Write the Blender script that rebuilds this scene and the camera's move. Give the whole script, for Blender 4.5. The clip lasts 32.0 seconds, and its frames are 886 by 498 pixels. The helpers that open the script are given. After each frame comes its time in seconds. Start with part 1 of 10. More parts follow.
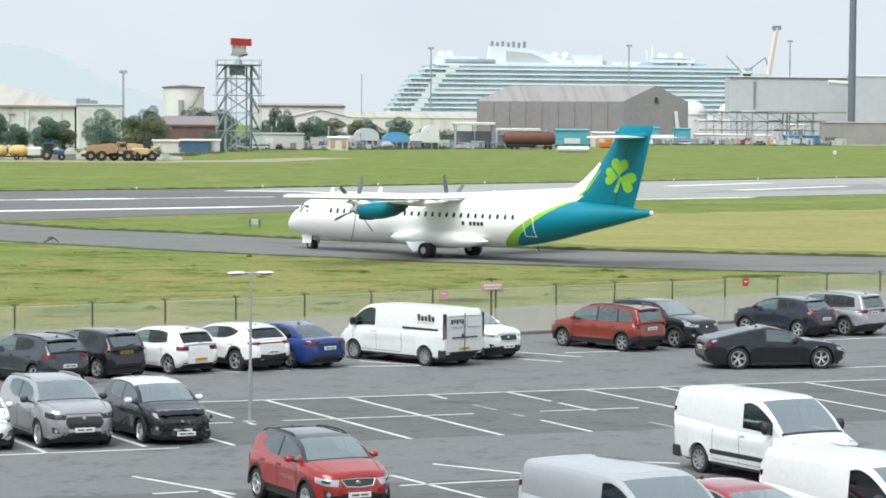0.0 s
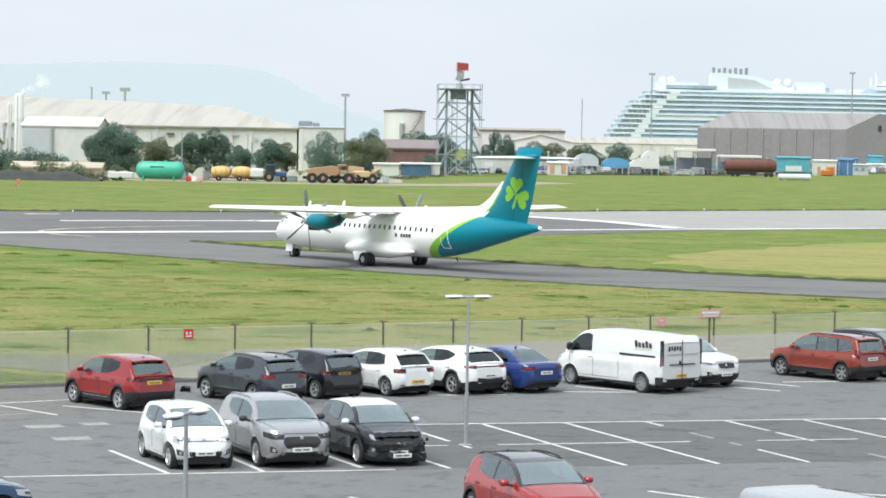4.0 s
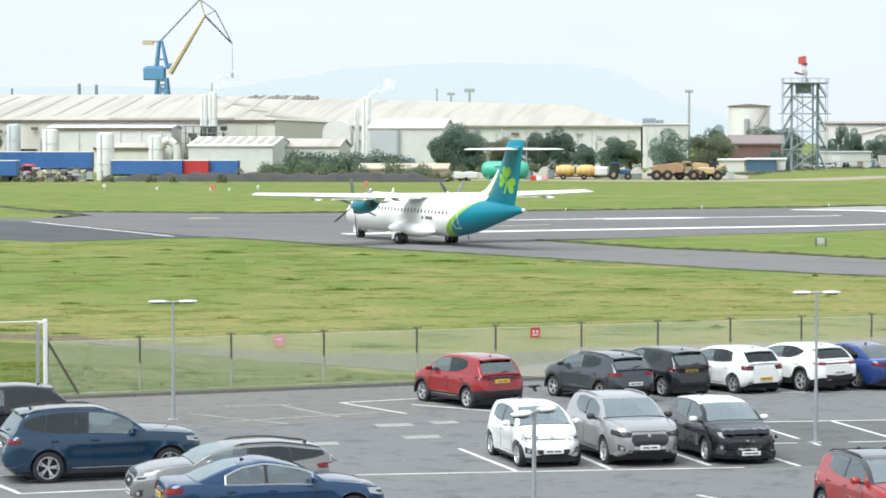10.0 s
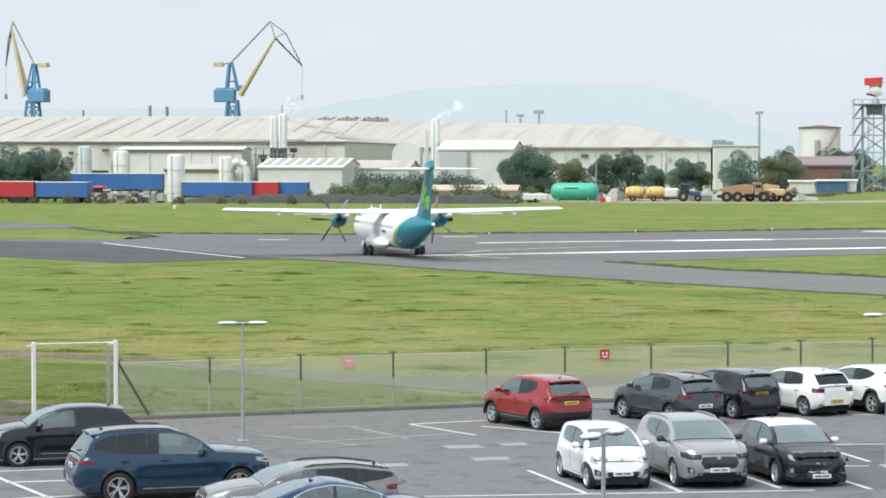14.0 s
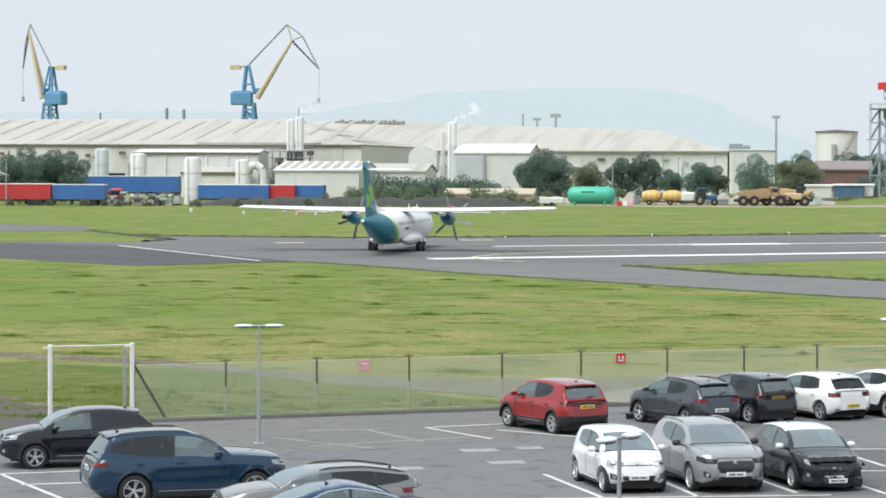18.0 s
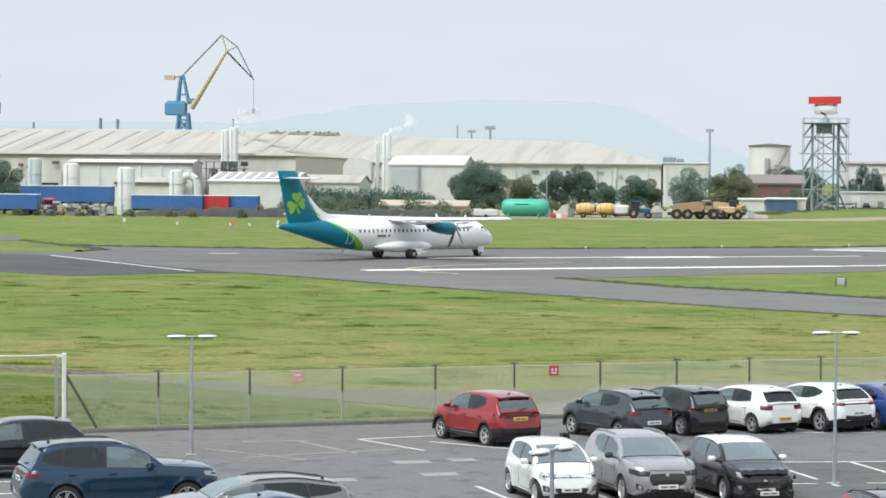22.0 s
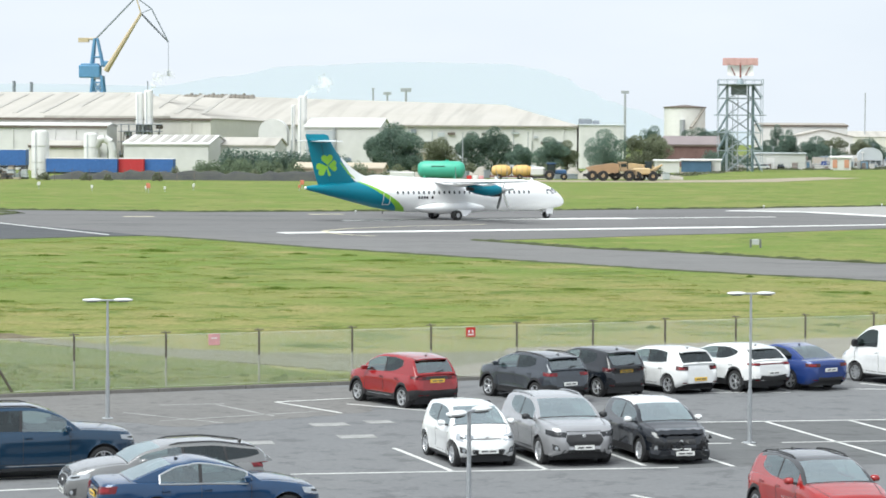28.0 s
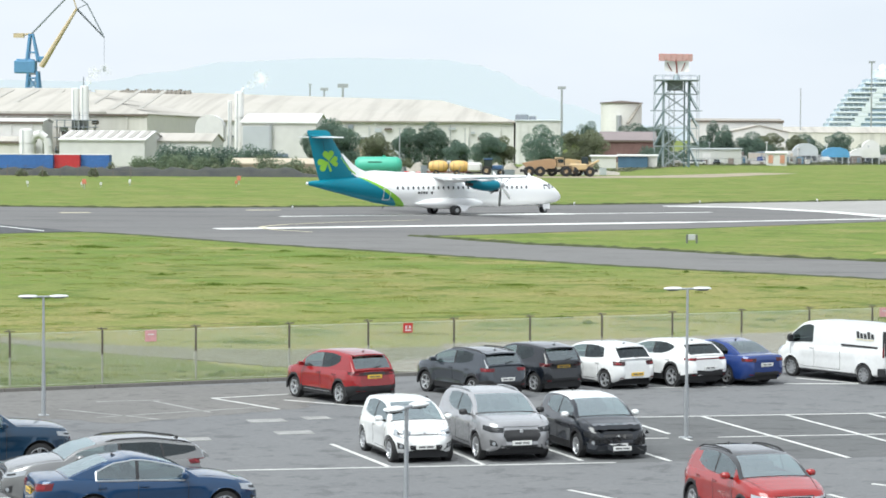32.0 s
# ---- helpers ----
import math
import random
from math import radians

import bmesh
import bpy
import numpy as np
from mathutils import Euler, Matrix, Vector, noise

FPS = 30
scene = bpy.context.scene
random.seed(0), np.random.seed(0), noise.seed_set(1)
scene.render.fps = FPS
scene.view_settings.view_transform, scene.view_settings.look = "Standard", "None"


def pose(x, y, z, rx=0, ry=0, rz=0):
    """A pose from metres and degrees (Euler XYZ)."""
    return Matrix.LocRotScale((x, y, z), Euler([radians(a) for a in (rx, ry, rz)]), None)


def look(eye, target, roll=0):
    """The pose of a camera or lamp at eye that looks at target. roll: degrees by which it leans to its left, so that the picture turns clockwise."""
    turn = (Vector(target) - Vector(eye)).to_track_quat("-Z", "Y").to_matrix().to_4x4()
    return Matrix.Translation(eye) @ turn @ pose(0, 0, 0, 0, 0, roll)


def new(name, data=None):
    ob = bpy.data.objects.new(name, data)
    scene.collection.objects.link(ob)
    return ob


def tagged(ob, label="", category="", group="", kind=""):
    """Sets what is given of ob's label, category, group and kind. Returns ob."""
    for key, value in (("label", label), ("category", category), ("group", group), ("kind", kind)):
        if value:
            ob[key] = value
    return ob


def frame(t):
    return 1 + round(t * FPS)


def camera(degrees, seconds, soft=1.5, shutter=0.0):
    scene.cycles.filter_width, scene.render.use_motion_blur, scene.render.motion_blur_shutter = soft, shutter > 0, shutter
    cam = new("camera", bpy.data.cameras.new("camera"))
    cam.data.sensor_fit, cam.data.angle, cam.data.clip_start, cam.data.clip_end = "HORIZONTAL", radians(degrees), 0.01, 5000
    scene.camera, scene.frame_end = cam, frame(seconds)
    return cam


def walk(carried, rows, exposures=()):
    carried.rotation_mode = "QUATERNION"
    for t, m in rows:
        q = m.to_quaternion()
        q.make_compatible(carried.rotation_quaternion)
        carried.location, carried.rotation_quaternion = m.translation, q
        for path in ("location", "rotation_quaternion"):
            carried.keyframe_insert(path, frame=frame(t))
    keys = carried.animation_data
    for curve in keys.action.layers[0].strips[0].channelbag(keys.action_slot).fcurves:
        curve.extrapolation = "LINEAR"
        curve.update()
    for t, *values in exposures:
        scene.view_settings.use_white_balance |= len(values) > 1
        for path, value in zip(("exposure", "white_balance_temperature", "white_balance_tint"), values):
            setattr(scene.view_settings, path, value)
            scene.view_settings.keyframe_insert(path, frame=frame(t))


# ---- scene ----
from mathutils.bvhtree import BVHTree

# ---- camera: a hand-held telephoto view from an upper-floor window ----
EYE = (0.0, 0.0, 8.263)
cam = camera(19.766, 32.0, soft=1.75)
# seconds, tilt, lean and turn in degrees
PATH = [
    (0, 87.150, -0.470, -7.096), (0.5, 87.041, -0.382, -6.809), (1, 86.673, -0.693, -6.262), (1.5, 87.006, -0.331, -5.838),
    (2, 87.211, -0.218, -4.683), (2.5, 86.795, -0.460, -3.395), (4.5, 87.797, -1.214, -1.541), (5, 87.017, -0.849, 0.044),
    (5.5, 87.301, -1.205, 0.649), (6, 87.188, -1.603, 0.454), (6.5, 87.991, -1.831, 0.980), (7, 87.825, -1.217, 1.923),
    (7.5, 87.281, -0.162, 3.153), (8, 87.134, 0.499, 4.221), (8.5, 86.938, 0.261, 4.690), (9, 86.975, 0.158, 4.896),
    (9.5, 87.232, 0.321, 5.377), (10, 87.523, -0.032, 5.583), (10.5, 87.449, -0.426, 5.661), (11, 87.412, -0.767, 5.565),
    (11.5, 86.951, -0.900, 5.841), (12, 87.251, -0.475, 6.448), (12.5, 87.769, -0.426, 6.768), (13, 87.698, -0.104, 7.149),
    (13.5, 88.239, -0.090, 6.875), (14, 88.008, -0.022, 7.146), (14.5, 88.210, -0.307, 7.468), (16.5, 88.100, -0.219, 7.560),
    (17, 88.061, -0.105, 7.804), (17.5, 87.840, -0.264, 7.808), (18, 88.084, -0.156, 7.518), (18.5, 88.353, -0.035, 7.563),
    (19, 88.314, -0.177, 7.419), (19.5, 88.323, -0.381, 6.902), (20, 88.376, -0.487, 6.569), (20.5, 88.483, -0.434, 6.412),
    (21, 88.799, -0.350, 6.059), (21.5, 88.431, -0.500, 5.872), (22, 88.356, -0.496, 6.040), (22.5, 88.111, -0.324, 6.176),
    (23, 88.304, -0.238, 5.962), (23.5, 87.971, -0.238, 6.125), (24, 87.922, -0.454, 5.733), (24.5, 88.078, -0.330, 5.582),
    (25, 88.092, -0.237, 5.333), (25.5, 88.165, -0.257, 4.650), (27.5, 87.910, -0.285, 4.092), (28, 87.518, -0.335, 4.148),
    (28.5, 87.517, -0.053, 3.555), (29, 87.697, 0.056, 3.565), (29.5, 87.851, 0.167, 3.616), (30, 87.639, 0.197, 3.666),
    (30.5, 87.428, 0.105, 3.602), (31, 87.468, -0.110, 3.296), (31.5, 87.510, -0.176, 2.983), (32, 87.429, -0.318, 2.729),
]
# the camera brightens its picture over the dark car park
EXPOSURE = [(0, 0.10, 6430, 10), (2.5, 0.12, 6430, 10), (5, 0.22, 6430, 10), (7, 0.30, 6430, 10), (9, 0.30, 6430, 10), (12, 0.32, 6430, 10), (13, 0.18, 6430, 10), (14.5, 0.08, 6430, 10), (17, 0.06, 6430, 10), (19, 0.05, 6430, 10), (22, 0.04, 6430, 10), (24, 0.10, 6430, 10), (25.5, 0.13, 6430, 10), (28, 0.26, 6430, 10), (32, 0.26, 6430, 10)]
walk(cam, [(t, pose(*EYE, rx, ry, rz)) for t, rx, ry, rz in PATH], EXPOSURE)

# ---- light: bright overcast sky with a wide, weak sun ----
world = bpy.data.worlds.new("overcast_sky")
scene.world = world
world.use_nodes = True
wn, wl = world.node_tree.nodes, world.node_tree.links
sky = wn.new("ShaderNodeTexSky")
sky.sky_type = "NISHITA"
sky.sun_disc = False
sky.sun_elevation, sky.sun_rotation = radians(42), radians(215)
sky.air_density, sky.dust_density, sky.ozone_density = 1.0, 4.0, 1.0
veil = wn.new("ShaderNodeMix")
veil.data_type = "RGBA"
veil.inputs[0].default_value = 0.93
veil.inputs[6].default_value = (8, 8, 8, 1)
wl.new(sky.outputs[0], veil.inputs[6])
wl.new(veil.outputs[2], wn["Background"].inputs[0])
# broad soft cloud shapes in the veil
wco, wno, wmx = wn.new("ShaderNodeTexCoord"), wn.new("ShaderNodeTexNoise"), wn.new("ShaderNodeMix")
wma = wn.new("ShaderNodeMapping")
wma.inputs["Scale"].default_value = (3.0, 3.0, 11.0)
wno.inputs["Scale"].default_value, wno.inputs["Detail"].default_value = 2.2, 5
wmx.data_type = "RGBA"
wmx.inputs[6].default_value, wmx.inputs[7].default_value = (6.8, 7.55, 8.3, 1), (8.2, 8.75, 9.25, 1)
wl.new(wco.outputs["Generated"], wma.inputs[0])
wl.new(wma.outputs[0], wno.inputs["Vector"])
wl.new(wno.outputs["Fac"], wmx.inputs[0])
wl.new(wmx.outputs[2], veil.inputs[7])
wn["Background"].inputs[1].default_value = 0.1

sun = new("sun", bpy.data.lights.new("sun", "SUN"))
sun.data.energy, sun.data.angle, sun.data.color = 4.1, radians(50), (0.95, 0.985, 0.95)
sun.matrix_world = look((-50, -60, 130), (0, 0, 0))

# ---- materials ----
MATS = {}


def mat(name, color, rough=0.6, metal=0.0, noise_scale=0.0, amount=0.25, bump=0.0, bump_scale=0.0, coat=0.0,
        tint=None, emit=0.0, vary=0.0, spec=0.5):
    """A principled material whose colour wanders between two shades at two scales, with a fine relief."""
    if name in MATS:
        return MATS[name]
    m = bpy.data.materials.new(name)
    m.use_nodes = True
    n, l = m.node_tree.nodes, m.node_tree.links
    b = n["Principled BSDF"]
    b.inputs["Roughness"].default_value, b.inputs["Metallic"].default_value = rough, metal
    b.inputs["Coat Weight"].default_value, b.inputs["Coat Roughness"].default_value, b.inputs["Coat IOR"].default_value = coat, 0.04, 1.52
    b.inputs["Specular IOR Level"].default_value = spec
    b.inputs["Base Color"].default_value = (*color, 1)
    if emit:
        b.inputs["Emission Color"].default_value, b.inputs["Emission Strength"].default_value = (*color, 1), emit
    if noise_scale:
        co = n.new("ShaderNodeTexCoord")
        big, fine, ramp = n.new("ShaderNodeTexNoise"), n.new("ShaderNodeTexNoise"), n.new("ShaderNodeMix")
        big.inputs["Scale"].default_value, fine.inputs["Scale"].default_value = noise_scale, noise_scale * 11
        big.inputs["Detail"].default_value, fine.inputs["Detail"].default_value = 5, 4
        add = n.new("ShaderNodeMath")
        add.operation = "ADD"
        l.new(co.outputs["Object"], big.inputs["Vector"])
        l.new(co.outputs["Object"], fine.inputs["Vector"])
        l.new(big.outputs["Fac"], add.inputs[0])
        l.new(fine.outputs["Fac"], add.inputs[1])
        span = n.new("ShaderNodeMapRange")
        span.inputs[1].default_value, span.inputs[2].default_value = 0.7, 1.3
        l.new(add.outputs[0], span.inputs[0])
        ramp.data_type = "RGBA"
        other = tint or tuple(c * (1 - amount) for c in color)
        ramp.inputs[6].default_value, ramp.inputs[7].default_value = (*color, 1), (*other, 1)
        l.new(span.outputs[0], ramp.inputs[0])
        out = ramp.outputs[2]
        if vary:
            info, hue = n.new("ShaderNodeObjectInfo"), n.new("ShaderNodeHueSaturation")
            rng = n.new("ShaderNodeMapRange")
            rng.inputs[3].default_value, rng.inputs[4].default_value = 1 - vary, 1 + vary
            l.new(info.outputs["Random"], rng.inputs[0])
            l.new(rng.outputs[0], hue.inputs["Value"])
            l.new(out, hue.inputs["Color"])
            out = hue.outputs[0]
        l.new(out, b.inputs["Base Color"])
    if bump:
        co = n.new("ShaderNodeTexCoord")
        tex, bp = n.new("ShaderNodeTexNoise"), n.new("ShaderNodeBump")
        tex.inputs["Scale"].default_value, tex.inputs["Detail"].default_value = bump_scale or 20, 6
        bp.inputs["Strength"].default_value = bump
        bp.inputs["Distance"].default_value = 0.05
        l.new(co.outputs["Object"], tex.inputs["Vector"])
        l.new(tex.outputs["Fac"], bp.inputs["Height"])
        l.new(bp.outputs[0], b.inputs["Normal"])
    MATS[name] = m
    return m


def paint(name, color, metal=0.0, rough=0.22):
    """Car paint: a clear coat over colour, with faint road dust."""
    return mat("paint_" + name, color, rough, metal, 0.9, 0.1, coat=1.0, spec=0.3)


BLACK = mat("black_plastic", (0.024, 0.024, 0.026), 0.55, 0, 3, 0.3)
RUBBER = mat("tyre_rubber", (0.03, 0.03, 0.031), 0.85, 0, 6, 0.4)


def pane(name, tint, sheen):
    """Thin glass: tinted see-through with a mirror sheen that grows towards grazing view."""
    m = bpy.data.materials.new(name)
    m.use_nodes = True
    n, l = m.node_tree.nodes, m.node_tree.links
    n.remove(n["Principled BSDF"])
    clear, shine, both = n.new("ShaderNodeBsdfTransparent"), n.new("ShaderNodeBsdfGlossy"), n.new("ShaderNodeMixShader")
    clear.inputs[0].default_value, shine.inputs["Roughness"].default_value = (*tint, 1), 0.02
    shine.inputs[0].default_value = (0.86, 0.96, 0.97, 1)
    face, power, lift = n.new("ShaderNodeLayerWeight"), n.new("ShaderNodeMath"), n.new("ShaderNodeMapRange")
    face.inputs[0].default_value = 0.5
    power.operation = "POWER"
    power.inputs[1].default_value = 4.0
    lift.inputs[3].default_value, lift.inputs[4].default_value = sheen, 0.9
    l.new(face.outputs["Facing"], power.inputs[0])
    l.new(power.outputs[0], lift.inputs[0])
    l.new(lift.outputs[0], both.inputs[0])
    l.new(clear.outputs[0], both.inputs[1])
    l.new(shine.outputs[0], both.inputs[2])
    l.new(both.outputs[0], n["Material Output"].inputs[0])
    return m


GLASS = mat("tinted_car_glass", (0.022, 0.032, 0.036), 0.04, 0, 0, spec=0.8)
CLEAR = pane("clear_car_glass", (0.62, 0.78, 0.76), 0.47)
SIDE = pane("side_car_glass", (0.55, 0.67, 0.65), 0.23)
PRIVACY = pane("privacy_car_glass", (0.12, 0.14, 0.15), 0.08)
TAIL_P = pane("rear_car_glass", (0.26, 0.31, 0.33), 0.26)
SEAT = mat("seat_cloth", (0.045, 0.045, 0.048), 0.8, 0, 5, 0.4)
LAMP_D = mat("lamp_shroud", (0.05, 0.052, 0.055), 0.2, 0.4, 6, 0.3)
ALLOY = mat("alloy_rim", (0.72, 0.73, 0.75), 0.32, 0.7, 5, 0.2)
STEEL = mat("galvanised_steel", (0.46, 0.48, 0.5), 0.5, 0.6, 2.5, 0.25)
LAMP_W = mat("headlamp_lens", (0.5, 0.53, 0.56), 0.08, 0.3, 4, 0.4, coat=0.8)
LAMP_R = mat("tail_lamp_lens", (0.13, 0.009, 0.013), 0.15, 0, 4, 0.3, coat=0.35, spec=0.3)
LAMP_RB = mat("tail_lamp_core", (0.24, 0.013, 0.018), 0.2, 0, 4, 0.3, coat=0.35, spec=0.3)
CHROME_W = mat("satin_chrome", (0.68, 0.69, 0.70), 0.28, 0.9)
PLATE_W = mat("white_plate", (0.72, 0.72, 0.7), 0.4)
PLATE_Y = mat("yellow_plate", (0.75, 0.48, 0.06), 0.4)
PLATE_T = mat("plate_bars", (0.10, 0.10, 0.10), 0.5)

# ---- mesh building ----


class Mesh:
    """Collects vertices and faces for one mesh."""

    def __init__(self):
        self.v, self.f = [], []

    def add(self, verts, faces):
        k = len(self.v)
        self.v.extend([tuple(p) for p in verts])
        self.f.extend([tuple(i + k for i in q) for q in faces])
        return self

    def box(self, x, y, z, sx, sy, sz, turn=0.0, tilt=0.0, bevel=0.0):
        """A box by its middle and its sizes, its long edges chamfered by bevel."""
        hx, hy, hz = sx / 2, sy / 2, sz / 2
        b = min(bevel, hx * 0.9, hy * 0.9, hz * 0.9)
        m = Euler((0, tilt, turn)).to_matrix()
        if b <= 0:
            pts = [(i * hx, j * hy, k * hz) for i in (-1, 1) for j in (-1, 1) for k in (-1, 1)]
            fs = [(0, 1, 3, 2), (4, 6, 7, 5), (0, 4, 5, 1), (2, 3, 7, 6), (0, 2, 6, 4), (1, 5, 7, 3)]
        else:
            pts, ring = [], []
            for zz, ins in ((-hz, b), (-hz + b, 0), (hz - b, 0), (hz, b)):
                for i, j in ((1, -1), (1, 1), (-1, 1), (-1, -1)):
                    ax, ay = hx - ins, hy - ins
                    two = ((ax, -ay + b), (ax, ay - b)) if (i, j) == (1, -1) else None
                    if (i, j) == (1, -1):
                        pts += [(ax - b, -ay, zz), (ax, -ay + b, zz)]
                    elif (i, j) == (1, 1):
                        pts += [(ax, ay - b, zz), (ax - b, ay, zz)]
                    elif (i, j) == (-1, 1):
                        pts += [(-ax + b, ay, zz), (-ax, ay - b, zz)]
                    else:
                        pts += [(-ax, -ay + b, zz), (-ax + b, -ay, zz)]
            fs = [tuple(reversed(range(8))), tuple(range(24, 32))]
            for k in range(3):
                for i in range(8):
                    fs.append((k * 8 + i, k * 8 + (i + 1) % 8, k * 8 + 8 + (i + 1) % 8, k * 8 + 8 + i))
        return self.add([Vector((x, y, z)) + m @ Vector(p) for p in pts], fs)

    def rod(self, a, b, r0, r1=None, seg=8, caps=True):
        """A round or prismatic bar from a to b."""
        a, b = Vector(a), Vector(b)
        r1 = r0 if r1 is None else r1
        d = (b - a).normalized()
        u = d.orthogonal().normalized()
        w = d.cross(u)
        pts = []
        for p, r in ((a, r0), (b, r1)):
            for i in range(seg):
                t = math.tau * (i + 0.5) / seg
                pts.append(p + u * (r * math.cos(t)) + w * (r * math.sin(t)))
        fs = [(i, (i + 1) % seg, seg + (i + 1) % seg, seg + i) for i in range(seg)]
        if caps:
            fs += [tuple(reversed(range(seg))), tuple(range(seg, 2 * seg))]
        return self.add(pts, fs)

    def lathe(self, profile, seg=24, axis="z", at=(0, 0, 0), close=False):
        """Turns (radius, height) pairs round an axis."""
        pts, fs, n = [], [], len(profile)
        for i in range(seg):
            t = math.tau * i / seg
            c, s = math.cos(t), math.sin(t)
            for r, h in profile:
                p = {"z": (r * c, r * s, h), "y": (r * c, h, r * s), "x": (h, r * c, r * s)}[axis]
                pts.append((p[0] + at[0], p[1] + at[1], p[2] + at[2]))
        for i in range(seg):
            j = (i + 1) % seg
            for k in range(n - 1):
                fs.append((i * n + k, j * n + k, j * n + k + 1, i * n + k + 1))
        if close:
            fs.append(tuple(i * n for i in range(seg)))
            fs.append(tuple(i * n + n - 1 for i in reversed(range(seg))))
        return self.add(pts, fs)

    def loft(self, rings, closed=True, caps=True):
        """Skins rings that hold the same number of points."""
        n, pts, fs = len(rings[0]), [p for r in rings for p in r], []
        for k in range(len(rings) - 1):
            for i in range(n if closed else n - 1):
                j = (i + 1) % n
                fs.append((k * n + i, k * n + j, (k + 1) * n + j, (k + 1) * n + i))
        if caps:
            fs.append(tuple(reversed(range(n))))
            fs.append(tuple(range((len(rings) - 1) * n, len(rings) * n)))
        return self.add(pts, fs)

    def slab(self, poly, lift):
        """A flat polygon given thickness along the vector lift."""
        n, lift = len(poly), Vector(lift)
        pts = [Vector(p) for p in poly] + [Vector(p) + lift for p in poly]
        fs = [tuple(reversed(range(n))), tuple(range(n, 2 * n))]
        fs += [(i, (i + 1) % n, n + (i + 1) % n, n + i) for i in range(n)]
        return self.add(pts, fs)

    def data(self, name, material, smooth=0.0):
        me = bpy.data.meshes.new(name)
        me.from_pydata(self.v, [], self.f)
        me.materials.append(material)
        bm = bmesh.new()
        bm.from_mesh(me)
        bmesh.ops.recalc_face_normals(bm, faces=bm.faces)
        bm.to_mesh(me)
        bm.free()
        if smooth:
            me.polygons.foreach_set("use_smooth", [True] * len(me.polygons))
            me.set_sharp_from_angle(angle=radians(smooth))
        return me


def thing(name, label, category, group="", m=None):
    """An empty top-level object at a thing's base."""
    ob = tagged(new(name), label, category, group)
    if m is not None:
        ob.matrix_basis = m
    return ob


def part(name, mesh, material, parent, label="", smooth=0.0, m=None):
    """One mesh object under a thing or a part."""
    data = mesh if isinstance(mesh, bpy.types.Mesh) else mesh.data(name, material, smooth)
    ob = new(name, data)
    ob.parent = parent
    if m is not None:
        ob.matrix_basis = m
    if label:
        tagged(ob, label)
    return ob


def solo(name, mesh, material, label, category, group="", kind="", smooth=0.0, m=None):
    """A thing that is one mesh."""
    ob = tagged(new(name, mesh.data(name, material, smooth)), label, category, group, kind)
    if m is not None:
        ob.matrix_basis = m
    return ob


def ground_z(y):
    """The airfield rises a little beyond the fence."""
    if y < 105:
        return 0.0
    if y < 140:
        return 0.55 * (y - 105) / 35
    return 0.55 + 0.45 * min(y - 140, 85) / 85


def sheet(name, poly, lift, material, label, category, rag=0.0):
    """A flat area of ground with the outline poly, laid over the airfield's slopes. rag: how far its edge wanders."""
    bm = bmesh.new()
    if rag:
        rough = []
        for a, b in zip(poly, list(poly[1:]) + [poly[0]]):
            a, b = Vector(a), Vector(b)
            n = min(160, max(1, int((b - a).length / max(.35, rag * .8))))
            for k in range(n):
                p = a.lerp(b, k / n)
                d = (b - a).normalized()
                q = noise.noise(Vector((p.x, p.y, 0)) * .9 / rag) + noise.noise(Vector((p.x, p.y, 9)) * 2.3 / rag) * .5
                q *= rag * (1 if 0 < k < n else 0)
                rough.append((p.x - d.y * q, p.y + d.x * q))
        poly = rough
    bm.faces.new([bm.verts.new((x, y, 0)) for x, y in poly])
    bm.normal_update()
    bmesh.ops.triangulate(bm, faces=bm.faces[:], ngon_method="EAR_CLIP")
    for y in (105, 140, 225):
        bmesh.ops.bisect_plane(bm, geom=bm.verts[:] + bm.edges[:] + bm.faces[:], plane_co=(0, y, 0), plane_no=(0, 1, 0))
    for v in bm.verts:
        v.co.z = ground_z(v.co.y) + lift
    bmesh.ops.recalc_face_normals(bm, faces=bm.faces)
    if sum(f.normal.z for f in bm.faces) < 0:
        bmesh.ops.reverse_faces(bm, faces=bm.faces)
    # close the rim down into the ground
    rim = bmesh.ops.extrude_edge_only(bm, edges=[e for e in bm.edges if len(e.link_faces) == 1])
    for v in rim["geom"]:
        if isinstance(v, bmesh.types.BMVert):
            v.co.z -= lift + 0.02
    me = bpy.data.meshes.new(name)
    bm.to_mesh(me)
    bm.free()
    me.materials.append(material)
    return tagged(new(name, me), label, category, kind="structure")


def stripe(a, b, w):
    """The outline of a straight stripe of width w from a to b."""
    a, b = Vector(a), Vector(b)
    d = (b - a).normalized()
    q = Vector((-d.y, d.x)) * (w / 2)
    return [a - q, b - q, b + q, a + q]

# ---- ground ----


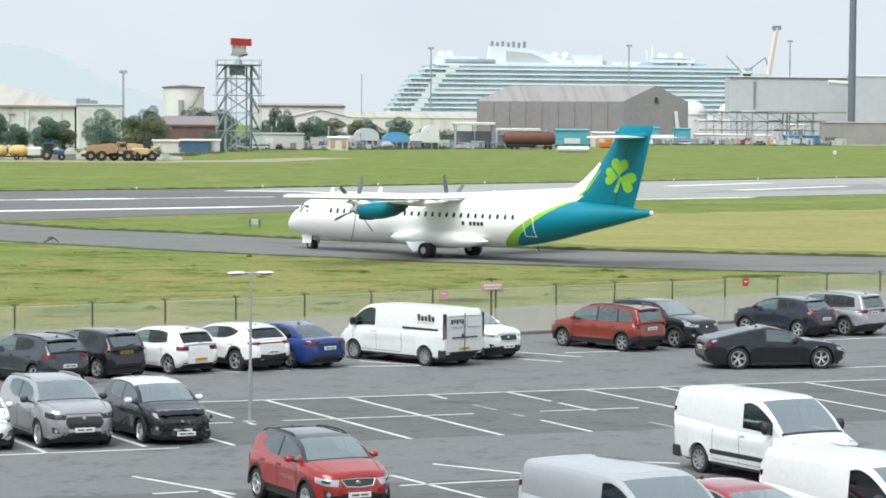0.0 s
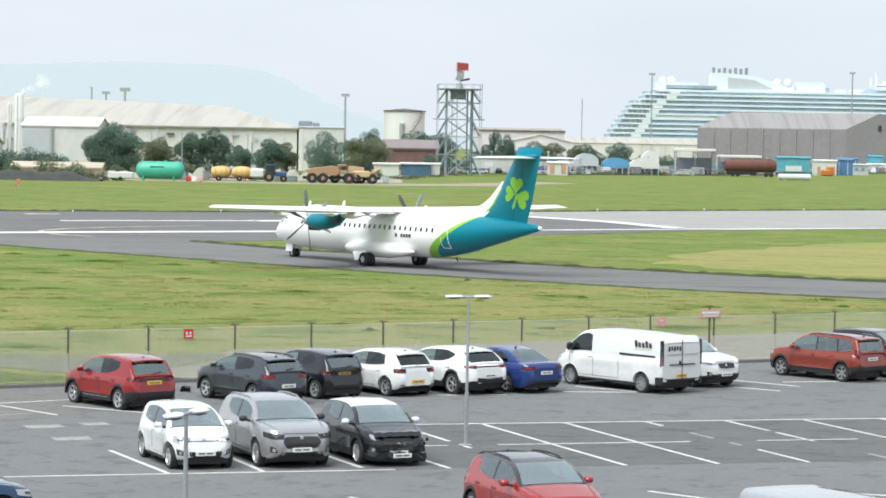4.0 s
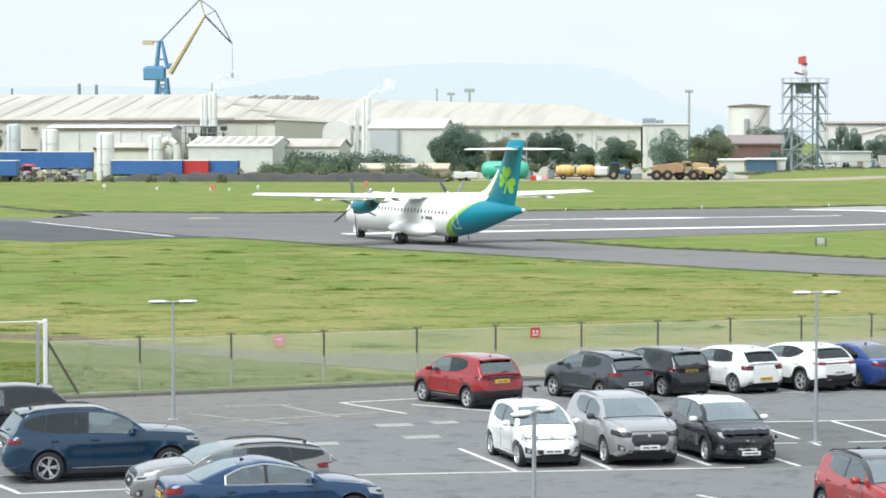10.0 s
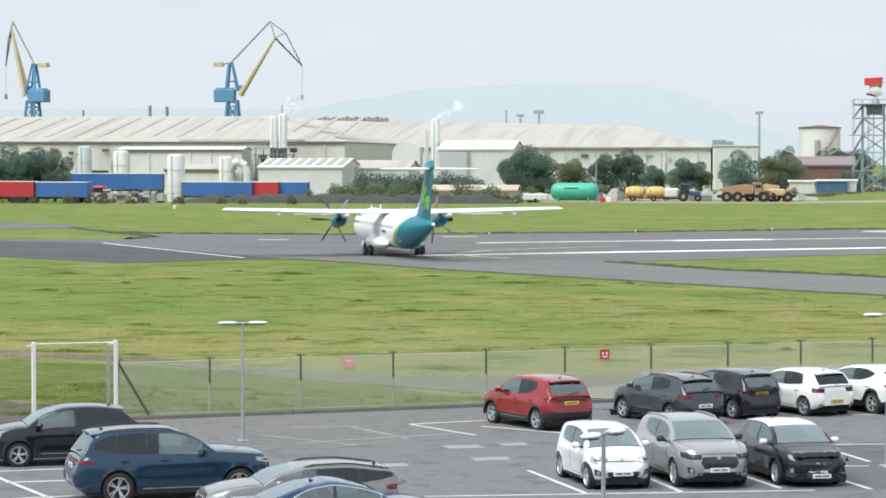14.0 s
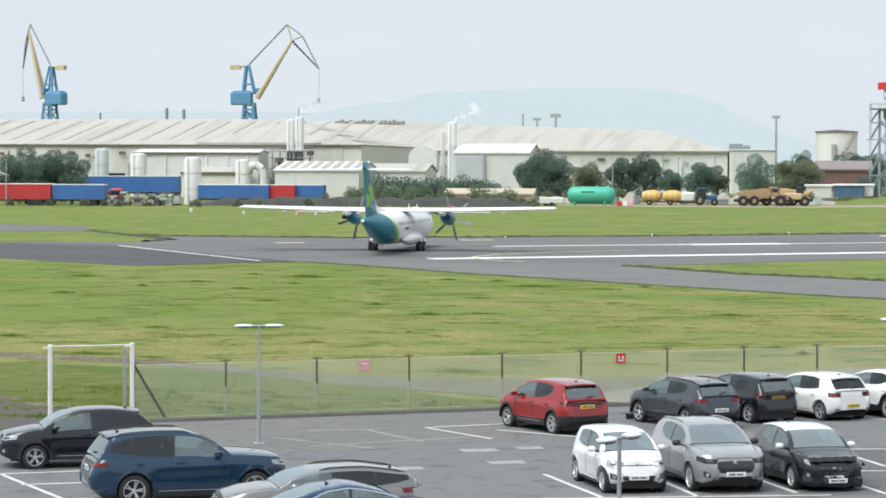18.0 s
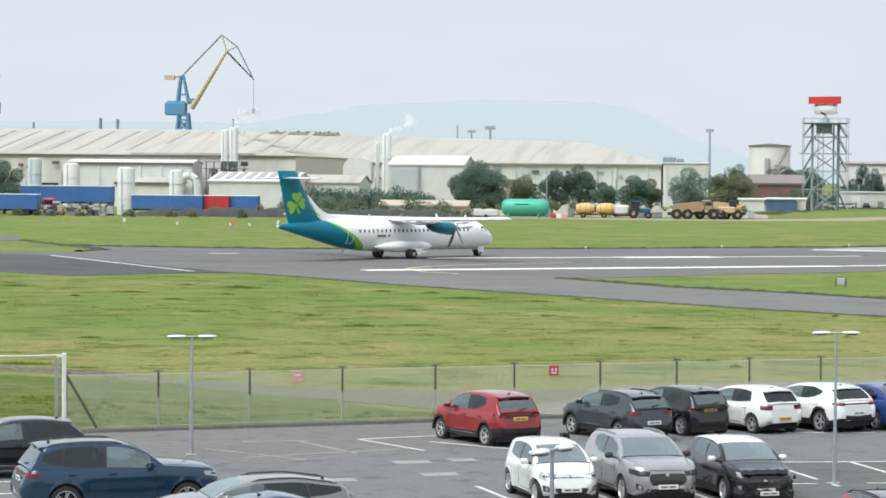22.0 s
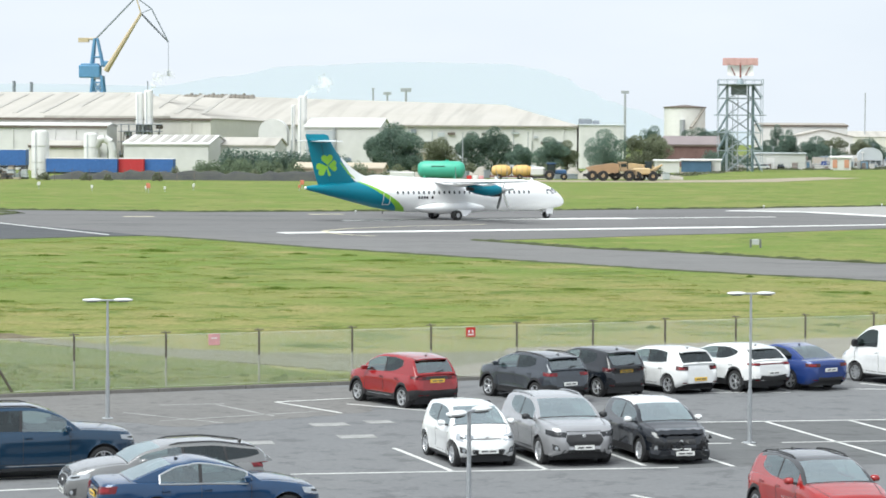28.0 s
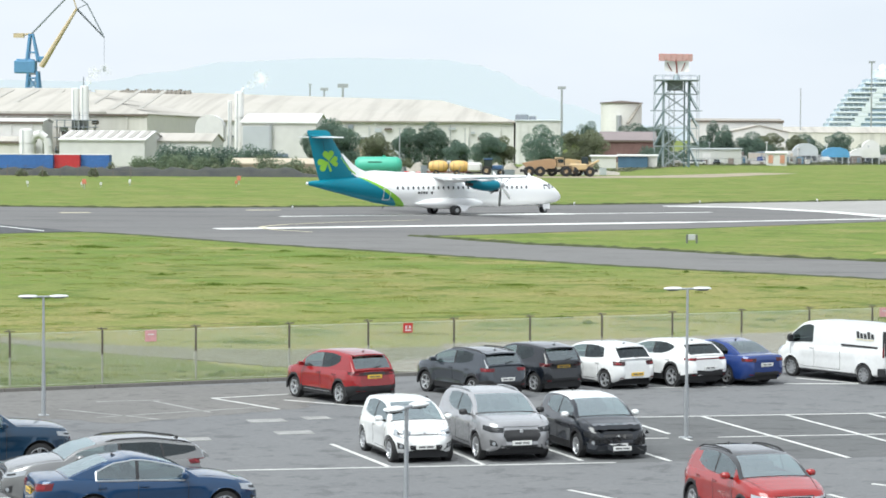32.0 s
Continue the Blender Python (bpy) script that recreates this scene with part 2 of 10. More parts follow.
def grass_material(name, green, dry, dark, scale, worn, grit=0.5, relief=0.6, stretch=(0.3, 1.0)):
    """Mown airfield grass: green and straw patches, darker tufts, fine blades."""
    m = bpy.data.materials.new(name)
    m.use_nodes = True
    n, l = m.node_tree.nodes, m.node_tree.links
    b = n["Principled BSDF"]
    b.inputs["Roughness"].default_value = 0.95
    b.inputs["Specular IOR Level"].default_value = 0.15
    co, mp = n.new("ShaderNodeTexCoord"), n.new("ShaderNodeMapping")
    mp.inputs["Rotation"].default_value = (0, 0, radians(-29 if stretch != (0.6, 0.8) else 0))
    mp.inputs["Scale"].default_value = (*stretch, 1.0) if isinstance(stretch, tuple) else (stretch, 1.0, 1.0)
    l.new(co.outputs["Object"], mp.inputs["Vector"])

    def tex(size, detail, rough=0.6):
        t = n.new("ShaderNodeTexNoise")
        t.inputs["Scale"].default_value, t.inputs["Detail"].default_value = size, detail
        t.inputs["Roughness"].default_value = rough
        l.new(mp.outputs[0], t.inputs["Vector"])
        return t.outputs["Fac"]

    def span(src, lo, hi):
        r = n.new("ShaderNodeMapRange")
        r.inputs[1].default_value, r.inputs[2].default_value = lo, hi
        l.new(src, r.inputs[0])
        return r.outputs[0]

    def blend(fac, a, c):
        x = n.new("ShaderNodeMix")
        x.data_type = "RGBA"
        l.new(fac, x.inputs[0])
        for slot, val in ((6, a), (7, c)):
            if isinstance(val, tuple):
                x.inputs[slot].default_value = (*val, 1)
            else:
                l.new(val, x.inputs[slot])
        return x.outputs[2]

    mid = tuple(0.6 * g + 0.4 * d for g, d in zip(green, dry))
    patch = tex(scale, 4)
    if stretch == (0.6, 0.8):
        # drier towards the fence, greener beside the pavements
        dot, near, lean = n.new("ShaderNodeVectorMath"), n.new("ShaderNodeMapRange"), n.new("ShaderNodeMath")
        dot.operation, lean.operation = "DOT_PRODUCT", "ADD"
        dot.inputs[1].default_value = (-math.sin(radians(28.5)), math.cos(radians(28.5)), 0)
        near.inputs[1].default_value, near.inputs[2].default_value, near.inputs[3].default_value, near.inputs[4].default_value = 84.0, 134.0, 0.28, -0.14
        l.new(co.outputs["Object"], dot.inputs[0])
        l.new(dot.outputs["Value"], near.inputs[0])
        l.new(patch, lean.inputs[0])
        l.new(near.outputs[0], lean.inputs[1])
        patch = lean.outputs[0]
    base = blend(span(patch, worn - 0.06, worn + 0.10), green, dry)
    base = blend(span(tex(scale * 5, 5, 0.7), 0.42, 0.62), base, mid)
    base = blend(span(tex(scale * 6, 6, 0.78), 0.53, 0.59), base, tuple(0.62 * g for g in green))
    base = blend(span(tex(scale * 4.3, 6, 0.75), 0.55, 0.62), base, dry)
    base = blend(span(tex(scale * 14, 6, 0.8), 0.585, 0.64), base, dark)
    fine = blend(span(tex(5.0, 7, 0.85), 0.36, 0.66), base, tuple(grit * g for g in mid))
    l.new(fine, b.inputs["Base Color"])
    bp = n.new("ShaderNodeBump")
    bp.inputs["Strength"].default_value, bp.inputs["Distance"].default_value = relief, 0.12
    l.new(tex(6.0, 6, 0.8), bp.inputs["Height"])
    l.new(bp.outputs[0], b.inputs["Normal"])
    return m


GRASS = grass_material("airfield_grass", (0.130, 0.218, 0.038), (0.315, 0.27, 0.112), (0.085, 0.135, 0.028), 0.06, 0.45, 0.6, 0.6, (0.6, 0.8))
STRAW = grass_material("straw_grass", (0.39, 0.345, 0.145), (0.27, 0.295, 0.085), (0.17, 0.22, 0.055), 0.09, 0.5)
VERGE = grass_material("roadside_grass", (0.12, 0.185, 0.034), (0.26, 0.26, 0.10), (0.06, 0.095, 0.02), 0.3, 0.51, 0.5, 0.9)
ASPHALT = grass_material("car_park_asphalt", (0.169, 0.172, 0.178), (0.193, 0.195, 0.198), (0.148, 0.151, 0.156), 0.13, 0.52, 0.78, 0.15, 1.0)
PATCHED = grass_material("worn_asphalt_patch", (0.180, 0.175, 0.170), (0.205, 0.20, 0.192), (0.145, 0.143, 0.14), 0.3, 0.5, 0.72, 0.2, 0.7)
RUNWAY = grass_material("runway_asphalt", (0.160, 0.156, 0.155), (0.18, 0.178, 0.178), (0.11, 0.11, 0.116), 0.06, 0.5, 0.75, 0.1, 0.15)
FRESH = grass_material("dark_new_asphalt", (0.09, 0.094, 0.10), (0.11, 0.112, 0.118), (0.07, 0.072, 0.078), 0.08, 0.5, 0.75, 0.1, 0.3)
TAXI = grass_material("taxiway_asphalt", (0.176, 0.172, 0.169), (0.20, 0.198, 0.195), (0.125, 0.125, 0.13), 0.07, 0.5, 0.75, 0.1, 0.2)
TRACK = grass_material("dusty_track", (0.170, 0.172, 0.125), (0.21, 0.205, 0.13), (0.135, 0.16, 0.065), 0.22, 0.5, 0.7, 0.35, (0.45, 1.0))
DUSTY = grass_material("dusty_grey_track", (0.245, 0.232, 0.20), (0.30, 0.275, 0.225), (0.17, 0.172, 0.115), 0.22, 0.5, 0.7, 0.3, (0.3, 1.0))
BAYS = grass_material("darker_bay_asphalt", (0.125, 0.128, 0.131), (0.151, 0.152, 0.153), (0.099, 0.101, 0.104), 0.16, 0.52, 0.78, 0.15, 0.6)
CONCRETE = mat("pale_concrete", (0.325, 0.318, 0.305), 0.9, 0, 0.2, 0.2, bump=0.1, bump_scale=12, spec=0.25)
LINE = mat("worn_line_paint", (0.68, 0.68, 0.66), 0.8, 0, 1.4, 0.4, spec=0.3)
FADED = mat("faded_line_paint", (0.36, 0.36, 0.35), 0.85, 0, 1.6, 0.5, spec=0.3)
RWLINE = mat("runway_paint", (0.8, 0.8, 0.78), 0.8, 0, 0.5, 0.2, spec=0.3)
YLINE = mat("yellow_taxi_paint", (0.62, 0.57, 0.42), 0.85, 0, 0.8, 0.3, spec=0.3)
DIRT = mat("dry_earth", (0.34, 0.29, 0.21), 0.95, 0, 0.3, 0.35, bump=0.3, bump_scale=8)
EDGE = mat("dark_rank_grass", (0.055, 0.068, 0.022), 0.95, 0, 0.6, 0.4, bump=0.4, bump_scale=10)

mesh = Mesh()
rows_y = [-400, 30, 105, 140, 225, 320, 600, 1200, 2600, 4600]
cols_x = [-4600, -1500, -500, -160, 0, 160, 500, 1500, 4600]
mesh.add([(x, y, ground_z(y)) for y in rows_y for x in cols_x],
         [(j * 9 + i, j * 9 + i + 1, j * 9 + i + 10, j * 9 + i + 9) for j in range(9) for i in range(8)])
solo("ground", mesh, GRASS, "green mown airfield grass with dry straw patches", "grass", kind="structure")

FENCE0, FDIR = Vector((-17.9, 81.2)), Vector((math.cos(radians(28.5)), math.sin(radians(28.5))))
FNORM = Vector((-FDIR.y, FDIR.x))


def by_fence(s, off):
    """A plan point s metres along the fence and off metres beyond it."""
    return FENCE0 + FDIR * s + FNORM * off


sheet("car_park", [(-60, -30), (60, -30), by_fence(95, -1.3), by_fence(-3.5, -1.3), (-30, 76), (-60, 70)], 0.012, ASPHALT,
      "grey worn asphalt car park with bay lines", "car park")

sheet("verge", [by_fence(*q) for q in ((-3.5, -1.1), (16, -1.1), (14, -.5), (9.6, 1.9), (8.9, 6.1), (8.0, 9.9), (7.0, 13.3), (3, 18.8), (0, 22.6), (-4, 25), (-25, 30), (-25, 9), (-5.2, 8), (-4.2, 4.2))], 0.03, VERGE,
      "rough green grass strip behind the fence", "grass", 0.4)
sheet("kerb_strip", [by_fence(16, -1.1), by_fence(95, -1.1), by_fence(95, -.3), by_fence(14.2, -.45)], 0.03, VERGE, "narrow weedy strip under the fence", "grass")
sheet("perimeter_track", [(-6.6, 88.3), by_fence(14.2, -.4), by_fence(95, -0.4), by_fence(95, 9.5), by_fence(30, 9.8), by_fence(20.5, 10.1), (-4.6, 95), (-6.4, 91)],
      0.037, DUSTY, "dusty grey perimeter track beside the grass", "track", 0.4)
sheet("overgrown_track", [(-24.2, 100.4), (-21, 97.6), (-17.7, 94.6), (-13.4, 91.8), (-9.6, 89.2), (-6.0, 87.8), (-3.0, 90), (-2.6, 99.6), (-6.4, 98.0), (-10.6, 96.4), (-14, 96.8), (-18.5, 98.3), (-21.7, 100.2), (-24.8, 101.8)],
      0.0325, TRACK, "half overgrown end of the dusty track", "track", 0.4)
EARTH = mat("bare_brown_earth", (0.075, 0.058, 0.036), 0.95, 0, 0.5, 0.4, tint=(0.19, 0.165, 0.10), bump=0.5, bump_scale=6)
rg = random.Random(19)
bank = []
for i in range(36):
    x, thin = -21.6 - i * .45, min(1, .08 + i * .12)
    y, h = 102.4 + (x + 25.4) * -.42 + rg.uniform(-.25, .25), (.08 + .12 * rg.random()) * thin
    bank.append([(x, y - (.8 + .7 * rg.random()) * thin, ground_z(y)), (x, y - .5 * thin, ground_z(y) + h * .4), (x, y, ground_z(y) + h), (x, y + .7 * thin, ground_z(y) + h * .7), (x, y + (.9 + .8 * rg.random()) * thin, ground_z(y))])
mesh = Mesh()
mesh.loft(bank, closed=False, caps=False)
solo("earth_ridge", mesh, EARTH, "low ridge of bare brown earth in the grass", "earth", kind="structure")
sheet("gate_drive", [(-42, 68), (-25, 75), (-20.0, 78.3), (-20.8, 82.5), (-23, 82.9), (-24.6, 83.4), (-26.3, 85.8), (-30, 88.5), (-42, 94)], 0.036, mat("brown_tarmac", (0.092, 0.080, 0.077), 0.9, 0, 0.4, 0.3),
      "dark brown tarmac drive beyond the gate", "road")
for k, q in enumerate((((-20.8, 82.5), (-23, 82.9), .35), ((-23, 82.9), (-24.6, 83.4), .5), ((-24.6, 83.4), (-26.3, 85.8), .6), ((-26.3, 85.8), (-30, 88.5), .7))):
    sheet("drive_edge", stripe(q[0], q[1], q[2]), 0.041 + .002 * k, EARTH, "crumbled brown earth along the drive", "earth")

# runway, taxiway and turning area in one paved area
TAXI_NEAR = [(130, 103), (90, 113), (40, 130.5), (26.6, 135), (16.6, 139.4), (4.2, 148.6), (-8.3, 160.6), (-21, 173), (-30.8, 184.5),
             (-36.2, 189.6), (-39.8, 187.2), (-46.5, 180.5), (-58, 190)]
TAXI_FAR = [(-11.2, 186.3), (-8, 182), (-2.8, 175), (2.9, 171), (8.1, 166), (13, 161), (23.2, 153.2), (31, 148.8), (44.1, 144), (90, 128), (130, 115)]
RW_NEAR = [(-11.2, 186.3), (-6, 190), (3.8, 199), (10, 203.5), (30.6, 224), (65.7, 252), (110, 285), (320, 440)]
RW_FAR = [(-64.2, 247), (-40.8, 244.2), (-14, 256), (14, 274), (40, 296), (100, 343), (160, 390), (320, 516)]
sheet("runway", TAXI_NEAR + [(-100, 228), (-112, 246), (-71.4, 224), (-58.5, 227.5), (-57.6, 235), (-66, 250), (-73.6, 264), (-83, 260), (-122, 248),
      (-140, 300), (-93, 292), (-78, 281), (-72, 262)] + RW_FAR + RW_NEAR[:0:-1] + TAXI_FAR, 0.03, RUNWAY,
      "grey asphalt runway, turning area and taxiway", "runway")
sheet("taxiway", TAXI_NEAR[:10] + [(-27, 192), (-16, 188)] + TAXI_FAR, 0.036, TAXI, "paler grey asphalt taxiway strip", "taxiway")
sheet("dark_apron", [(-36.2, 189.5), (-39.8, 187.3), (-46.5, 180.6), (-58, 190.1), (-99, 227), (-108, 243), (-71.4, 223.8), (-57.6, 218.2)], 0.042, FRESH,
      "dark newly laid asphalt turning stub", "taxiway")
THRESHOLD = [(10.4, 263.2), (18.3, 260.5), (25.6, 247.2), (30.1, 231.0)]
sheet("concrete_end", THRESHOLD + [(34.5, 227.6), (65.7, 252.5), (110, 285.5), (318, 439), (318, 513), (160, 389.5), (100, 342.5), (40, 295.5), (16, 275)], 0.042, CONCRETE,
      "pale concrete runway end", "runway")
sheet("worn_lane", [(58, 262), (150, 330), (310, 448), (310, 478), (150, 352), (84, 302)], 0.046, mat("worn_concrete", (0.22, 0.217, 0.217), 0.9, 0, 0.1, 0.2), "greyer worn lane on the concrete", "runway")
for a, b in zip(THRESHOLD, THRESHOLD[1:]):
    sheet("runway_line", stripe(a, b, 1.9), 0.052, RWLINE, "white painted runway marking", "marking")
sheet("straw_field", [(20, 166), (32, 154.5), (44.5, 151), (90, 137), (130, 127), (140, 245), (112, 240), (66, 217), (56, 211.5), (43, 206), (36, 199), (27, 186)], 0.02, STRAW,
      "dry straw-coloured grass between taxiway and runway", "grass", 3.2)
for n, (a, b, w, mt) in enumerate([((-26.8, 195.9), (10.4, 215.6), 2.0, RWLINE), ((10.4, 215.6), (62, 248), 1.0, RWLINE), ((-24.8, 222.2), (-8, 231), 0.9, RWLINE),
                               ((-8.2, 230.6), (0.4, 235.2), 2.8, RWLINE), ((0.4, 235.2), (14, 243), 0.7, RWLINE), ((63, 292), (80, 311), 1.6, RWLINE), ((67, 275), (86, 297), 1.6, RWLINE), ((92, 301), (118, 330), 1.6, RWLINE),
                               ((-57.6, 218.2), (-39.2, 190.2), 0.3, RWLINE), ((-30, 239.5), (-27, 240.8), 1.2, YLINE), ((-45.5, 228), (-43, 229), 1.2, YLINE)]):
    sheet("runway_line", stripe(a, b, w), 0.05, mt, "white painted runway marking", "marking")
mesh = Mesh()
curve = [Vector((-23.5, 197.6)), Vector((-23.9, 200.5)), Vector((-22.5, 205)), Vector((-18, 211)), Vector((-12, 216))]
curve = [Vector((-19, 191.5)), Vector((-21.8, 194))] + curve
for a, b in zip(curve, curve[1:]):
    q = stripe(a, b, 0.45)
    mesh.add([(p.x, p.y, ground_z(p.y) + 0.056) for p in q], [(0, 1, 2, 3)])
solo("taxi_line", mesh, YLINE, "faded yellow curved taxi line", "marking", kind="structure")
# a low dark lip of rank grass along the pavement edges
rng = random.Random(4)
for edge in (TAXI_FAR, RW_FAR, TAXI_NEAR[:10], [(-57.6, 228.5), (-57.0, 235), (-66, 251), (-73.6, 265)]):
    mesh, rows = Mesh(), []
    for a, b in zip(edge, edge[1:]):
        a, b = Vector(a), Vector(b)
        q = Vector((-(b - a).y, (b - a).x)).normalized()
        q = q if q.y > 0 else -q
        n = max(2, int((b - a).length / 0.6))
        for i in range(n):
            p = a.lerp(b, i / n)
            z, h, o = ground_z(p.y), (0.11 + 0.12 * rng.random()) * (.35 if edge[0] == TAXI_NEAR[0] else 1), rng.uniform(-.15, .15)
            rows.append([(p.x + q.x * (o + d), p.y + q.y * (o + d), z + k * h) for d, k in ((-.25, 0), (-.12, .75), (.15, 1), (.5, .7), (.9, 0.1))])
    mesh.loft(rows, closed=False, caps=False)
    solo("edge_grass", mesh, EDGE, "dark rank grass along the pavement edge", "grass", kind="stuff")
sheet("earth_track", [(-60, 446), (-20, 437), (6, 436), (26, 450), (46, 505), (38, 512), (18, 468), (0, 452), (-20, 453), (-60, 462)], 0.03, DIRT,
      "pale dry earth track at the edge of the field", "track")

# kerb along the fence
mesh = Mesh()
for i in range(32):
    a, b = by_fence(-3.5 + i * 3, -1.25), by_fence(-3.5 + i * 3 + 2.97, -1.25)
    mesh.slab([(p.x, p.y, 0) for p in stripe(a, b, 0.16)], (0, 0, 0.13))
solo("kerb", mesh, mat("kerb_concrete", (0.2, 0.19, 0.175), 0.9, 0, 1.2, 0.35), "low weathered concrete kerb stones along the fence", "kerb", kind="structure")

# bay lines
U, S0, S1 = Vector((2.51, 0.63)), Vector((4.1, 75.0)), Vector((7.38, 65.6))
MID = S0.lerp(S1, 0.515)
LINES = [(S0 - U * 0.8, S0 + U * 9, 0.12, LINE), (S1 - U * 6.2, S1 - U * 2.4, 0.11, LINE), (MID - U * 0.6, MID + U * 1.6, 0.1, LINE), (MID + U * 2.4, MID + U * 3.6, 0.1, LINE), (MID - U * 1.6, MID - U * 1.15, 0.1, LINE)]
for k in (0, 1):
    LINES.append((S0 + U * k, S1 + U * k, 0.13, LINE))
for k, a, b, mt in ((2, 0, .12, LINE), (2, .3, .45, FADED), (2, .55, .62, FADED), (2, .72, 1, LINE), (3, 0, .28, LINE), (3, .33, .55, LINE), (3, .85, 1, FADED), (4, 0, .54, LINE), (4, .85, .95, LINE), (5, 0, .3, LINE), (5, .5, 1, FADED), (6, 0, 1, LINE), (7, 0, 1, LINE),
                    (-1, .12, .42, LINE), (-1, .5, .58, LINE), (-1.55, .42, .5, FADED)):
    LINES.append((S0.lerp(S1, a) + U * k, S0.lerp(S1, b) + U * k, 0.12, mt))
NEAR_ROW = [((-6.14, 67.25), (-4.3, 62.8)), ((-3.7, 68.4), (-1.9, 63.2)), ((-1.35, 69.2), (.5, 64.4)), ((.95, 69.2), (2.75, 64.5)), ((1.93, 56.4), (4.4, 50.2)), ((6.17, 58.8), (9.6, 51.0)), ((7.4, 60.7), (10.2, 58.0)), ((6.19, 57.1), (9.1, 57.9)), ((0.18, 59.0), (2.4, 56.0)), ((5.72, 53.85), (7.0, 50.6)), ((0.6, 56.2), (1.6, 56.5)), ((10.2, 61.6), (13.4, 60.4)), ((-21.6, 66.9), (-15.5, 57.6)), ((-20.6, 65.0), (-16.6, 67.0)), ((-19.2, 63.0), (-16.2, 64.3)), ((-18.1, 60.0), (-14.6, 61.9)), ((-15.9, 59.8), (-13.0, 61.0)), ((-15.5, 57.6), (-12.4, 59.0))]
FENCE_ROW = [((-13.8, 56.0), (-11, 57.3)), ((-13.1, 54.2), (-10.5, 55.4)), ((15.7, 90), (19, 90.9)), ((14.0, 90.4), (16, 88.4)), ((7.4, 85.2), (9.9, 85.4)), ((8.0, 87.2), (10.0, 85.6)), ((12.9, 88.4), (15.0, 86.6)), ((20, 94.2), (22.4, 91.8)), ((-10.9, 78.6), (-8.5, 80.2)), ((-10.9, 78.6), (-8.5, 75.7)), ((-8.6, 78.3), (-6.0, 76.7)), ((2.4, 83.3), (5.4, 83.9)), ((26, 95), (30.5, 96.4)), ((24.0, 84.0), (27.5, 85.0))]
for a, b in NEAR_ROW + FENCE_ROW:
    LINES.append((a, b, 0.125, LINE))
OLD = [((-14.3, 77.2), (-12.4, 77.9)), ((-13.5, 72.9), (-9.2, 76.1)), ((-7.9, 69.6), (-6.9, 69.9)), ((-10.5, 67.8), (-9.5, 68.1)), ((-9.0, 72.4), (-8.0, 72.8)), ((-7.5, 73.3), (-6.8, 73.6)), ((-15, 75), (-11.6, 72.6)), ((-12.6, 77.6), (-10.4, 74.6))]
for n, (a, b) in enumerate(OLD):
    LINES.append((a, b, 0.75 if 1 < n < 6 else 0.12, FADED))
for a, b, w, mt in LINES:
    sheet("bay_line", stripe(a, b, w), 0.02, mt, "worn white painted parking line on asphalt", "marking")
sheet("asphalt_patch", [(-21, 78.6), (-12, 82.4), (-9, 83.8), (-7.4, 81.5), (-7.8, 76), (-12.5, 71.5), (-17.5, 73.6)], 0.016, PATCHED, "paler worn patch of asphalt", "car park", 0.3)
sheet("bay_asphalt", [S0 - U * 3.2, S0 + U * 9.3, S1 + U * 9.3, S1 - U * 2.6], 0.0145, BAYS, "darker asphalt under the middle parking bays", "car park", 0.12)
sheet("bay_asphalt", [(-3.5, 55.4), (.6, 56.3), (6.2, 57.6), (10.2, 58.6), (34, 64.5), (38, 40), (-3.5, 34)], 0.0145, BAYS, "darker asphalt under the near parking bays", "car park", 0.12)


# ---- tussocks and rank tufts on the near field ----


def blade_material(name, dark, pale):
    """Grass blades from dark green to straw, each clump of its own shade."""
    m = bpy.data.materials.new(name)
    m.use_nodes = True
    n, l = m.node_tree.nodes, m.node_tree.links
    b = n["Principled BSDF"]
    b.inputs["Roughness"].default_value, b.inputs["Specular IOR Level"].default_value = 0.9, 0.1
    geo, mix = n.new("ShaderNodeNewGeometry"), n.new("ShaderNodeMix")
    mix.data_type = "RGBA"
    mix.inputs[6].default_value, mix.inputs[7].default_value = (*dark, 1), (*pale, 1)
    l.new(geo.outputs["Random Per Island"], mix.inputs[0])
    l.new(mix.outputs[2], b.inputs["Base Color"])
    thin, both = n.new("ShaderNodeBsdfTranslucent"), n.new("ShaderNodeMixShader")
    both.inputs[0].default_value = 0.5
    l.new(mix.outputs[2], thin.inputs["Color"])
    l.new(b.outputs[0], both.inputs[1])
    l.new(thin.outputs[0], both.inputs[2])
    l.new(both.outputs[0], n["Material Output"].inputs["Surface"])
    return m


def pavement_edge(x):
    """How far the near field reaches at x, up to the taxiway."""
    for (xa, ya), (xb, yb) in zip(TAXI_NEAR, TAXI_NEAR[1:]):
        if xb <= x <= xa:
            return ya + (yb - ya) * (xa - x) / (xa - xb)
    return 103 if x > 0 else 190


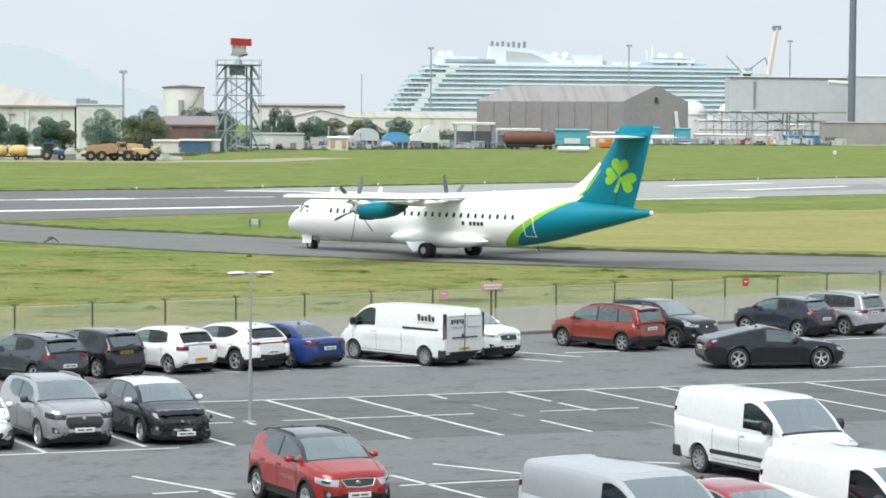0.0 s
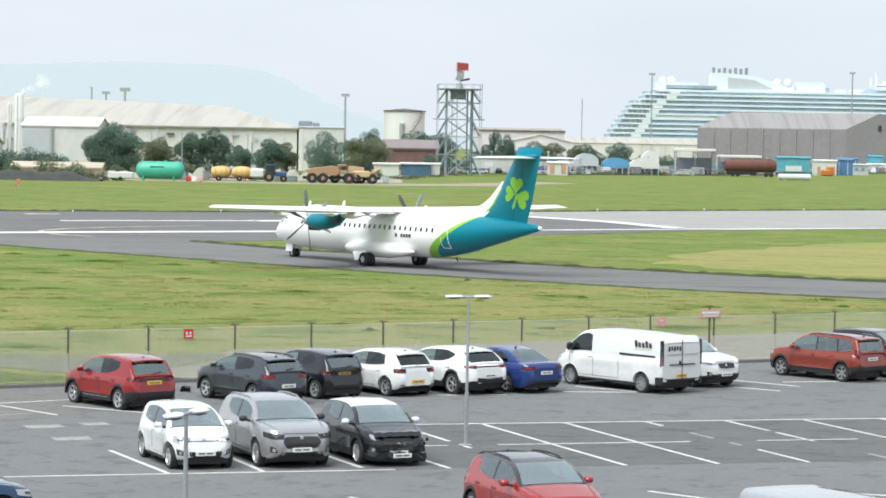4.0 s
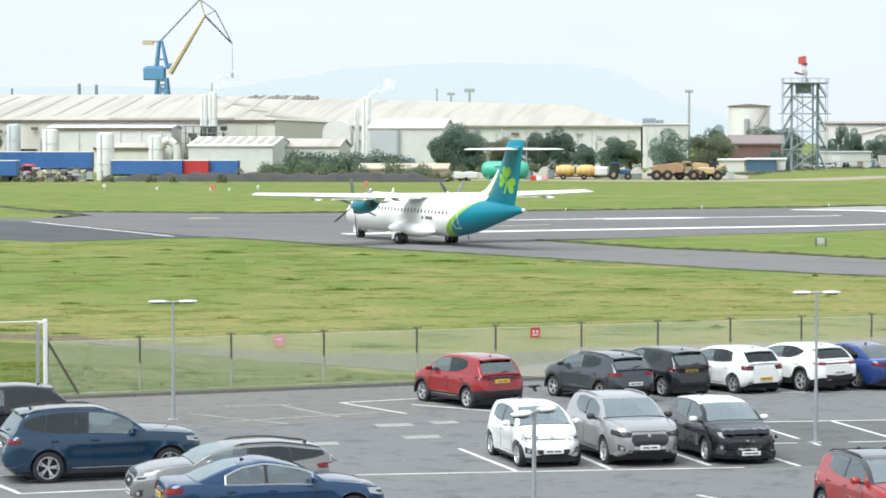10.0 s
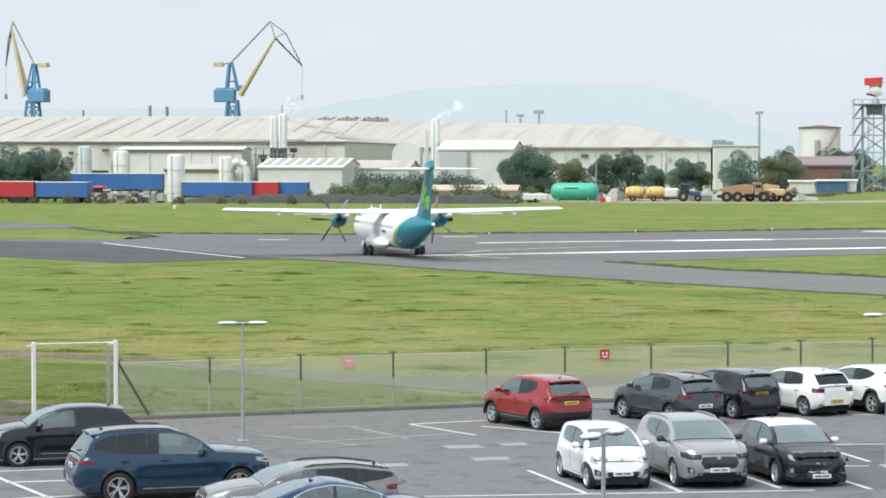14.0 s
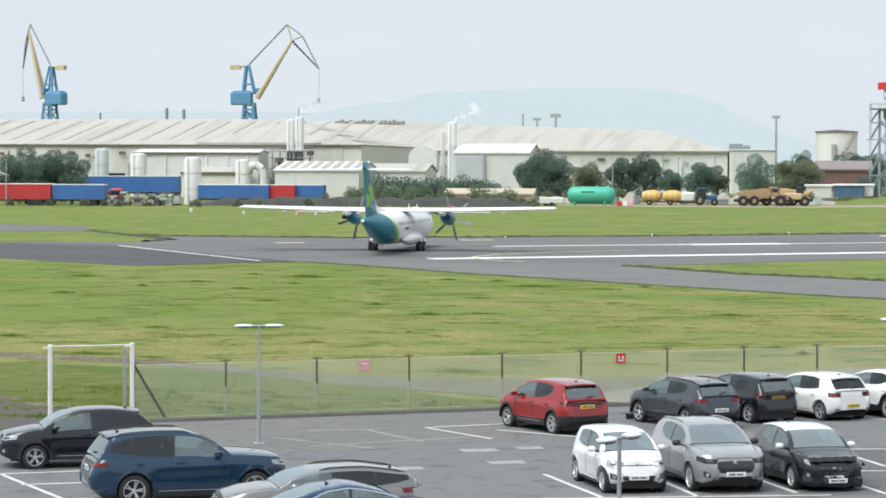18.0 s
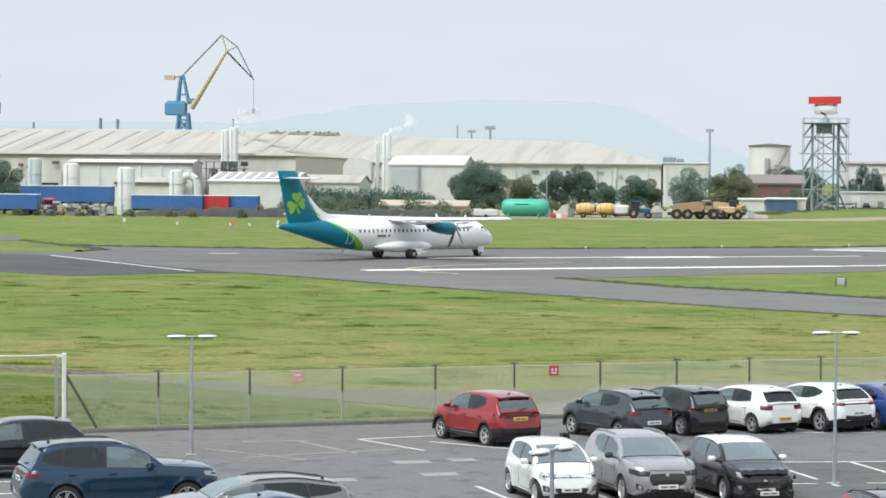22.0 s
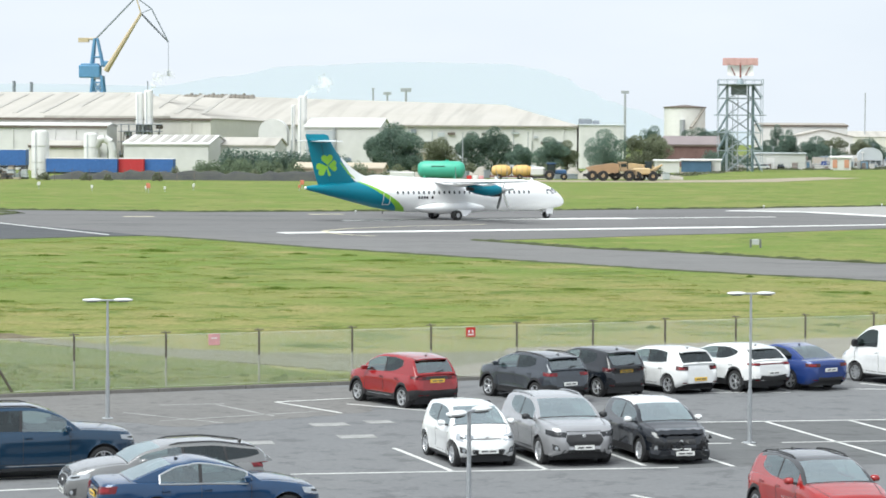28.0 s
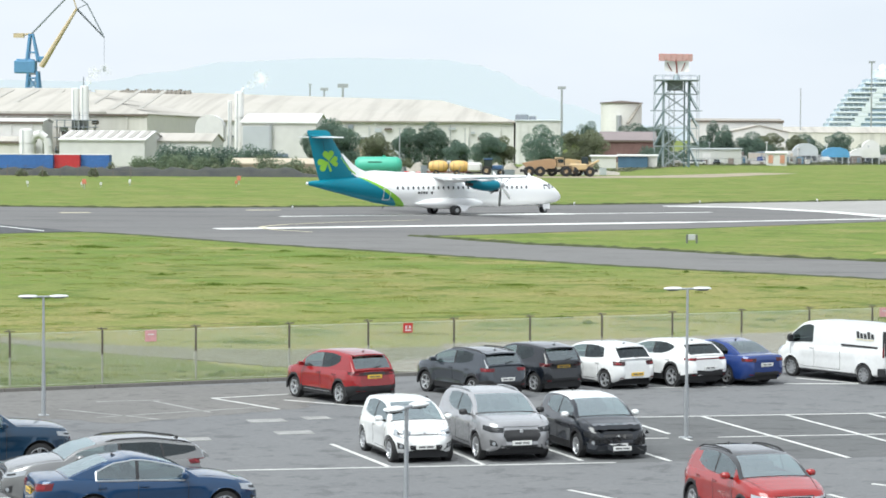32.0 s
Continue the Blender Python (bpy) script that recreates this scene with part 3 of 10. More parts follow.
def tussocks(name, label, count, radius, height, each, material, seed, near=10.5, deep=95, first=-25, last=110):
    """Clumps of rank grass strewn over the field between the track and the taxiway."""
    rg, m = random.Random(seed), Mesh()
    made = 0
    while made < count:
        s, off = rg.uniform(first, last), near + deep * rg.random() ** 1.15
        c = by_fence(s, off)
        if c.y > pavement_edge(c.x) - 2.5 or (s < 13 and (deep > 20) == (off < 30 - 1.9 * max(s, 0))) or (deep < 20 and off > 11.5 - s):
            continue
        made += 1
        r = radius * (0.35 + rg.random() ** 2 * 1.5)
        long_, tall = 0.8 + 1.6 * rg.random(), height * (0.5 + .8 * rg.random())
        for k in range(int(each * (0.4 + r * long_))):
            a, d = rg.random() * math.tau, abs(rg.gauss(0, .5))
            p = c + Vector((r * long_ * d * math.cos(a), r * d * math.sin(a)))
            h = tall * (0.5 + .7 * rg.random()) * max(.3, 1 - .5 * d)
            w, lean = .012 + .02 * rg.random(), (rg.gauss(0, .3 * h), rg.gauss(0, .3 * h))
            z, t = ground_z(p.y) - .01, rg.random() * math.pi
            u = (w * math.cos(t), w * math.sin(t))
            m.add([(p.x - u[0], p.y - u[1], z), (p.x + u[0], p.y + u[1], z), (p.x + lean[0], p.y + lean[1], z + h)], [(0, 1, 2)])
    return solo(name, m, material, label, "grass", kind="stuff")


RANK = blade_material("rank_grass_blades", (0.14, 0.215, 0.042), (0.20, 0.275, 0.06))
BLADE = blade_material("field_grass_blades", (0.15, 0.24, 0.04), (0.34, 0.32, 0.11))
tussocks("tussocks", "dark green rank tussocks strewn over the mown grass", 60, .75, .13, 300, RANK, 61, 13)
tussocks("verge_tufts", "rough tufts in the strip behind the fence", 260, .8, .13, 110, BLADE, 63, .4, 12, -14, 11)
tussocks("verge_tussocks", "dark green tussocks in the strip behind the fence", 60, .6, .16, 160, RANK, 64, .6, 11, -14, 10)
tussocks("grass_tufts", "short green and straw tufts over the field", 1000, 1.3, .06, 90, BLADE, 62, 12)

# ---- vehicles ----
WHEELS = {}


def wheel_meshes(r, w, spokes, style):
    """Tyre, rim and hub meshes of one wheel, turning about y, its outer face at +y."""
    key = (r, w, spokes, style)
    if key in WHEELS:
        return WHEELS[key]
    q = r * 0.70
    tyre = Mesh().lathe([(q, -w / 2), (r * 0.88, -w / 2), (r * 0.975, -w * 0.42), (r, -w * 0.25), (r, w * 0.25), (r * 0.975, w * 0.42), (r * 0.88, w / 2), (q, w / 2 - 0.006), (q, -w / 2)], 30, "y")
    rim = Mesh().lathe([(q, w / 2 - 0.03), (q, w / 2 - 0.004), (q * 0.95, w / 2 - 0.002), (q * 0.92, w / 2 - 0.02), (q * 0.9, w * 0.1)], 30, "y")
    rim.lathe([(0.001, w * 0.38), (q * 0.13, w * 0.37), (q * 0.2, w * 0.28), (q * 0.2, 0)], 14, "y")
    steel = style == "steel"
    for i in range(spokes):
        t = math.tau * i / spokes
        for off in ((-0.15, 0.15) if style == "twin" else (0.0,)):
            half_root, half_tip = (q * .07, q * .05) if style == "twin" else ((q * .13, q * .10) if not steel else (q * .11, q * .16))
            c0, s0, c1, s1 = math.cos(t), math.sin(t), math.cos(t + off), math.sin(t + off)
            p = [(q * .15 * c0 - half_root * s0, w * .32, q * .15 * s0 + half_root * c0), (q * .15 * c0 + half_root * s0, w * .32, q * .15 * s0 - half_root * c0),
                 (q * .94 * c1 + half_tip * s1, w * .44, q * .94 * s1 - half_tip * c1), (q * .94 * c1 - half_tip * s1, w * .44, q * .94 * s1 + half_tip * c1)]
            rim.slab(p, (0, -w * .16, 0))
    back = Mesh().lathe([(0.001, w * 0.05), (q * 0.6, w * 0.05), (q * .6, -w * .02), (q * 0.93, -w * 0.05), (q * 0.93, -w * 0.2), (0.001, -w * 0.2)], 20, "y")
    WHEELS[key] = (tyre.data("wheel", RUBBER, 40), rim.data("rim", ALLOY if not steel else mat("painted_steel_rim", (0.36, 0.37, 0.38), 0.45, 0.4, 6, 0.3), 35),
                   back.data("brake_disc", mat("brake_iron", (0.045, 0.045, 0.047), 0.6, 0.3, 6, 0.3), 30))
    return WHEELS[key]


def pts(table, x):
    """A smooth line through (x, value) pairs that does not overshoot them."""
    table = sorted(table)
    n = len(table)
    if x <= table[0][0]:
        return table[0][1]
    if x >= table[-1][0]:
        return table[-1][1]
    d = [(q[1] - p[1]) / max(1e-6, q[0] - p[0]) for p, q in zip(table, table[1:])]
    m = [d[0]] + [0.0 if a * b <= 0 else 2 * a * b / (a + b) for a, b in zip(d, d[1:])] + [d[-1]]
    for i in range(n - 1):
        (a, u), (b, v) = table[i], table[i + 1]
        if x <= b:
            h = b - a
            t = (x - a) / h
            return (2 * t ** 3 - 3 * t * t + 1) * u + (t ** 3 - 2 * t * t + t) * h * m[i] + (3 * t * t - 2 * t ** 3) * v + (t ** 3 - t * t) * h * m[i + 1]
    return table[-1][1]


def zoned(rings, zone):
    """Skins open rings and sorts the faces into one mesh for each zone's name."""
    out, seen = {}, {}
    for i in range(len(rings) - 1):
        for j in range(len(rings[0]) - 1):
            key = zone(i, j)
            if key is None:
                continue
            m, ids = out.setdefault(key, Mesh()), seen.setdefault(key, {})
            face = []
            for q in ((i, j), (i, j + 1), (i + 1, j + 1), (i + 1, j)):
                if q not in ids:
                    ids[q] = len(m.v)
                    m.v.append(tuple(rings[q[0]][q[1]]))
                face.append(ids[q])
            m.f.append(tuple(face))
    return out


class Skin:
    """The outer surface of a vehicle, on which lamps, trims and seams are laid."""

    def __init__(self, *grids):
        v, f = [], []
        for rings in grids:
            k, n = len(v), len(rings[0])
            v += [p for r in rings for p in r]
            for i in range(len(rings) - 1):
                f += [(k + i * n + j, k + i * n + j + 1, k + (i + 1) * n + j + 1, k + (i + 1) * n + j) for j in range(n - 1)]
            f += [tuple(k + j for j in range(n)), tuple(k + (len(rings) - 1) * n + j for j in range(n))]
        self.tree = BVHTree.FromPolygons(v, f)

    def hit(self, p, d):
        """Where a line through p along d meets the surface, from outside."""
        p, d = Vector(p), Vector(d).normalized()
        q = self.tree.ray_cast(p - d * 1.2, d, 2.4)[0]
        if q is None or (q - p).length > .45:
            q = self.tree.find_nearest(p)[0]
        return q

    def patch(self, outline, d, out=.007, thick=.03, fine=3):
        """A thin piece with this outline, seen along d, that follows the surface."""
        d = Vector(d).normalized()
        outline = [Vector(p) for p in outline]
        edge = [a.lerp(b, k / fine) for a, b in zip(outline, outline[1:] + outline[:1]) for k in range(fine)]
        mid, n = sum(edge, Vector()) / len(edge), len(edge)
        rows = [[self.hit(p.lerp(mid, u), d) - d * out for p in edge] for u in (0, .3, .65)]
        rows.insert(0, [p + d * thick for p in rows[0]])
        m = Mesh().add([p for r in rows for p in r] + [self.hit(mid, d) - d * out], [(k * n + i, k * n + (i + 1) % n, k * n + n + (i + 1) % n, k * n + n + i) for k in range(3) for i in range(n)] + [(3 * n + i, 3 * n + (i + 1) % n, 4 * n) for i in range(n)])
        return m

    def line(self, a, b, d, wide=.012, out=.004):
        """A thin seam between two points, seen along d."""
        a, b, d = Vector(a), Vector(b), Vector(d).normalized()
        q = (b - a).cross(d).normalized() * wide / 2
        rows = []
        for k in range(9):
            p = a.lerp(b, k / 8)
            e = [self.hit(p + q, d), self.hit(p - q, d)]
            rows.append([e[0] - d * out, e[1] - d * out, e[1] + d * .02, e[0] + d * .02])
        return Mesh().loft(rows)


def vehicle(name, label, category, at, c, group="parked cars"):
    """A road vehicle. at: x, y and heading in degrees; c: its sizes and colours. x is forward, y to its left."""
    L, W, H, WB, fo = c["L"], c["W"], c["H"], c["WB"], c["fo"]
    r, sill = c.get("r", 0.325), c.get("sill", 0.24)
    body_m, van = c["paint"], c.get("van", False)
    trim = c.get("trim", BLACK)
    xf = L / 2 - fo
    xr = xf - WB
    car = thing(name, label, category, group, pose(at[0], at[1], 0.012, 0, 0, at[2]))
    belt, nose, cowl, tail = c["belt"], c["nose"], c["cowl"], c["tail"]
    A, B, C, D = (L / 2 - v for v in c["abcd"])
    hw, crown = W / 2, c.get("crown", 0.035)
    arch = r + 0.055
    front0, frontf = (.62, .6) if van else (.46, .85)
    rear0, rearf = (.93, .12) if van else (c.get("rear0", .62), .5)

    def half(x):
        """Half the body's width at a station, rounded in plan at both ends."""
        f, b = max(0, L / 2 - x), max(0, x + L / 2)
        k = 1.0
        if f < frontf:
            k *= front0 + (1 - front0) * (1 - (1 - f / frontf) ** 2.5) ** .48
        if b < rearf:
            k *= rear0 + (1 - rear0) * (1 - (1 - b / rearf) ** 2.5) ** .48
        return hw * k

    top = [(L / 2, nose - 0.13), (L / 2 - 0.04, nose - 0.05), (L / 2 - 0.12, nose), (L / 2 - 0.3, nose + 0.035), (L / 2 - 0.6, nose + (cowl - nose) * 0.55), (A, cowl), (A - 0.35, belt + .01), (0, belt + 0.015), (D, c.get("deck", belt + 0.02)),
           (-L / 2 + 0.14, tail), (-L / 2 + 0.04, tail - 0.05), (-L / 2, tail - 0.16)]

    def keel(x):
        return sill + 0.13 * max(0, (x - L / 2 + 0.45) / 0.45) ** 2 + 0.15 * max(0, (-x - L / 2 + 0.5) / 0.5) ** 2

    def low(x):
        z = keel(x)
        for xw in (xf, xr):
            if abs(x - xw) < arch:
                z = max(z, r + math.sqrt(max(0, arch ** 2 - (x - xw) ** 2)))
        return z

    xs = [L / 2 - f for f in (0, .006, .018, .04, .07, .11, .16, .24, .34, .48, .62, .8)] + [-L / 2 + b for b in (0, .008, .025, .055, .1, .17, .28, .4, .55)]
    xs += [A, B, C, D, 0.0, xf - arch - 0.25, xr + arch + 0.25]
    for xw in (xf, xr):
        xs += [xw + arch * math.cos(math.pi * i / 16) for i in range(17)] + [xw - arch - 0.004, xw + arch + 0.004, xw - arch - .1, xw + arch + .1]
    xs = sorted({round(x, 3) for x in xs if -L / 2 <= x <= L / 2}, reverse=True)
    rake = c.get("rake", 0.02 if van else 0.10)
    slope = c.get("snout", 0.10)
    rings = []
    for x in xs:
        w, zt, zk, zb = half(x), pts(top, x), keel(x), low(x)
        zt = max(zt, zb + 0.07)
        hh = zt - zk
        near = min(abs(x - xf), abs(x - xr))
        flare = 0.024 * max(0, min(1, (arch + .13 - near) / .12))
        waist = 0.018 * max(0, min(1, (near - arch - .1) / .25)) if abs(x) < L / 2 - .5 else 0
        side = [(w * 0.88, 0), (w * 0.958 + flare * .7, .06), (w * 0.985 + flare, .22), (w * .984 - waist + flare, .40), (w * .99 - waist * .6 + flare * .6, .58), (w * 1.0, .74), (w * 0.988, .80), (w * 0.968, .90), (w * 0.925, .985)]
        ring = []
        for k, (y, u) in enumerate(side):
            ring.append((y, max(zk + u * hh, zb + .003 * k)))
        ring += [(w * .80, max(ring[-1][1], zt + crown * .35)), (w * 0.42, max(ring[-1][1], zt + crown * .85)), (0, max(ring[-1][1], zt + crown))]
        ef, eb = max(0, 1 - (L / 2 - x) / .7), max(0, 1 - (x + L / 2) / .6)
        row = []
        for y, z in ring:
            u = (z - zk) / max(.05, zt - zk)
            push = -ef * (slope * max(0, (u - .5) / .5) ** 2 + .05 * max(0, (.35 - u) / .35) ** 2) + eb * (rake * max(0, (u - .45) / .55) ** 1.6 + .07 * max(0, (.3 - u) / .3) ** 2)
            row.append((x + push, y, z))
        rings.append(row + [(x_, -y, z) for x_, y, z in reversed(row[:-1])])
    body_rings = rings
    clad = c.get("cladding")
    last = len(rings[0]) - 2

    def body_zone(i, j):
        x = (xs[i] + xs[i + 1]) / 2
        k = min(j, last - j)
        if A - .1 > x > D + .02 and k >= 9:
            return "deck"
        if clad and (k < 2 or (k < 2 + (clad > 1) and (x > xf + arch or x < xr - arch))):
            return "cladding"
        return "body"

    zones = zoned(rings, body_zone)
    shell = zones["body"]
    for q in (rings[0], rings[-1]):
        shell.add(q, [tuple(range(len(q)))])
    part("body", shell, body_m, car, smooth=42)
    if "cladding" in zones:
        part("cladding", zones["cladding"], trim, car, "black plastic lower cladding", smooth=42)
    part("cabin_floor", zones["deck"], BLACK, car, "dark cabin interior")
    under = Mesh().box(0, 0, sill + 0.08, L - 0.6, W - 0.4, 0.22)
    for xw in (xf, xr):
        under.box(xw, 0, r + 0.10, arch * 2 + 0.02, W - 0.36, arch * 1.5)
    part("underbody", under, BLACK, car, "black underbody and wheel wells")

    # cabin: roof, pillars and panes out of one surface
    wr, wb_ = hw * c.get("roofw", 0.73), hw * 0.945
    roof = [(A, cowl - 0.02), (A - (A - B) * .5, cowl + (H - cowl) * .56), (B, H - 0.07), (B - 0.28, H - 0.018), ((B + C) / 2, H), (C + 0.3, H - 0.035 - c.get("fall", 0)), (C, H - c.get("drop", 0.09) - c.get("fall", 0)), (D, c.get("deck", belt + 0.02))]
    zb0 = belt - 0.04

    def wide(z):
        u = max(0, min(1, (z - zb0) / (H - zb0)))
        return wb_ + (wr - wb_) * (u * .68 + .32 * u * u)

    glass_x = [(L / 2 - a, L / 2 - b) for a, b in c["windows"]]
    g0, g1 = glass_x[0][0], glass_x[-1][1]
    kick = c.get("kick", 0 if van else .22)
    sweep = c.get("sweep", 0 if van else .42)
    foot = [(g1, .12 + kick), (g1 + .12 * (g0 - g1), .12 + kick * .5), (g1 + .35 * (g0 - g1), .12 + kick * .1), (g0, .10)]
    head = [(g1, .86 - c.get("head", .05)), (g1 + .25 * (g0 - g1), .875), (g0, .88)]
    sw = (A - (A - B) * 0.07, A - (A - B) * 0.95)
    rw = (C + (D - C) * c.get("reartop", .12), C + (D - C) * c.get("rearglass", 0.9))
    cx = [A, *sw, B, B - .06, B - .12, B - .25, (B + C) / 2, C + .45, C + .3, C + .2, C + .12, C + .05, C, *rw, D] + [A - (A - B) * k / 8 for k in range(1, 8)] + [C + (D - C) * k / 7 for k in range(1, 7)] + [x for g in glass_x for x in g]
    for a, b in glass_x:
        cx += [a + (b - a) * k / 8 for k in range(1, 8)]
    cx = sorted({round(v, 3) for v in cx if D <= v <= A}, reverse=True)
    rings = []
    for x in cx:
        zt = pts(roof, x)
        pinch = half(x) / hw if x < -L / 2 + 0.6 else 1
        bow = 0.026
        lowz = min(zb0, zt - 0.02)
        hh = zt - lowz
        aft = max(0, min(1, (A - x) / (A - D))) ** 2
        pinch *= 1 if van else 1 - c.get("taper", .06) * aft
        side = [(wide(lowz + f * hh) * pinch, lowz + f * hh) for f in (0, pts(foot, x), (pts(foot, x) + pts(head, x)) / 2, pts(head, x))]
        side += [(wide(lowz + .95 * hh) * pinch * .992, lowz + .95 * hh), (wide(zt) * pinch * .955, zt - min(.006, hh * .02)), (wide(zt) * pinch * .88, zt + .010), (wide(zt) * pinch * .5, zt + bow * .8)]
        skew = [(x - sweep * aft * max(0, zt - z), y, z) for y, z in side]
        rings.append(skew + [(x, 0, zt + bow)] + [(q, -y, z) for q, y, z in reversed(skew)])
    skin = Skin(body_rings, rings)
    two = "roof" in c
    top_k = len(rings[0]) - 2

    def cab_zone(i, j):
        x = (cx[i] + cx[i + 1]) / 2
        k = min(j, top_k - j)
        if k in (1, 2):
            for n_, (a, b) in enumerate(glass_x):
                if b < x < a:
                    return ("side_window", n_, j < top_k / 2)
            if g1 < x < g0:
                return ("window_pillar", sum(x < b for a, b in glass_x), j < top_k / 2)
        if k >= 5 and x > sw[0]:
            return ("wiper_cowl", 0, 0)
        if k >= 6 and sw[1] < x < sw[0]:
            return ("windscreen", 0, 0)
        if k >= 6 and rw[1] < x < rw[0] and not van:
            return ("rear_window", 0, 0)
        if two and (k >= 4 and B + .04 > x > C - .05 or c.get("a_pillar") and k >= 3 and x > C + .1):
            return ("roof", 0, 0)
        return ("pillar", 0, 0) if two else ("roof", 0, 0)

    dark = c.get("privacy", 1)
    for (key, n_, _), m in zoned(rings, cab_zone).items():
        if key == "pillar":
            part("pillar_frame", m, c.get("pillar", body_m), car, smooth=42)
        elif key == "roof":
            part("roof", m, c.get("roof", body_m), car, c.get("rooflabel", ""), smooth=42)
        elif key == "window_pillar":
            part(key, m, BLACK, car, "black pillar between the windows")
        elif key == "wiper_cowl":
            part(key, m, BLACK, car, "black strip under the windscreen")
        elif key == "windscreen":
            part(key, m, CLEAR, car, "sloping windscreen", smooth=60)
        elif key == "rear_window":
            part(key, m, CLEAR if c.get("clear") else PRIVACY if c.get("dark_rear") else TAIL_P, car, "rear window", smooth=60)
        else:
            part(key, m, PRIVACY if n_ >= dark or van else SIDE, car, "side window", smooth=60)
    # seats behind the glass
    if not van:
        for x, n_ in ((B - .45, 2), (max(B - 1.25, C + .12), 3)):
            for k in range(n_):
                y = (k - (n_ - 1) / 2) * W * (.36 if n_ == 2 else .25)
                part("seat", Mesh().box(x, y, belt + .02, .14, .42, .5, tilt=-.2, bevel=.05).box(x - .1, y, belt + (.3 if n_ == 2 else .22), .09, .24, .13, bevel=.04), SEAT, car)
    else:
        part("bulkhead", Mesh().box(L / 2 - c["windows"][0][1] - .1, 0, (belt + H) / 2, .04, wr * 1.8, H - belt - .1), SEAT, car)
        for s in (1, -1):
            part("seat", Mesh().box(B - .35, s * .5, belt + .1, .14, .46, .6, tilt=-.2, bevel=.05).box(B - .45, s * .5, belt + .45, .09, .24, .17, bevel=.04), SEAT, car)
    part("dashboard", Mesh().box(A - .38, 0, cowl - .02, .4, W * .74, .1, bevel=.04), SEAT, car)
    if c.get("chrome"):
        for s in (1, -1):
            tm = Mesh()
            ring = []
            for i in range(21):
                x = g0 + (g1 - g0) * i / 20
                zt = pts(roof, x)
                lo_ = min(zb0, zt - .02)
                z = lo_ + pts(head, x) * (zt - lo_) + .012
                ring.append((x - sweep * max(0, (A - x) / (A - D)) ** 2 * (zt - z), z))
            for i in range(15):
                x = g1 + (g0 - g1) * i / 14
                zt = pts(roof, x)
                lo_ = min(zb0, zt - .02)
                z = lo_ + pts(foot, x) * (zt - lo_) - .012
                ring.append((x - sweep * max(0, (A - x) / (A - D)) ** 2 * (zt - z), z))
            edge = [skin.hit((x, s * wide(z), z), (0, -s, 0)) + Vector((0, s * .006, 0)) for x, z in ring]
            for p, q in zip(edge, edge[1:] + edge[:1]):
                tm.rod(p, q, .019, seg=5)
            part("window_trim", tm, CHROME_W, car, "chrome window surround")

    # wheels
    wd = c.get("tyrew", 0.215)
    tyre, rim, disc = wheel_meshes(r, wd, c.get("spokes", 5), c.get("wheel", "plain"))
    for xw in (xf, xr):
        for s in (1, -1):
            m = pose(xw, s * (hw - wd / 2 - 0.012), r - 0.012, 0, 17 * (xw > 0) + 31 * s, 0 if s > 0 else 180)
            wh = part("wheel", tyre, None, car, m=m)
            part("rim", rim, None, wh, "alloy rim" if c.get("wheel") != "steel" else "steel wheel trim")
            part("brake_disc", disc, None, wh)
            if clad:
                yy = s * (half(xw) + 0.012)
                prof = [(xw + (arch + e) * math.cos(math.pi * (i - 1) / 14), yy - s * e * .12, r + (arch + e) * math.sin(math.pi * (i - 1) / 14)) for e in (0, 0.075) for i in range(17)]
                prof = [(x, y, max(z, sill + .02)) for x, y, z in prof]
                lip = Mesh().add(prof + [(x, y - s * 0.05, z) for x, y, z in prof], [(i, i + 1, 18 + i, 17 + i) for i in range(16)] + [(34 + i, 35 + i, 52 + i, 51 + i) for i in range(16)]
                        + [(i, i + 1, 35 + i, 34 + i) for i in range(16)] + [(17 + i, 18 + i, 52 + i, 51 + i) for i in range(16)])
                part("wheel_arch_trim", lip, trim, car, "black plastic wheel arch lip")
    for s in (1, -1):
        part("sill", Mesh().box((xf + xr) / 2, s * (hw * 0.91), sill + 0.03, WB - 2 * arch - 0.03, 0.09, 0.10, bevel=0.02), trim, car)
        if c.get("sillbar"):
            part("sill_trim", Mesh().box((xf + xr) / 2, s * (hw * 0.955), sill + 0.10, WB - 2 * arch - 0.1, 0.03, 0.03, bevel=0.01), ALLOY, car, "bright sill strip")
        if c.get("rubbing"):
            part("rubbing_strip", Mesh().box((xf + xr) / 2, s * (hw * 0.985), sill + 0.3, WB - 2 * arch - 0.1, 0.03, 0.1, bevel=0.012), BLACK, car, "black side rubbing strip")

    def face(outline, end, z_up=0):
        """Mirror-complete half outline (y, z) on the front or the rear."""
        return [(end * (L / 2 - .05), y, z) for y, z in outline] + [(end * (L / 2 - .05), -y, z) for y, z in reversed(outline) if y > 1e-6]

    into, outof = (-1, 0, 0), (1, 0, 0)
    # front: grille, intake, badge
    grille = c.get("grille", [(0, nose - .30), (.34, nose - .28), (.42, nose - .13), (0, nose - .12)])
    gr = part("grille", skin.patch(face(grille, 1), into, .008), c.get("grille_mat", BLACK), car, "dark grille", smooth=50)
    if c.get("grille_rim"):
        rim_ = [skin.hit(p, into) + Vector((.012, 0, 0)) for p in face(grille, 1)]
        bar = Mesh()
        for p, q in zip(rim_, rim_[1:] + rim_[:1]):
            bar.rod(p, q, .014, seg=5)
        part("grille_rim", bar, CHROME_W, gr, "chrome rim of the grille")
    gz = sum(z for _, z in grille) / len(grille)
    part("badge", Mesh().lathe([(0.001, 0.02), (0.045, 0.018), (0.055, 0), (0.001, 0)], 12, "x", skin.hit((L / 2, 0, c.get("badgez", gz)), into)), CHROME_W, car, "small round chrome badge")
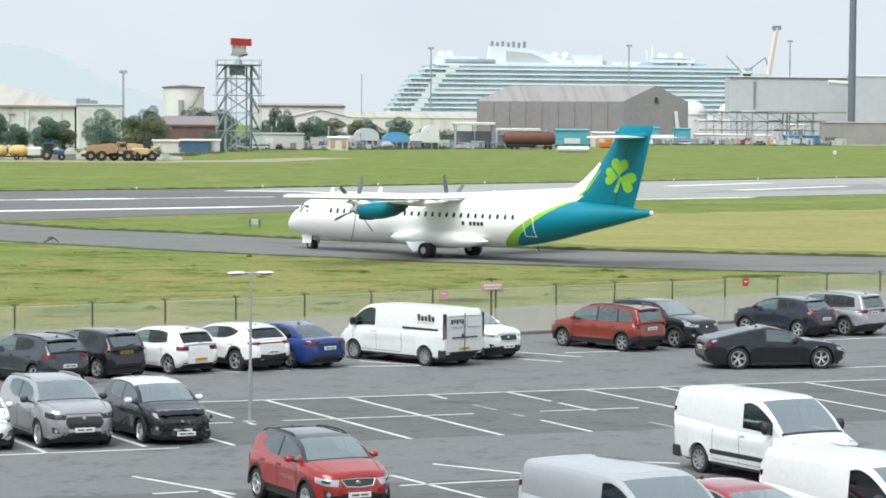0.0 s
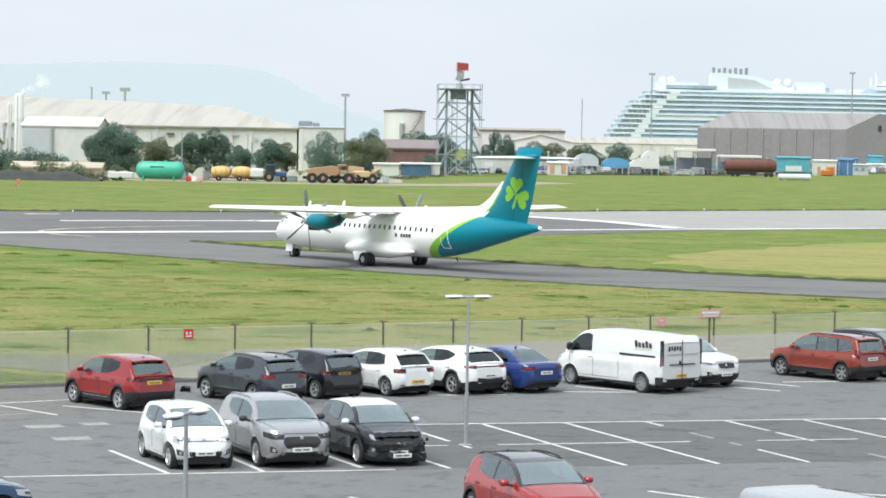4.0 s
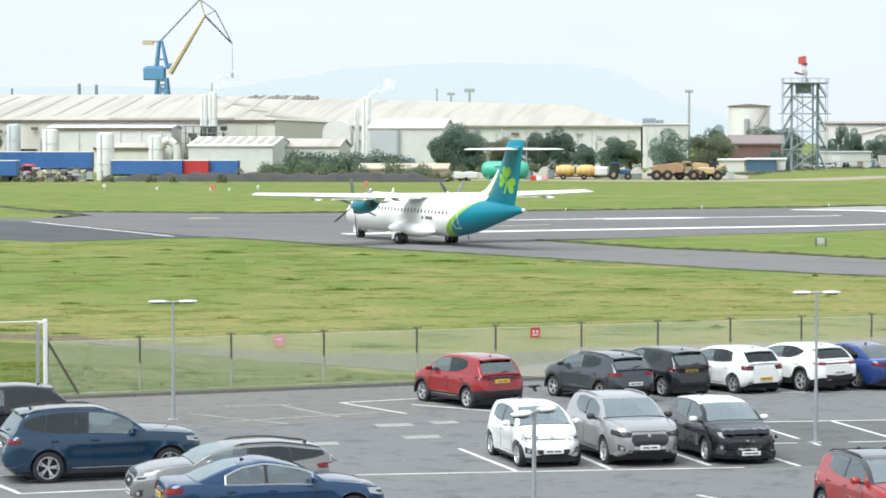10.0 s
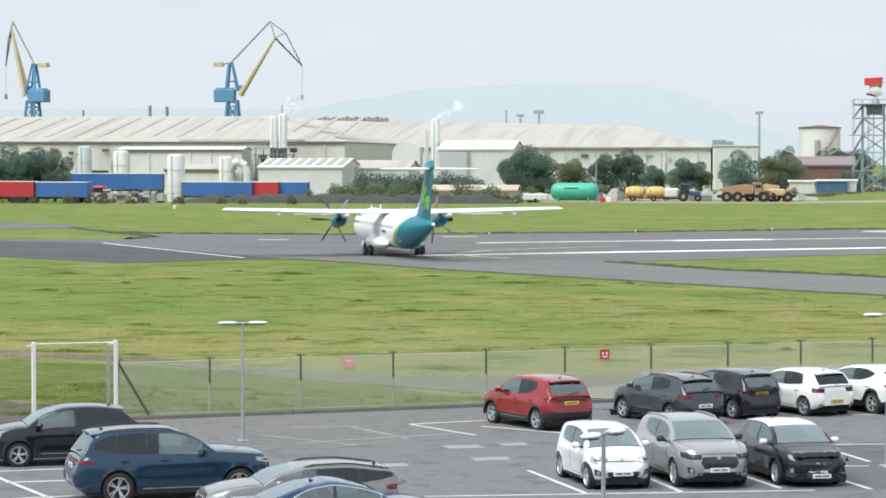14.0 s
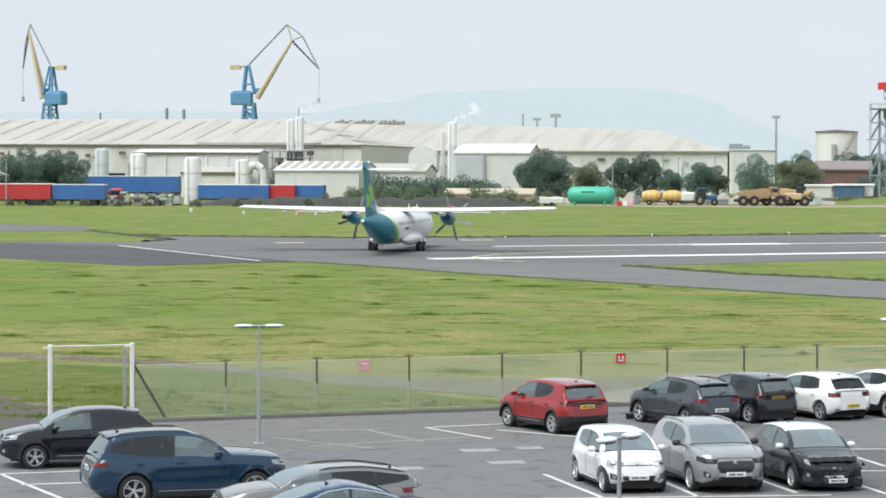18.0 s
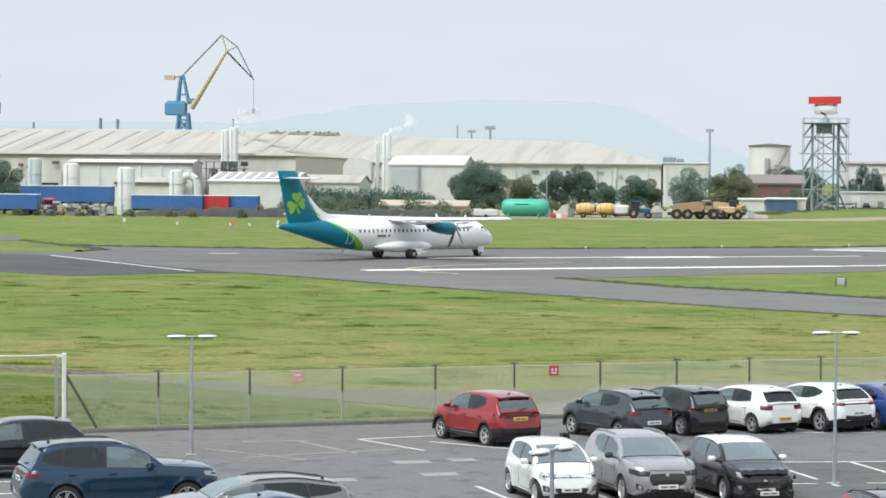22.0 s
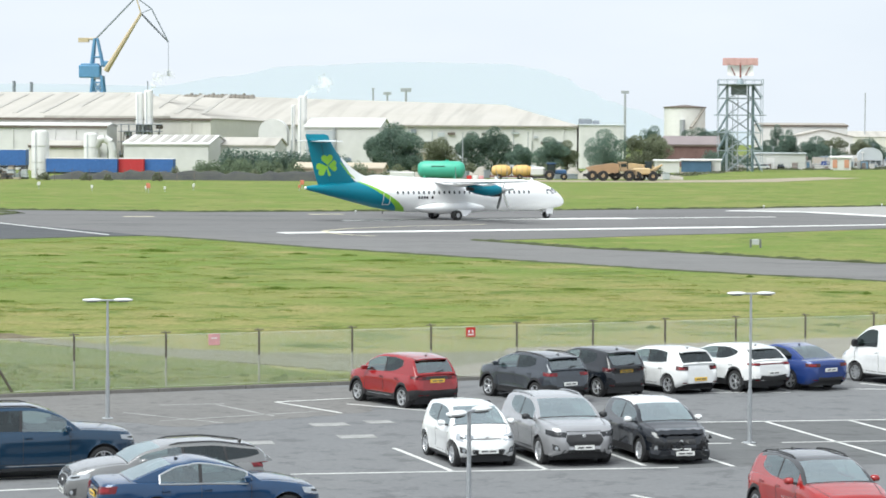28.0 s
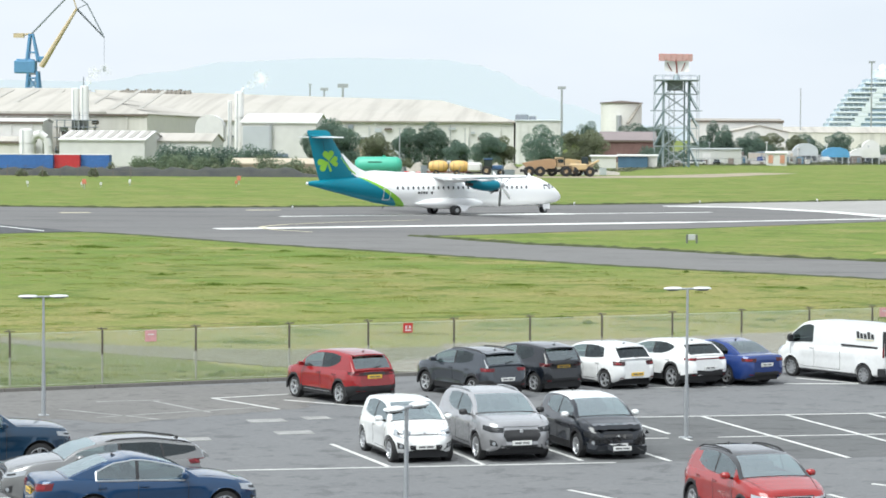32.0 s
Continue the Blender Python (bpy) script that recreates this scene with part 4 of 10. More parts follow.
    intake = c.get("intake", [(0, sill + .12), (.5, sill + .14), (.58, sill + .25), (0, sill + .27)])
    part("lower_intake", skin.patch(face(intake, 1), into, .006), BLACK, car, "black lower air intake", smooth=50)
    if c.get("skid"):
        part("skid_plate", skin.patch(face([(0, sill + .05), (.5, sill + .06), (.46, sill + .11), (0, sill + .10)], 1), into, .012), ALLOY, car, "silver skid plate")
    # rear: apron, band, plate recess
    apron = c.get("rear_low", [(0, sill + .10), (hw * .8, sill + .14), (hw * .86, sill + .28), (0, sill + .26)])
    part("rear_apron", skin.patch(face(apron, -1), outof, .006), c.get("apron", BLACK), car, "black lower rear bumper", smooth=50)
    if c.get("band"):
        z0, z1 = c["band"]
        part("tailgate_band", skin.patch(face([(0, z0), (hw * .62, z0), (hw * .62, z1), (0, z1)], -1), outof, .005), c.get("band_mat", BLACK), car, "dark band across the tailgate", smooth=50)
    if not van:
        part("rear_diffuser", skin.patch(face([(0, sill + .02), (.42, sill + .05), (.4, sill + .10), (0, sill + .10)], -1), outof, .014), ALLOY if c.get("skid") else BLACK, car)
    yin, zl, zh, fo_, ol, oh = c.get("lamp", (.52, nose - .23, nose - .12, .34, nose - .13, nose - .03))
    tin, tl, th_, tfo, tol, toh = c.get("tail_lamp", (.58, tail - .2, tail - .07, .24, tail - .17, tail - .06))
    for s in (1, -1):
        a = radians(38)
        d = (-math.cos(a), -s * math.sin(a), 0)
        shape = [(L / 2 - .06, s * hw * yin, zl), (L / 2 - .16, s * hw * .8, zl + (ol - zl) * .35 - .012), (L / 2 - fo_, s * hw * .97, ol), (L / 2 - fo_ - .02, s * hw * .97, oh), (L / 2 - .18, s * hw * .8, zh + (oh - zh) * .5), (L / 2 - .06, s * hw * yin, zh)]
        hl = part("headlight", skin.patch(shape, d, .008), c.get("lamp_mat", LAMP_W), car, "clear headlight", smooth=50)
        mid = sum((Vector(p) for p in shape), Vector()) / 6
        part("bulb_shroud", skin.patch([mid.lerp(Vector(p), .38) for p in shape], d, .011), LAMP_D, hl, smooth=50)
        if not van:
            fz, fy = sill + .24, hw * .76
            ring = [(L / 2 - .1, s * (fy + .055 * math.cos(math.tau * i / 10)), fz + .05 * math.sin(math.tau * i / 10)) for i in range(10)]
            fl = part("fog_surround", skin.patch([(L / 2 - .1, s * (fy - .12), fz - .07), (L / 2 - .14, s * (fy + .1), fz - .06), (L / 2 - .14, s * (fy + .12), fz + .1), (L / 2 - .1, s * (fy - .06), fz + .06)], (-.85, -s * .5, 0), .005), BLACK, car, "black recess in the bumper corner")
            part("fog_light", skin.patch(ring, (-.85, -s * .5, 0), .010, fine=1), LAMP_W, fl)
        a = radians(40 if not van else 60)
        d = (math.cos(a), -s * math.sin(a), 0)
        shape = [(-L / 2 + .06, s * hw * tin, tl), (-L / 2 + .1, s * hw * .85, tl + (tol - tl) * .5), (-L / 2 + tfo, s * hw * .97, tol), (-L / 2 + tfo + .02, s * hw * .97, toh), (-L / 2 + .1, s * hw * .85, th_ + (toh - th_) * .5), (-L / 2 + .06, s * hw * tin, th_)]
        tlp = part("tail_light", skin.patch(shape, d, .010), c.get("tail_mat", LAMP_R), car, "red tail light", smooth=50)
        mid = sum((Vector(p) for p in shape), Vector()) / 6
        part("lamp_core", skin.patch([mid.lerp(Vector(p), .5) for p in shape], d, .014), LAMP_RB, tlp, "brighter red lamp core", smooth=50)
        if not van:
            part("reflector", skin.patch([(-L / 2 + .06, s * hw * .62, sill + .16), (-L / 2 + .06, s * hw * .8, sill + .17), (-L / 2 + .06, s * hw * .8, sill + .21), (-L / 2 + .06, s * hw * .62, sill + .20)], (.9, -s * .4, 0), .010, fine=1), LAMP_R, car)
        if c.get("mirrors", True):
            mz = belt + (0.09 if not van else .16)
            mh = 0.16 if not van else 0.3
            arm = c.get("mirrorx", A - .42)
            mir = Mesh().loft([[(arm + dx * q, s * (hw - .02 + dy), mz + dz * q * mh / 2) for dx, dz in ((0, -.75), (-.02, .7), (.04, 1), (.11, .85), (.15, .25), (.14, -.5), (.06, -.95))] for dy, q in ((.02, .55), (.05, .9), (.11, 1.0), (.18, .95), (.215, .7))])
            mo = part("wing_mirror", mir, c.get("mirror_mat", body_m if not van else BLACK), car, "door mirror", smooth=50)
            part("mirror_foot", Mesh().rod((arm + .05, s * (hw - .1), mz - mh * .4), (arm + .06, s * (hw + .03), mz - mh * .25), .03, .025, 6), BLACK, mo)
        for xh in c.get("handles", ()):
            hp = skin.hit((L / 2 - xh, s * hw, belt - 0.12), (0, -s, 0))
            part("door_handle", Mesh().box(hp.x, hp.y + s * .012, hp.z, 0.2, 0.03, 0.032, bevel=0.012), c.get("handle_mat", body_m), car)
        for xd in c.get("seams", ()):
            part("door_seam", skin.line((L / 2 - xd, s * hw, belt - .03), (L / 2 - xd, s * hw, sill + .13), (0, -s, 0)), BLACK, car, "dark door gap")
        if c.get("seams"):
            part("door_seam", skin.line((L / 2 - c["seams"][0], s * hw, sill + .13), (L / 2 - c["seams"][-1] * (1 if van else .93), s * hw, sill + .13), (0, -s, 0)), BLACK, car, "dark door gap")
        if c.get("rails"):
            rail = Mesh()
            stops = [B - .15 + (C + .15 - B) * k / 10 for k in range(11)]
            rail.loft([[(x, s * wr * .93 + .02 * math.cos(math.tau * i / 6), pts(roof, x) + (.03 if 0 < n_ < 10 else .0) + .02 * math.sin(math.tau * i / 6)) for i in range(6)] for n_, x in enumerate(stops)])
            part("roof_rail", rail, c["rails"], car, "roof rail")
        if not van:
            part("bonnet_gap", skin.line((L / 2 - .2, s * half(L / 2 - .2) * .78, nose + .03), (A + .02, s * hw * .84, cowl), (0, -s * .35, -1)), BLACK, car, "dark bonnet gap")
    if not van:
        part("bonnet_gap", skin.line((L / 2 - .08, -hw * .5, nose - .06), (L / 2 - .08, hw * .5, nose - .06), (-1, 0, -.7), .016), BLACK, car, "dark bonnet gap")
    # plates
    for sgn, mt, zz in ((1, PLATE_W, sill + c.get("platef", 0.22)), (-1, c.get("rear_plate", PLATE_Y), c.get("platez", 0.7))):
        x = skin.hit((sgn * L / 2, .2, zz), (-sgn, 0, 0)).x + sgn * .018
        pl = part("number_plate", Mesh().box(x, 0, zz, 0.02, 0.52, 0.115, bevel=.004), mt, car, "plain number plate")
        for k in (-.1, .1):
            part("plate_bar", Mesh().box(x + sgn * 0.011, k * 1.05, zz, 0.004, 0.17, 0.04), PLATE_T, pl)
    if not van:
        part("aerial", Mesh().slab([(C + 0.3, -0.02, pts(roof, C + .3)), (C + 0.16, -0.02, pts(roof, C + .16)), (C + 0.16, -0.02, pts(roof, C + .16) + .08)], (0, 0.04, 0)), BLACK, car, "roof aerial fin")
        if c.get("spoiler", True):
            zs_ = pts(roof, C + .04)
            sp = Mesh().loft([[(C + .12, y, pts(roof, C + .12) + .045 * (1 - (y / wr) ** 2)), (C - .16, y * .97, zs_ - .015 + .035 * (1 - (y / wr) ** 2)), (C - .17, y * .97, zs_ - .05 + .03 * (1 - (y / wr) ** 2)), (C + .1, y, pts(roof, C + .12) - .03)] for y in [wr * .9 * k / 5 for k in range(-5, 6)]])
            part("spoiler", sp, c.get("spoiler_mat", c.get("roof", body_m)), car, smooth=50)
            part("rear_wiper", Mesh().rod(skin.hit((rw[1] + .02, 0, belt + .08), (1, 0, -.4)) + Vector((-.015, 0, .01)), skin.hit((rw[1] + .06, -.32, belt + .13), (1, 0, -.4)) + Vector((-.015, 0, .01)), .012, seg=5), BLACK, car)
    else:
        for y in (-.05, .05):
            part("rear_door_gap" if y < 0 else "rear_door_handle", Mesh().box(-L / 2 - .004, 0 if y < 0 else .1, (H + sill) / 2 if y < 0 else 1.05, .02, .018 if y < 0 else .08, H - sill - .3 if y < 0 else .14), BLACK, car)
        for s in (1, -1):
            part("bumper_corner", Mesh().box(-L / 2 + .16, s * (hw - .05), sill + .17, .34, .12, .3, bevel=.04), BLACK, car, "black rear bumper corner")
            part("panel_crease", skin.line((L / 2 - c["windows"][0][1] - .3, s * hw, belt + .12), (-L / 2 + .15, s * hw, belt + .12), (0, -s, 0), .02, .003), body_m, car)
    return car


SUV = dict(L=4.18, W=1.77, H=1.57, WB=2.56, fo=0.85, r=0.335, sill=0.25, belt=1.02, nose=0.93, cowl=1.07, tail=1.02, deck=1.04, abcd=(1.04, 1.8, 3.62, 4.02),
           windows=((1.36, 2.3), (2.37, 3.22)), handles=(2.22, 3.08), seams=(1.3, 2.33, 3.2), cladding=1, skid=True, platez=0.74)
HATCH = dict(L=4.05, W=1.75, H=1.46, WB=2.55, fo=0.82, r=0.315, sill=0.2, belt=0.94, nose=0.82, cowl=0.98, tail=0.95, deck=0.97, abcd=(0.95, 1.75, 3.5, 3.92),
             windows=((1.28, 2.22), (2.29, 3.12)), handles=(2.12, 2.98), seams=(1.2, 2.25, 3.05), platez=0.62)
SALOON = dict(L=4.7, W=1.82, H=1.44, WB=2.85, fo=0.8, r=0.33, sill=0.19, belt=0.93, nose=0.79, cowl=0.97, tail=0.99, deck=1.01, abcd=(1.35, 2.2, 3.3, 4.15),
              windows=((1.68, 2.64), (2.71, 3.55)), handles=(2.55, 3.45), seams=(1.6, 2.68, 3.5), platez=0.72, spoiler=False, drop=0.07, rearglass=0.93, reartop=.03, sweep=.1, kick=.1, head=.22, rake=.05, taper=.12)
VAN = dict(L=5.4, W=1.96, H=1.97, WB=3.5, fo=0.93, r=0.335, sill=0.28, belt=1.18, nose=1.0, cowl=1.2, tail=1.3, deck=1.72, abcd=(0.62, 1.5, 5.25, 5.385), drop=0.03, roofw=0.87, van=True,
           windows=((0.92, 1.95),), seams=(0.9, 2.05, 3.3), handles=(1.92,), tail_lamp=(.9, .95, 1.55, .1, .95, 1.55), platez=0.75, lamp=(.6, .78, .98, .42, .9, 1.1), wheel="steel", spokes=9, crown=0.03,
           grille=[(0, .72), (.5, .74), (.56, .86), (0, .88)], intake=[(0, .42), (.55, .44), (.6, .56), (0, .58)], rubbing=True, snout=.16, rear_low=[(0, .36), (.9, .38), (.9, .52), (0, .52)])


def like(base, **over):
    return {**base, **over}


RED, SILVER = paint("flame_red", (0.26, 0.011, 0.013)), paint("silver", (0.40, 0.40, 0.41), 0.5)
WHITE, NIGHT = paint("white", (0.74, 0.745, 0.74)), paint("black", (0.005, 0.007, 0.011))
GREY, NAVY = paint("slate_grey", (0.050, 0.059, 0.072), 0.3), paint("navy_blue", (0.010, 0.046, 0.115), 0.2)
PETROL, BLUE = paint("petrol_blue", (0.009, 0.038, 0.078), 0.2), paint("royal_blue", (0.016, 0.045, 0.19), 0.2)
ORANGE = paint("terracotta", (0.23, 0.035, 0.02), 0.1)
CORAL = paint("warm_red", (0.30, 0.018, 0.016))
CHAR = paint("charcoal", (0.015, 0.021, 0.034), 0.2)
LAMP_S = mat("smoked_tail_lens", (0.06, 0.008, 0.010), 0.15, 0, 4, 0.3, coat=0.35, spec=0.3)
BIG_SUV = like(SUV, L=4.69, W=1.9, H=1.66, WB=2.865, fo=0.87, r=0.36, tyrew=.24, abcd=(1.25, 2.05, 4.0, 4.5), windows=((1.6, 2.6), (2.67, 3.55), (3.6, 4.0)), handles=(2.5, 3.4), seams=(1.5, 2.63, 3.5), nose=0.99, cowl=1.13, belt=1.07,
               grille=[(0, .66), (.38, .68), (.42, .86), (0, .88)], grille_rim=True, lamp=(.5, .80, .88, .36, .84, .93), intake=[(0, .36), (.62, .38), (.68, .5), (0, .5)], badgez=.78)

vehicle("car", "red compact SUV with black wheel arches beside the fence", "car", (-6.96, 78.85, 128), like(SUV, H=1.59, paint=RED, wheel="twin", spokes=5, cladding=2, kick=.42, sillbar=True, band=(.90, 1.0), tail_lamp=(.5, .89, 1.0, .3, .95, 1.02), tail_mat=LAMP_S, platez=.86, skid=False,
        rear_low=[(0, .34), (.74, .36), (.8, .6), (0, .58)], spoiler_mat=RED))
vehicle("car", "slate grey compact SUV with roof rails", "car", (-2.97, 80.94, 128), like(SUV, L=4.14, H=1.5, cladding=2, paint=GREY, rails=BLACK, rear_plate=PLATE_W, tail_lamp=(.55, .86, .97, .3, .88, .99), platez=.62, kick=.3, rear_low=[(0, .36), (.7, .36), (.78, .55), (0, .52)]))
vehicle("car", "black hatchback with a yellow rear plate", "car", (-1.11, 83.2, 128), like(HATCH, L=3.94, H=1.5, paint=NIGHT, platez=0.82, wheel="twin", band=(.76, .93), tail_lamp=(.52, .82, .94, .28, .84, .96), kick=.35, tail_mat=LAMP_S))
vehicle("car", "white hatchback with dark rear window", "car", (1.21, 84.38, 128), like(HATCH, paint=WHITE, dark_rear=True, platez=0.5, tail_lamp=(.56, .78, .92, .26, .80, .93), tail_mat=LAMP_S, kick=.14, rear_low=[(0, .27), (.66, .28), (.7, .36), (0, .36)]))
vehicle("car", "white coupe-like crossover with a red light bar", "car", (3.48, 85.28, 128), like(SUV, L=4.45, W=1.84, H=1.51, WB=2.68, paint=WHITE, dark_rear=True, rear_plate=PLATE_W, wheel="twin", abcd=(1.2, 1.98, 3.7, 4.26), windows=((1.55, 2.48), (2.55, 3.45)), seams=(1.45, 2.52, 3.4), handles=(2.4, 3.3), band=(.93, .975), band_mat=LAMP_R, tail_lamp=(.6, .9, 1.0, .3, .93, 1.0), platez=0.66, r=0.36, kick=.5, head=.12, skid=False, rear_low=[(0, .32), (.78, .34), (.8, .56), (.5, .6), (0, .55)]))
vehicle("car", "metallic blue saloon parked by the fence", "car", (5.34, 86.31, 128), like(SALOON, paint=BLUE, rear_plate=PLATE_W, tail_lamp=(.48, .80, .92, .3, .82, .93), tail_mat=LAMP_S, platez=.7))
hire_van = vehicle("van", "white panel van with dark lettering bars", "van", (9.73, 87.18, 128), like(VAN, paint=WHITE, rubbing=False, platez=.62))
vehicle("car", "white SUV parked nose out behind the white van", "car", (11.85, 89.3, -52), like(BIG_SUV, paint=WHITE))
vehicle("car", "terracotta red estate with roof rails", "car", (17.63, 92.13, 128), like(SUV, L=4.55, W=1.78, H=1.63, WB=2.9, paint=ORANGE, rails=BLACK, rear_plate=PLATE_W, abcd=(1.1, 1.85, 4.2, 4.46), windows=((1.42, 2.42), (2.49, 3.35), (3.42, 4.02)), seams=(1.35, 2.45, 3.4), handles=(2.35, 3.25), kick=.12, privacy=3, tail_lamp=(.8, .84, 1.14, .16, .88, 1.2), platez=.84, cladding=2, wheel="steel", spokes=6, rear_low=[(0, .34), (.76, .35), (.8, .6), (0, .58)]))
vehicle("car", "black SUV parked nose out beside an estate", "car", (19.92, 93.59, -52), like(BIG_SUV, paint=NIGHT, wheel="twin", grille_rim=False))
vehicle("car", "dark grey hatchback with a sloping tail", "car", (25.81, 97.72, 128), like(SUV, L=4.2, H=1.5, paint=CHAR, rear_plate=PLATE_W, kick=.4, tail_lamp=(.5, .92, 1.02, .3, .93, 1.03), wheel="twin", abcd=(1.04, 1.8, 3.4, 4.0)))
vehicle("car", "pale grey SUV with roof rails", "car", (27.88, 98.61, 128), like(BIG_SUV, L=4.63, W=1.84, WB=2.83, paint=SILVER, rails=STEEL, rear_plate=PLATE_W, abcd=(1.2, 1.95, 4.25, 4.56), wheel="twin", kick=.1, tail_lamp=(.55, .92, 1.06, .3, .93, 1.07), platez=.92))
vehicle("car", "black sporty fastback in the aisle", "car", (21.86, 84.58, 2), like(SALOON, L=4.97, W=1.91, H=1.41, WB=2.91, fo=0.95, paint=NIGHT, wheel="twin", r=0.372, abcd=(1.5, 2.35, 3.2, 4.78), windows=((1.85, 2.85), (2.92, 3.95)), handles=(2.75, 3.7), seams=(1.75, 2.88, 3.75), head=.3, kick=.05, tail_lamp=(.5, .76, .9, .3, .78, .92), rear_plate=PLATE_W, tail_mat=LAMP_S))
vehicle("car", "red crossover with a black roof and rails", "car", (4.14, 54.51, -69.5), like(SUV, L=4.14, W=1.78, H=1.54, paint=CORAL, roof=paint("roof_black", (0.03, 0.03, 0.032)), rooflabel="black roof", a_pillar=True, privacy=2, rails=BLACK, mirror_mat=CORAL, nose=.9, lamp=(.52, .66, .79, .4, .72, .84),
        grille=[(0, .63), (.3, .65), (.40, .79), (0, .8)], grille_rim=True, kick=.3, intake=[(0, .34), (.42, .36), (.5, .5), (0, .52)]))
vehicle("car", "small white city car with a black light strip", "car", (-4.03, 65.12, -69.5), like(HATCH, L=3.6, W=1.645, H=1.49, WB=2.42, fo=0.58, paint=WHITE, abcd=(0.72, 1.42, 3.2, 3.52), windows=((1.0, 2.0), (2.07, 2.9)), handles=(1.9,), seams=(0.92, 2.04), nose=0.84, cowl=1.0, belt=0.96, kick=.2,
        lamp=(.56, .66, .80, .3, .70, .86), grille=[(0, .70), (.46, .71), (.46, .725), (0, .715)], badgez=.72, intake=[(0, .30), (.52, .34), (.6, .44), (.56, .48), (0, .45)], privacy=2, snout=.16, platef=.22))
vehicle("car", "silver SUV with a dark hexagonal grille", "car", (-1.80, 66.0, -69.5), like(SUV, L=4.57, W=1.9, H=1.62, WB=2.74, fo=0.92, paint=SILVER, r=0.355, tyrew=.235, rails=STEEL, abcd=(1.22, 2.0, 3.95, 4.4), windows=((1.55, 2.55), (2.62, 3.5)), seams=(1.45, 2.58, 3.4), handles=(2.45, 3.3), nose=0.99, cowl=1.12, belt=1.06, cladding=0, mirror_mat=BLACK, skid=True,
        grille=[(0, .52), (.40, .54), (.50, .68), (.46, .82), (0, .83)], lamp=(.5, .76, .88, .42, .82, .94), lamp_mat=LAMP_D, intake=[(0, .33), (.60, .34), (.54, .45), (0, .45)], badgez=.78, platef=.25, privacy=2, kick=.35))
damaged = vehicle("car", "black hatchback with a white roof and crumpled front", "car", (0.75, 66.53, -69.5), like(HATCH, L=4.0, H=1.48, paint=NIGHT, roof=WHITE, rooflabel="white roof", mirror_mat=WHITE, nose=0.84, cowl=1.0, belt=0.96, platef=0.16, lamp=(.56, .54, .68, .34, .6, .72), grille=[(0, .5), (.5, .52), (.56, .64), (0, .66)], intake=[(0, .28), (.5, .3), (.56, .42), (0, .44)], privacy=2, kick=.25, cladding=1, snout=.14, lamp_mat=LAMP_D))
vehicle("van", "white panel van with a black rubbing strip", "van", (14.95, 57.84, -66.5), like(VAN, L=4.97, WB=2.93, fo=1.0, paint=WHITE, abcd=(0.85, 1.85, 4.85, 4.955), windows=((1.18, 2.3),), seams=(1.15, 2.38, 3.4), handles=(2.25,), tail_lamp=(.84, .95, 1.5, .015, .95, 1.5), tail_mat=LAMP_S))
vehicle("van", "white panel van beside another", "van", (14.2, 46.6, -67), like(VAN, L=5.0, WB=2.93, fo=1.0, paint=WHITE, abcd=(0.85, 1.85, 4.85, 4.985), windows=((1.18, 2.3),), seams=(1.15, 2.38, 3.4), handles=(2.25,), tail_lamp=(.84, .95, 1.5, .015, .95, 1.5), tail_mat=LAMP_S))
vehicle("van", "pale silver panel van with black mirrors", "van", (9.26, 45.6, -66), like(VAN, L=4.9, WB=3.0, fo=0.9, H=1.92, paint=paint("pale_silver", (0.46, 0.475, 0.49), 0.4), abcd=(0.8, 1.8, 4.75, 4.885), windows=((1.12, 2.2),), seams=(1.1, 2.28), handles=(2.15,), tail_lamp=(.84, .95, 1.5, .015, .95, 1.5), tail_mat=LAMP_S))
vehicle("car", "red hatchback beside the silver van", "car", (11.55, 46.6, -67), like(HATCH, paint=RED, chrome=True, privacy=2))
vehicle("car", "large petrol blue SUV with alloy wheels", "car", (-14.44, 60.86, 25), like(SUV, L=4.92, W=2.0, H=1.74, WB=2.975, fo=0.88, r=0.385, tyrew=0.26, paint=PETROL, wheel="twin", spokes=5, abcd=(1.42, 2.3, 4.3, 4.72), nose=1.06, cowl=1.18, belt=1.13, windows=((1.78, 2.82), (2.89, 3.8), (3.85, 4.32)), seams=(1.7, 2.85, 3.75), rails=BLACK, handles=(2.72, 3.7), tail=1.12, deck=1.15, rear_plate=PLATE_W, cladding=0, skid=False, sillbar=True, kick=.3, head=.12,
        tail_lamp=(.5, .95, 1.06, .42, .98, 1.08), platez=.88, lamp=(.55, .86, .97, .4, .92, 1.02), rake=.13, rear_low=[(0, .36), (.8, .38), (.86, .5), (0, .5)], apron=PETROL))
vehicle("car", "navy blue saloon with chrome window trim", "car", (-9.0, 53.82, 22), like(SALOON, L=4.86, H=1.41, paint=NAVY, chrome=True, clear=True, privacy=2, wheel="plain", tail_lamp=(.5, .76, .92, .36, .80, .95), lamp=(.5, .60, .74, .42, .68, .80), spokes=5, abcd=(1.35, 2.25, 3.25, 4.2)))
